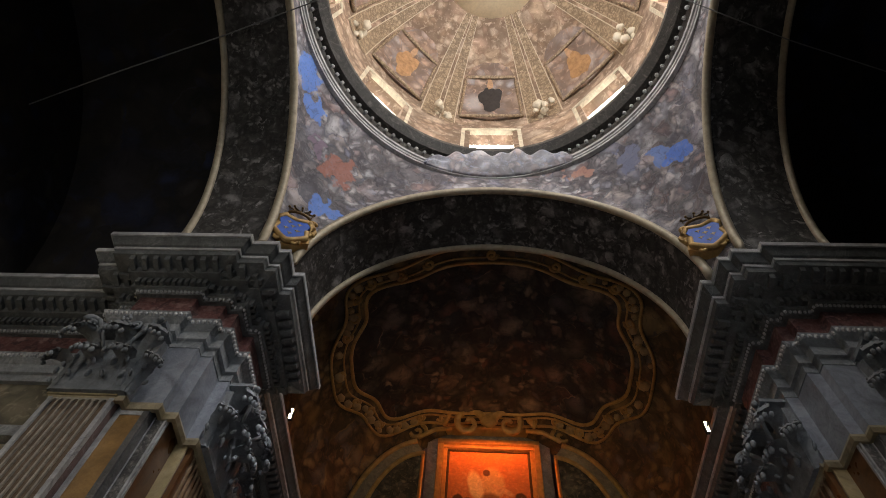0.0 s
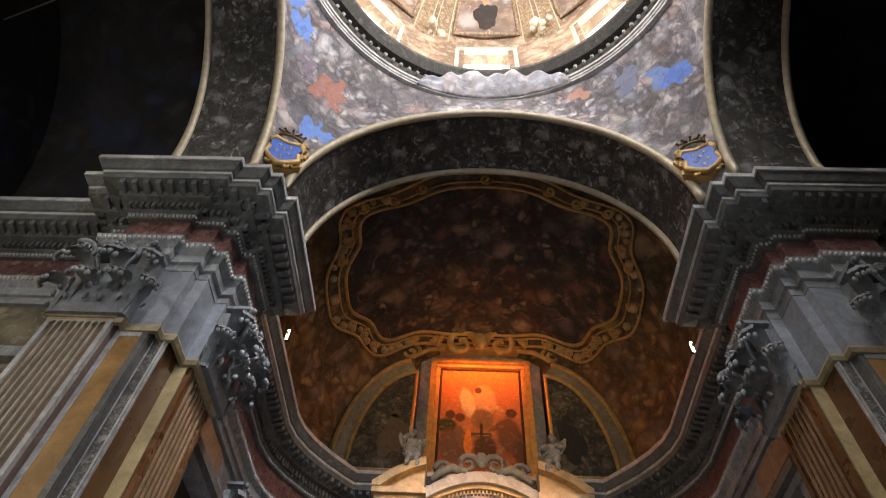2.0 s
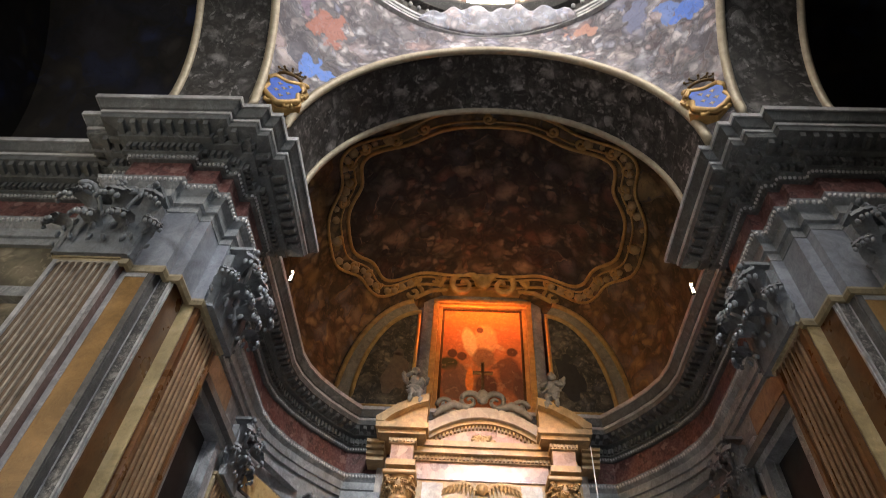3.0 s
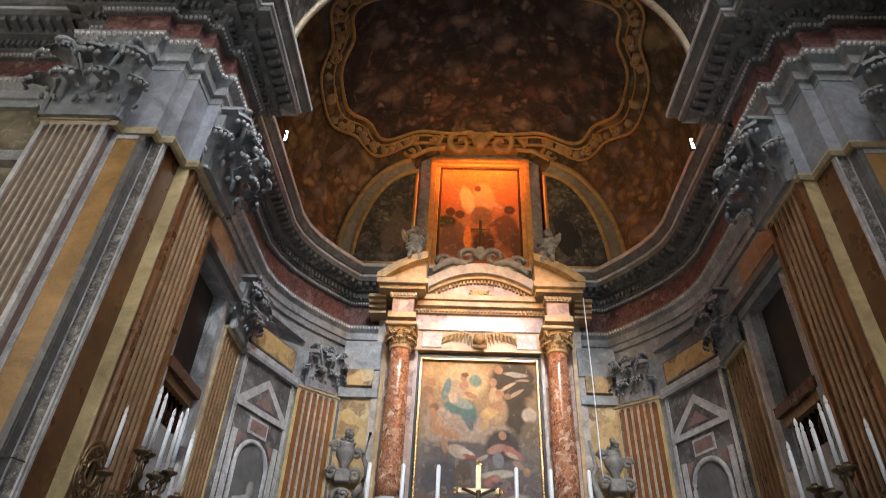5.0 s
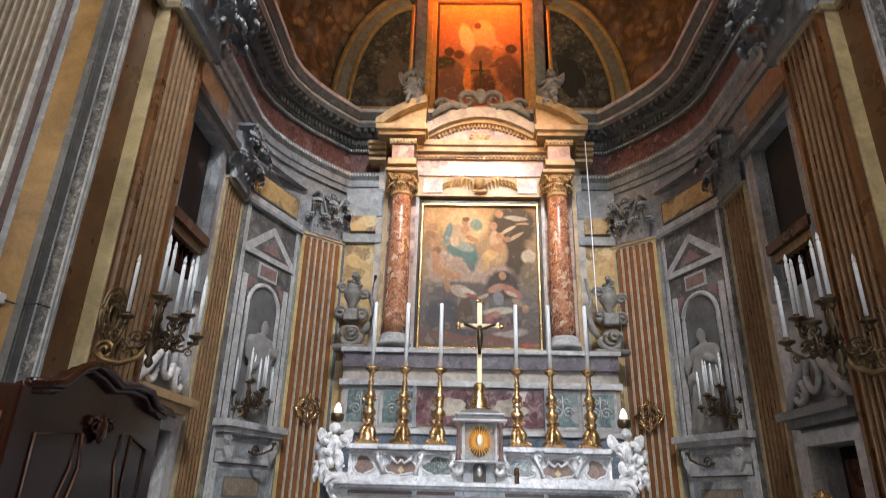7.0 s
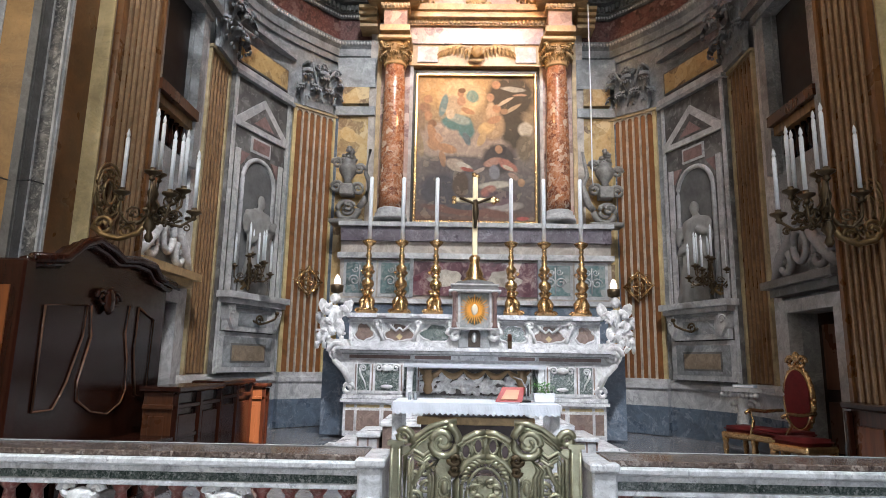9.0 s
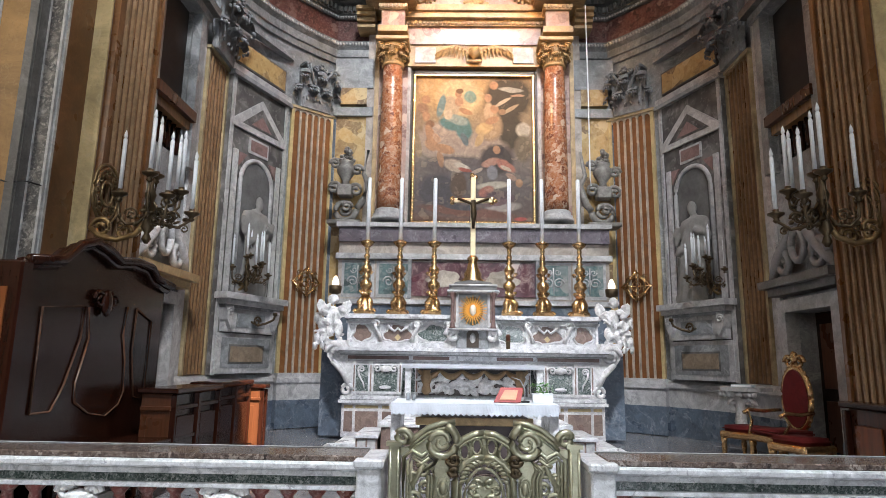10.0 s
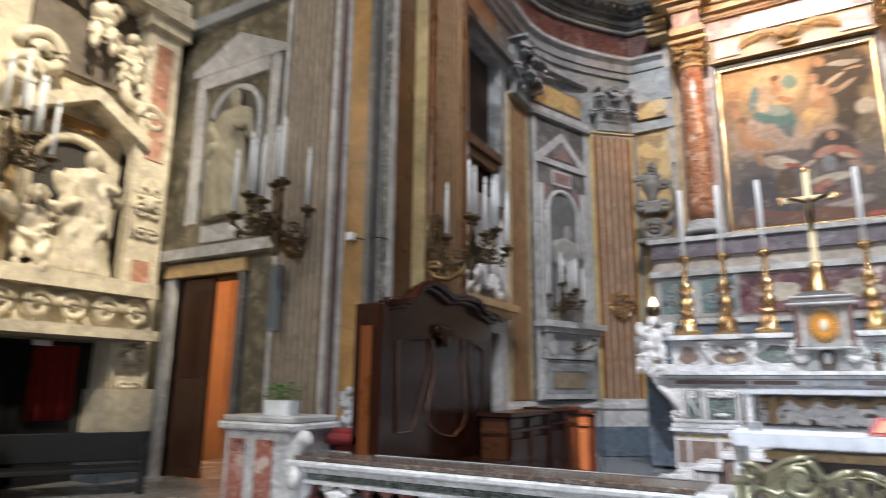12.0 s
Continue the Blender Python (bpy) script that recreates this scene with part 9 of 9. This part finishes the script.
part("bracket", box((-0.015, 0.04, 0.3), (0.015, 0.1, 0.36)), BLACK, sp)
wb = thing("junction_box", "small white box with a cable on the pier", "junction box", (-4.0, 4.66, 2.98))
part("housing", box((-0.04, -0.06, -0.03), (0.04, 0.02, 0.05), 0.006), CANDLE, wb)
part("cable", tube([(0.04, -0.0, 0), (0.15, 0.01, -0.03), (0.3, 0.02, -0.02), (0.36, 0.1, -0.03)], 0.006, 5), BLACK, wb, "thin black cable", True)

# ---- choir stall and desks ----
stall = thing("choir_stall", "tall dark polished choir stall with a scrolled crest and panelled back", "choir stall", (-3.18, 5.14, SANCT))
LEN0, LEN1 = -1.02, 1.15
prof = [(LEN0, 0), (LEN1, 0), (LEN1, 1.84), (0.8, 1.88), (0.68, 1.97), (0.4, 1.98), (0.12, 1.94), (-0.05, 2.0), (-0.27, 2.04), (-0.45, 1.98), (-0.66, 1.82), (LEN0, 1.77)]
part("back_board", prism(prof, (-0.1, 0, 0), (0, 1, 0), (0, 0, 1), (-0.1, 0, 0)), WALNUT, stall)
bm = bmesh.new()
add_tube(bm, [(-0.08, y, z) for y, z in prof[2:]], 0.045, 7)
add_tube(bm, [(-0.02, y, z + 0.03) for y, z in prof[2:]], 0.04, 7)
part("crest_moulding", bm, WALNUT, stall, "heavy curved crest moulding", True)
bm = bmesh.new()
add_tube(bm, [(-0.09, y, z) for y, z in ((-0.72, 0.75), (-0.72, 1.5), (-0.2, 1.55), (-0.22, 1.3), (-0.36, 0.95), (-0.42, 0.85), (-0.5, 0.75), (-0.72, 0.75))], 0.009, 6)
add_tube(bm, [(-0.09, y, z) for y, z in ((-0.15, 1.55), (-0.1, 1.3), (-0.22, 0.95), (-0.2, 0.8), (0.0, 0.7), (0.25, 0.66), (0.45, 0.74), (0.52, 0.85), (0.5, 1.1), (0.42, 1.35), (0.45, 1.6))], 0.009, 6)
add_tube(bm, [(-0.09, y, z) for y, z in ((0.62, 1.6), (0.6, 1.2), (0.7, 0.8), (0.9, 0.76), (0.92, 1.5), (0.62, 1.6))], 0.009, 6)
part("panel_moulding", bm, plain("polished_moulding", (0.1, 0.05, 0.03), 0.15, 0, 0.3, 14, 0.05, 0.6), stall, "polished raised panel mouldings", True)
part("end_post", box((-0.24, LEN0 - 0.12, 0), (0.02, LEN0, 1.78), 0.015), WALNUT, stall)
part("end_inlay", box((-0.16, LEN0 - 0.13, 0.3), (-0.06, LEN0 - 0.115, 1.6)), wood("orange_burl", (0.15, 0.045, 0.012), 0.3, 0.3), stall, "orange burl inlay")
part("seat", box((-0.1, LEN0, 0.4), (0.35, LEN1, 0.45), 0.01), WALNUT, stall)
part("seat_front", box((0.28, LEN0, 0), (0.32, LEN1, 0.4), 0.01), WALNUT, stall)
bm = bmesh.new()
add_ball(bm, (-0.06, 0.05, 1.6), 0.09, 0.4, 0.8, 1.3)
for q in (-1, 1):
    add_tube(bm, spiral((-0.07, 0.05 + q * 0.1, 1.62), (0, q, 0), (0, 0, 1), 0.08, 0.02, 1.3, 14), 0.02, 6)
part("carved_crest", bm, WALNUT, stall, "carved shield on the stall", True)


def desk(x0, x1, y0, y1, z, panels, label):
    """A long choir desk whose panelled front looks across the choir (+x)."""
    d = thing("choir_desk", label, "desk", (x1, y0, SANCT), 0, "choir desks")
    w, ln = x1 - x0, y1 - y0
    part("body", box((-w, 0.03, 0), (-0.03, ln - 0.03, z - 0.06), 0.006), WALNUT, d)
    part("top", box((-w - 0.04, -0.03, z - 0.05), (0.04, ln + 0.03, z), 0.012), WALNUT, d, "dark polished top")
    part("rail", box((-0.03, 0, z - 0.2), (0.015, ln, z - 0.16), 0.006), WALNUT, d)
    part("plinth", box((-0.03, 0, 0), (0.015, ln, 0.08), 0.006), WALNUT, d)
    for k in range(panels + 1):
        u = ln * k / panels
        part("pilaster_strip", box((-0.03, max(0, u - 0.035), 0.08), (0.02, min(ln, u + 0.035), z - 0.06), 0.006), WALNUT, d)
    for k in range(panels):
        u = ln * (k + 0.5) / panels
        part("panel", box((-0.03, u - ln / panels * 0.36, 0.14), (0.004, u + ln / panels * 0.36, z - 0.26), 0.008), WALNUT, d)
    for u, g in ((0.0, -1), (ln, 1)):
        lo, hi = sorted((u, u - g * 0.03))
        part("end_panel", box((-w, lo, 0), (-0.03, hi, z - 0.05), 0.006), CHESTNUT, d, "reddish end panel")
        lo, hi = sorted((u, u + g * 0.012))
        part("end_moulding", box((-w + 0.06, lo, 0.12), (-0.09, hi, z - 0.26), 0.006), CHESTNUT, d)
        part("end_moulding", box((-w, lo - 0.01, z - 0.2), (-0.02, hi + 0.01, z - 0.16), 0.006), CHESTNUT, d)
    return d


desk(-3.14, -2.84, 5.75, 6.85, 0.88, 2, "long dark choir desk with a panelled front and reddish end")
desk(-3.14, -2.86, 6.9, 7.95, 0.9, 2, "dark choir desk with a panelled front and reddish end")
desk(-3.0, -2.72, 8.02, 8.2, 0.84, 1, "narrow reddish end of the choir desks in the sun")
desk(-3.08, -2.8, 4.6, 5.6, 0.42, 2, "low dark kneeling bench by the choir stall")
rs = thing("choir_stall", "low reddish wooden stall by the pier", "choir stall", (3.28, 5.2, SANCT))
part("back_board", box((0.0, -0.8, 0), (0.1, 0.65, 0.8), 0.01), CHESTNUT, rs)
part("top_rail", box((-0.06, -0.85, 0.8), (0.14, 0.7, 0.86), 0.015), WALNUT, rs)
part("end_panel", box((-0.06, 0.6, 0), (0.0, 0.66, 0.78), 0.01), WALNUT, rs)
for k in range(3):
    part("panel", box((-0.02, -0.7 + 0.45 * k, 0.12), (0.0, -0.35 + 0.45 * k, 0.66), 0.006), wood("orange_burl", (0.15, 0.045, 0.012), 0.3, 0.3), rs, "orange-brown panel")


# ---- gilded seats and console ----
def gilt_leg(x, y, h):
    return lathe([(0.018, 0), (0.03, 0.03), (0.022, 0.08), (0.036, h * 0.6), (0.028, h * 0.75), (0.04, h * 0.85), (0.036, h)], (x, y, 0), 10)


throne = thing("gilded_throne", "gilded armchair with crimson velvet seat and tall oval back", "chair", (3.36, 7.2, SANCT), -78)
throne.scale = (0.88, 0.88, 0.88)
for x in (-0.26, 0.26):
    for y in (-0.24, 0.24):
        part("leg", gilt_leg(x, y, 0.4), GOLD, throne, "", True)
part("seat_frame", box((-0.3, -0.29, 0.38), (0.3, 0.29, 0.46), 0.02), GOLD, throne)
bm = box((-0.27, -0.27, 0.46), (0.27, 0.27, 0.54))
bmesh.ops.bevel(bm, geom=bm.edges[:], offset=0.03, segments=2, affect="EDGES")
part("seat", bm, VELVET, throne, "crimson velvet seat", True)
oval = [(0.21 * math.cos(q), 0.92 + 0.36 * math.sin(q)) for q in [k * math.pi / 14 for k in range(28)]]
part("backrest", prism(oval, (0, 0.27, 0), (1, 0, 0), (0, 0, 1), (0, -0.05, 0)), VELVET, throne, "crimson velvet back")
bm = bmesh.new()
add_tube(bm, [(x * 1.12, 0.26, 0.92 + (z - 0.92) * 1.07) for x, z in oval + oval[:1]], 0.035, 8)
for k in range(28):
    x, z = oval[k]
    add_ball(bm, (x * 1.22, 0.26, 0.92 + (z - 0.92) * 1.14), 0.03, 1, 0.8, 1.2, (0, 0, 0), 1)
part("back_frame", bm, GOLD, throne, "carved gilt frame", True)
bm = bmesh.new()
for q in (-1, 1):
    add_tube(bm, spiral((q * 0.09, 0.26, 1.38), (q, 0, 0), (0, 0, 1), 0.09, 0.02, 1.3, 16), 0.025, 6)
add_ball(bm, (0, 0.26, 1.44), 0.06, 1, 0.7, 1.4)
part("crest", bm, GOLD, throne, "carved gilt crest", True)
for q in (-1, 1):
    part("arm", tube([(q * 0.28, 0.24, 0.76), (q * 0.33, 0.0, 0.74), (q * 0.34, -0.2, 0.76), (q * 0.33, -0.28, 0.72)], 0.024, 8), GOLD, throne, "", True)
    part("arm_post", tube([(q * 0.33, -0.22, 0.74), (q * 0.34, -0.16, 0.62), (q * 0.29, -0.24, 0.46)], 0.022, 8), GOLD, throne, "", True)


def stool(at_, turn):
    s_ = thing("gilded_stool", "low gilded stool with a crimson velvet seat", "stool", at_, turn, "gilded stools")
    for x in (-0.2, 0.2):
        for y in (-0.18, 0.18):
            part("leg", gilt_leg(x, y, 0.32), GOLD, s_, "", True)
    part("frame", box((-0.24, -0.22, 0.3), (0.24, 0.22, 0.38), 0.02), GOLD, s_)
    b = box((-0.22, -0.2, 0.38), (0.22, 0.2, 0.45))
    bmesh.ops.bevel(b, geom=b.edges[:], offset=0.03, segments=2, affect="EDGES")
    part("seat", b, VELVET, s_, "crimson velvet seat", True)
    return s_


stool((3.28, 7.85, SANCT), -62)
stool((3.3, 6.72, SANCT), -70)
con = thing("marble_console", "small carved white marble credence table on a scrolled foot", "console table", (3.5, 8.35, SANCT), -60)
part("top", prism([(-0.3, 0.15), (-0.3, -0.1), (-0.2, -0.2), (0.2, -0.2), (0.3, -0.1), (0.3, 0.15)], (0, 0, 0.84), (1, 0, 0), (0, 1, 0), (0, 0, 0.05)), PALE, con)
bm = bmesh.new()
for k in range(9):
    add_ball(bm, (-0.24 + 0.06 * k, -0.15, 0.8), 0.035, 1, 1, 1.2, (0, 0, 0), 1)
part("apron", bm, CARVED, con, "carved scalloped apron", True)
bm = bmesh.new()
add_tube(bm, [(0, 0.05, 0.0), (0.02, -0.02, 0.2), (-0.02, -0.08, 0.45), (0, -0.02, 0.7), (0, 0, 0.84)], [0.1, 0.06, 0.08, 0.11, 0.16], 10)
for q in (-1, 1):
    add_tube(bm, spiral((q * 0.1, -0.06, 0.66), (q, 0, 0), (0, 0, 1), 0.1, 0.02, 1.5, 20), 0.03, 6)
part("foot", bm, CARVED, con, "scrolled carved foot", True)
bk = thing("pale_book", "pale blue book lying on the console", "book", (3.48, 8.33, SANCT + 0.892), -40)
part("cover", box((-0.13, -0.08, 0), (0.13, 0.08, 0.035), 0.004), plain("pale_blue", (0.45, 0.55, 0.62), 0.6), bk)
part("pages", box((-0.122, -0.084, 0.006), (0.122, 0.07, 0.029)), CANDLE, bk)

# ---- crowned shields at the arch springing ----
BLUE = plain("painted_blue", (0.03, 0.12, 0.55), 0.5, 0, 0.3, 9)
for s in (-1, 1):
    p = thing("crowned_shield", "blue painted shield in a gilded scroll frame under a dark crown", "shield", (s * 3.11 + CX, 4.24, 9.93), -22 * s, "crowned shields")
    p.scale = (0.8, 0.8, 0.8)
    out = [(0.21, 0.34), (0.3, 0.2), (0.24, 0.0), (0.27, -0.18), (0.12, -0.34), (0, -0.42), (-0.12, -0.34), (-0.27, -0.18), (-0.24, 0.0), (-0.3, 0.2), (-0.21, 0.34), (0, 0.27)]
    part("field", prism(out, (0, 0.0, 0), (1, 0, 0), (0, 0, 1), (0, -0.08, 0)), BLUE, p, "bright blue field")
    part("backing", prism([(x * 1.5, z * 1.3) for x, z in out], (0, 0.18, 0), (1, 0, 0), (0, 0, 1), (0, -0.18, 0)), GILDED, p, "dull gilded backing")
    bm = bmesh.new()
    add_tube(bm, [(x * 1.18, -0.06, z * 1.14) for x, z in out + out[:1]], 0.06, 7)
    for k in range(0, 12, 2):
        x, z = out[k]
        add_tube(bm, spiral((x * 1.38, -0.04, z * 1.25), (1, 0, 0), (0, 0, 1), 0.09, 0.02, 1.3, 14), 0.035, 6)
    part("scroll_frame", bm, GILDED, p, "gilded scroll frame", True)
    for x, z in ((-0.1, 0.14), (0.1, 0.14), (-0.11, -0.1), (0.11, -0.1), (0, 0.02), (0, -0.25)):
        part("gilt_flower", prism([(x, z - 0.05), (x + 0.02, z), (x + 0.05, z + 0.02), (x + 0.015, z + 0.025), (x, z + 0.06), (x - 0.015, z + 0.025), (x - 0.05, z + 0.02), (x - 0.02, z)], (0, -0.08, 0), (1, 0, 0), (0, 0, 1), (0, -0.012, 0)), GILT, p, "small pale gilt flower")
    bm = bmesh.new()
    add_tube(bm, [(0.28 * math.cos(k * math.pi / 10), -0.05 + 0.12 * math.sin(k * math.pi / 10), 0.55) for k in range(21)], 0.04, 6)
    for k in range(5):
        a = math.pi * (k + 0.5) / 5
        add_tube(bm, [(0.28 * math.cos(a), -0.05 - 0.12 * math.sin(a), 0.55), (0.34 * math.cos(a), -0.08 - 0.12 * math.sin(a), 0.72), (0.1 * math.cos(a), -0.05, 0.84)], 0.025, 6)
        add_ball(bm, (0.34 * math.cos(a), -0.1 - 0.12 * math.sin(a), 0.74), 0.04, 1, 1, 1, (0, 0, 0), 1)
    bmesh.ops.scale(bm, vec=(0.8, 0.8, 0.8), space=Matrix.Translation((0, 0, -0.4)), verts=bm.verts)
    part("crown", bm, plain("dark_gilt", (0.14, 0.09, 0.04), 0.45, 0.5, 0.4, 14), p, "dark gilt crown", True)

# painted cloud spilling over the dome's ring
def cloud_pt(u, v):
    f = radians(113 - 50 * u)
    end = math.sin(math.pi * min(1, max(0, u))) ** 0.45
    rise = end * (0.5 + 0.16 * noise.noise(Vector((u * 9, 3, 1))) + 0.06 * math.sin(u * 40)) * v
    z = 12.88 + rise
    r = 3.385 - 0.64 * rise - 0.05 * math.sin(math.pi * v) * end + 0.035 * noise.noise(Vector((u * 14, v * 4, 7)))
    return Vector((CX + r * math.cos(f), CY + r * math.sin(f), z))


bm = grid_surface(cloud_pt, 72, 10)
bmesh.ops.solidify(bm, geom=bm.faces[:], thickness=0.03)
structure("trim_painted_cloud", bm, CLOUDY, "painted stucco cloud overlapping the dome ring", "ornament", True)
# dome panels: oval painted fields between the ribs
for k in range(8):
    a = radians(45 * k + 90)
    bm = bmesh.new()
    rows = []
    for i in range(13):
        v = 0.12 + 0.5 * i / 12
        half = radians(13.5) * (1.0 if i < 9 else math.sqrt(max(0.0, 1 - ((i - 9) / 3.2) ** 2)))
        rows.append([bm.verts.new(dome_pt(a + half * (j / 4 - 1), v, -0.03)) for j in range(9)])
    for p, q in zip(rows, rows[1:]):
        for j in range(8):
            bm.faces.new((p[j], p[j + 1], q[j + 1], q[j]))
    panel = thing("dome_panel", "painted dome panel with clouds and a plain draped shape in a stucco frame", "painting", kind="structure", group="dome panels")
    part("painted_field", bm, fresco("dome_sky", [(0.42, 0.27, 0.2), (0.6, 0.45, 0.36), (0.42, 0.42, 0.45), (0.58, 0.38, 0.27)], 1.0, 0.75, 0.15, 1.0), panel, "hazy pink and blue painted field", True)
    bm = bmesh.new()
    o = [dome_pt(a + radians(x), 0.33 + z, -0.045) for x, z in blob_outline(0, 0, 5.5, 0.11, 0, k + 200, 24)]
    c = bm.verts.new(dome_pt(a, 0.33, -0.06))
    vs = [bm.verts.new(q) for q in o]
    for i in range(len(vs)):
        bm.faces.new((c, vs[i - 1], vs[i]))
    part("painted_shape", bm, paint([(0.035, 0.03, 0.03), (0.45, 0.25, 0.12), (0.12, 0.2, 0.12), (0.4, 0.2, 0.14), (0.15, 0.2, 0.3), (0.3, 0.14, 0.1), (0.2, 0.25, 0.16), (0.4, 0.22, 0.1)][k]), panel)
    bm = bmesh.new()
    o = [dome_pt(a + radians(x), 0.46 + z, -0.05) for x, z in blob_outline(0.3, 0, 1.6, 0.045, 0, k + 300, 16)]
    vs = [bm.verts.new(q) for q in o]
    bm.faces.new(vs)
    part("painted_shape", bm, paint((0.5, 0.3, 0.17)), panel)
    edge = [dome_pt(a + radians(13.5) * sx, 0.12 + 0.5 * i / 12, -0.04) for sx, seq in ((-1, range(0, 10)), (1, range(9, -1, -1))) for i in seq]
    part("stucco_frame", tube(edge + edge[:1], 0.04, 6), RIB, panel, "ochre stucco frame", True)
    bm = bmesh.new()
    rnd = random.Random(k)
    c = dome_pt(a + radians(22.5), 0.06, -0.12)
    for q in range(9):
        add_ball(bm, c + Vector((rnd.uniform(-0.2, 0.2), rnd.uniform(-0.2, 0.2), rnd.uniform(-0.12, 0.2))), rnd.uniform(0.06, 0.12), 1, 1, 1.2, (0, 0, 0), 2)
    roughen(bm, 0.04, 8)
    part("stucco_figure", bm, plain("cream_stucco", (0.62, 0.54, 0.42), 0.7, 0, 0.2, 8), panel, "cream stucco figure group", True)

# lamps on the piers' cornices, the long cable, the cord by the retable
for s in (-1, 1):
    f = thing("floodlight", "small lit floodlight fixed under the pier's cornice", "floodlight", (s * 3.18, 6.95, 8.72), 0, "cornice floodlights")
    part("housing", box((-0.03, -0.1, -0.08), (0.03, -0.04, 0.1), 0.008), BLACK, f)
    part("lit_tube", box((-0.022, -0.125, -0.09), (0.022, -0.105, 0.12), 0.006), LAMPGLASS, f, "bright white tube")
    part("bracket", box((-0.01, -0.2, 0.0), (0.01, -0.04, 0.03)), BLACK, f)
tagged(link("cable", tube([(-8.0, 2.78, 11.6), (-6.2, 2.2, 11.55), (-4.5, 1.71, 12.0), (-2.95, 1.2, 12.1), (0.5, 0.4, 12.9)], 0.012, 5), plain("grey_cable", (0.2, 0.2, 0.2), 0.6), None, "long thin grey cable strung under the dome", True), category="cable")
tagged(link("cable", tube([(2.8, 1.2, 12.1), (4.5, 1.8, 11.9), (7.9, 2.8, 11.6)], 0.01, 5), plain("grey_cable", (0.2, 0.2, 0.2), 0.6), None, "long thin grey cable strung under the dome", True), category="cable")
tagged(link("cord", tube([(2.12, 10.75, 8.3), (2.13, 10.76, 6.5), (2.12, 10.75, 4.9), (2.13, 10.75, 4.75)], 0.012, 5), CANDLE, None, "thin pale hanging cord beside the retable", True), category="cord")
for s in (-1, 1):
    t = thing("cornice_box", "small grey cable box lying on the cornice", "cable box", (s * 4.35, 4.02, 9.225))
    part("housing", box((-0.2, -0.05, 0), (0.2, 0.05, 0.06), 0.01), STUCCO, t)
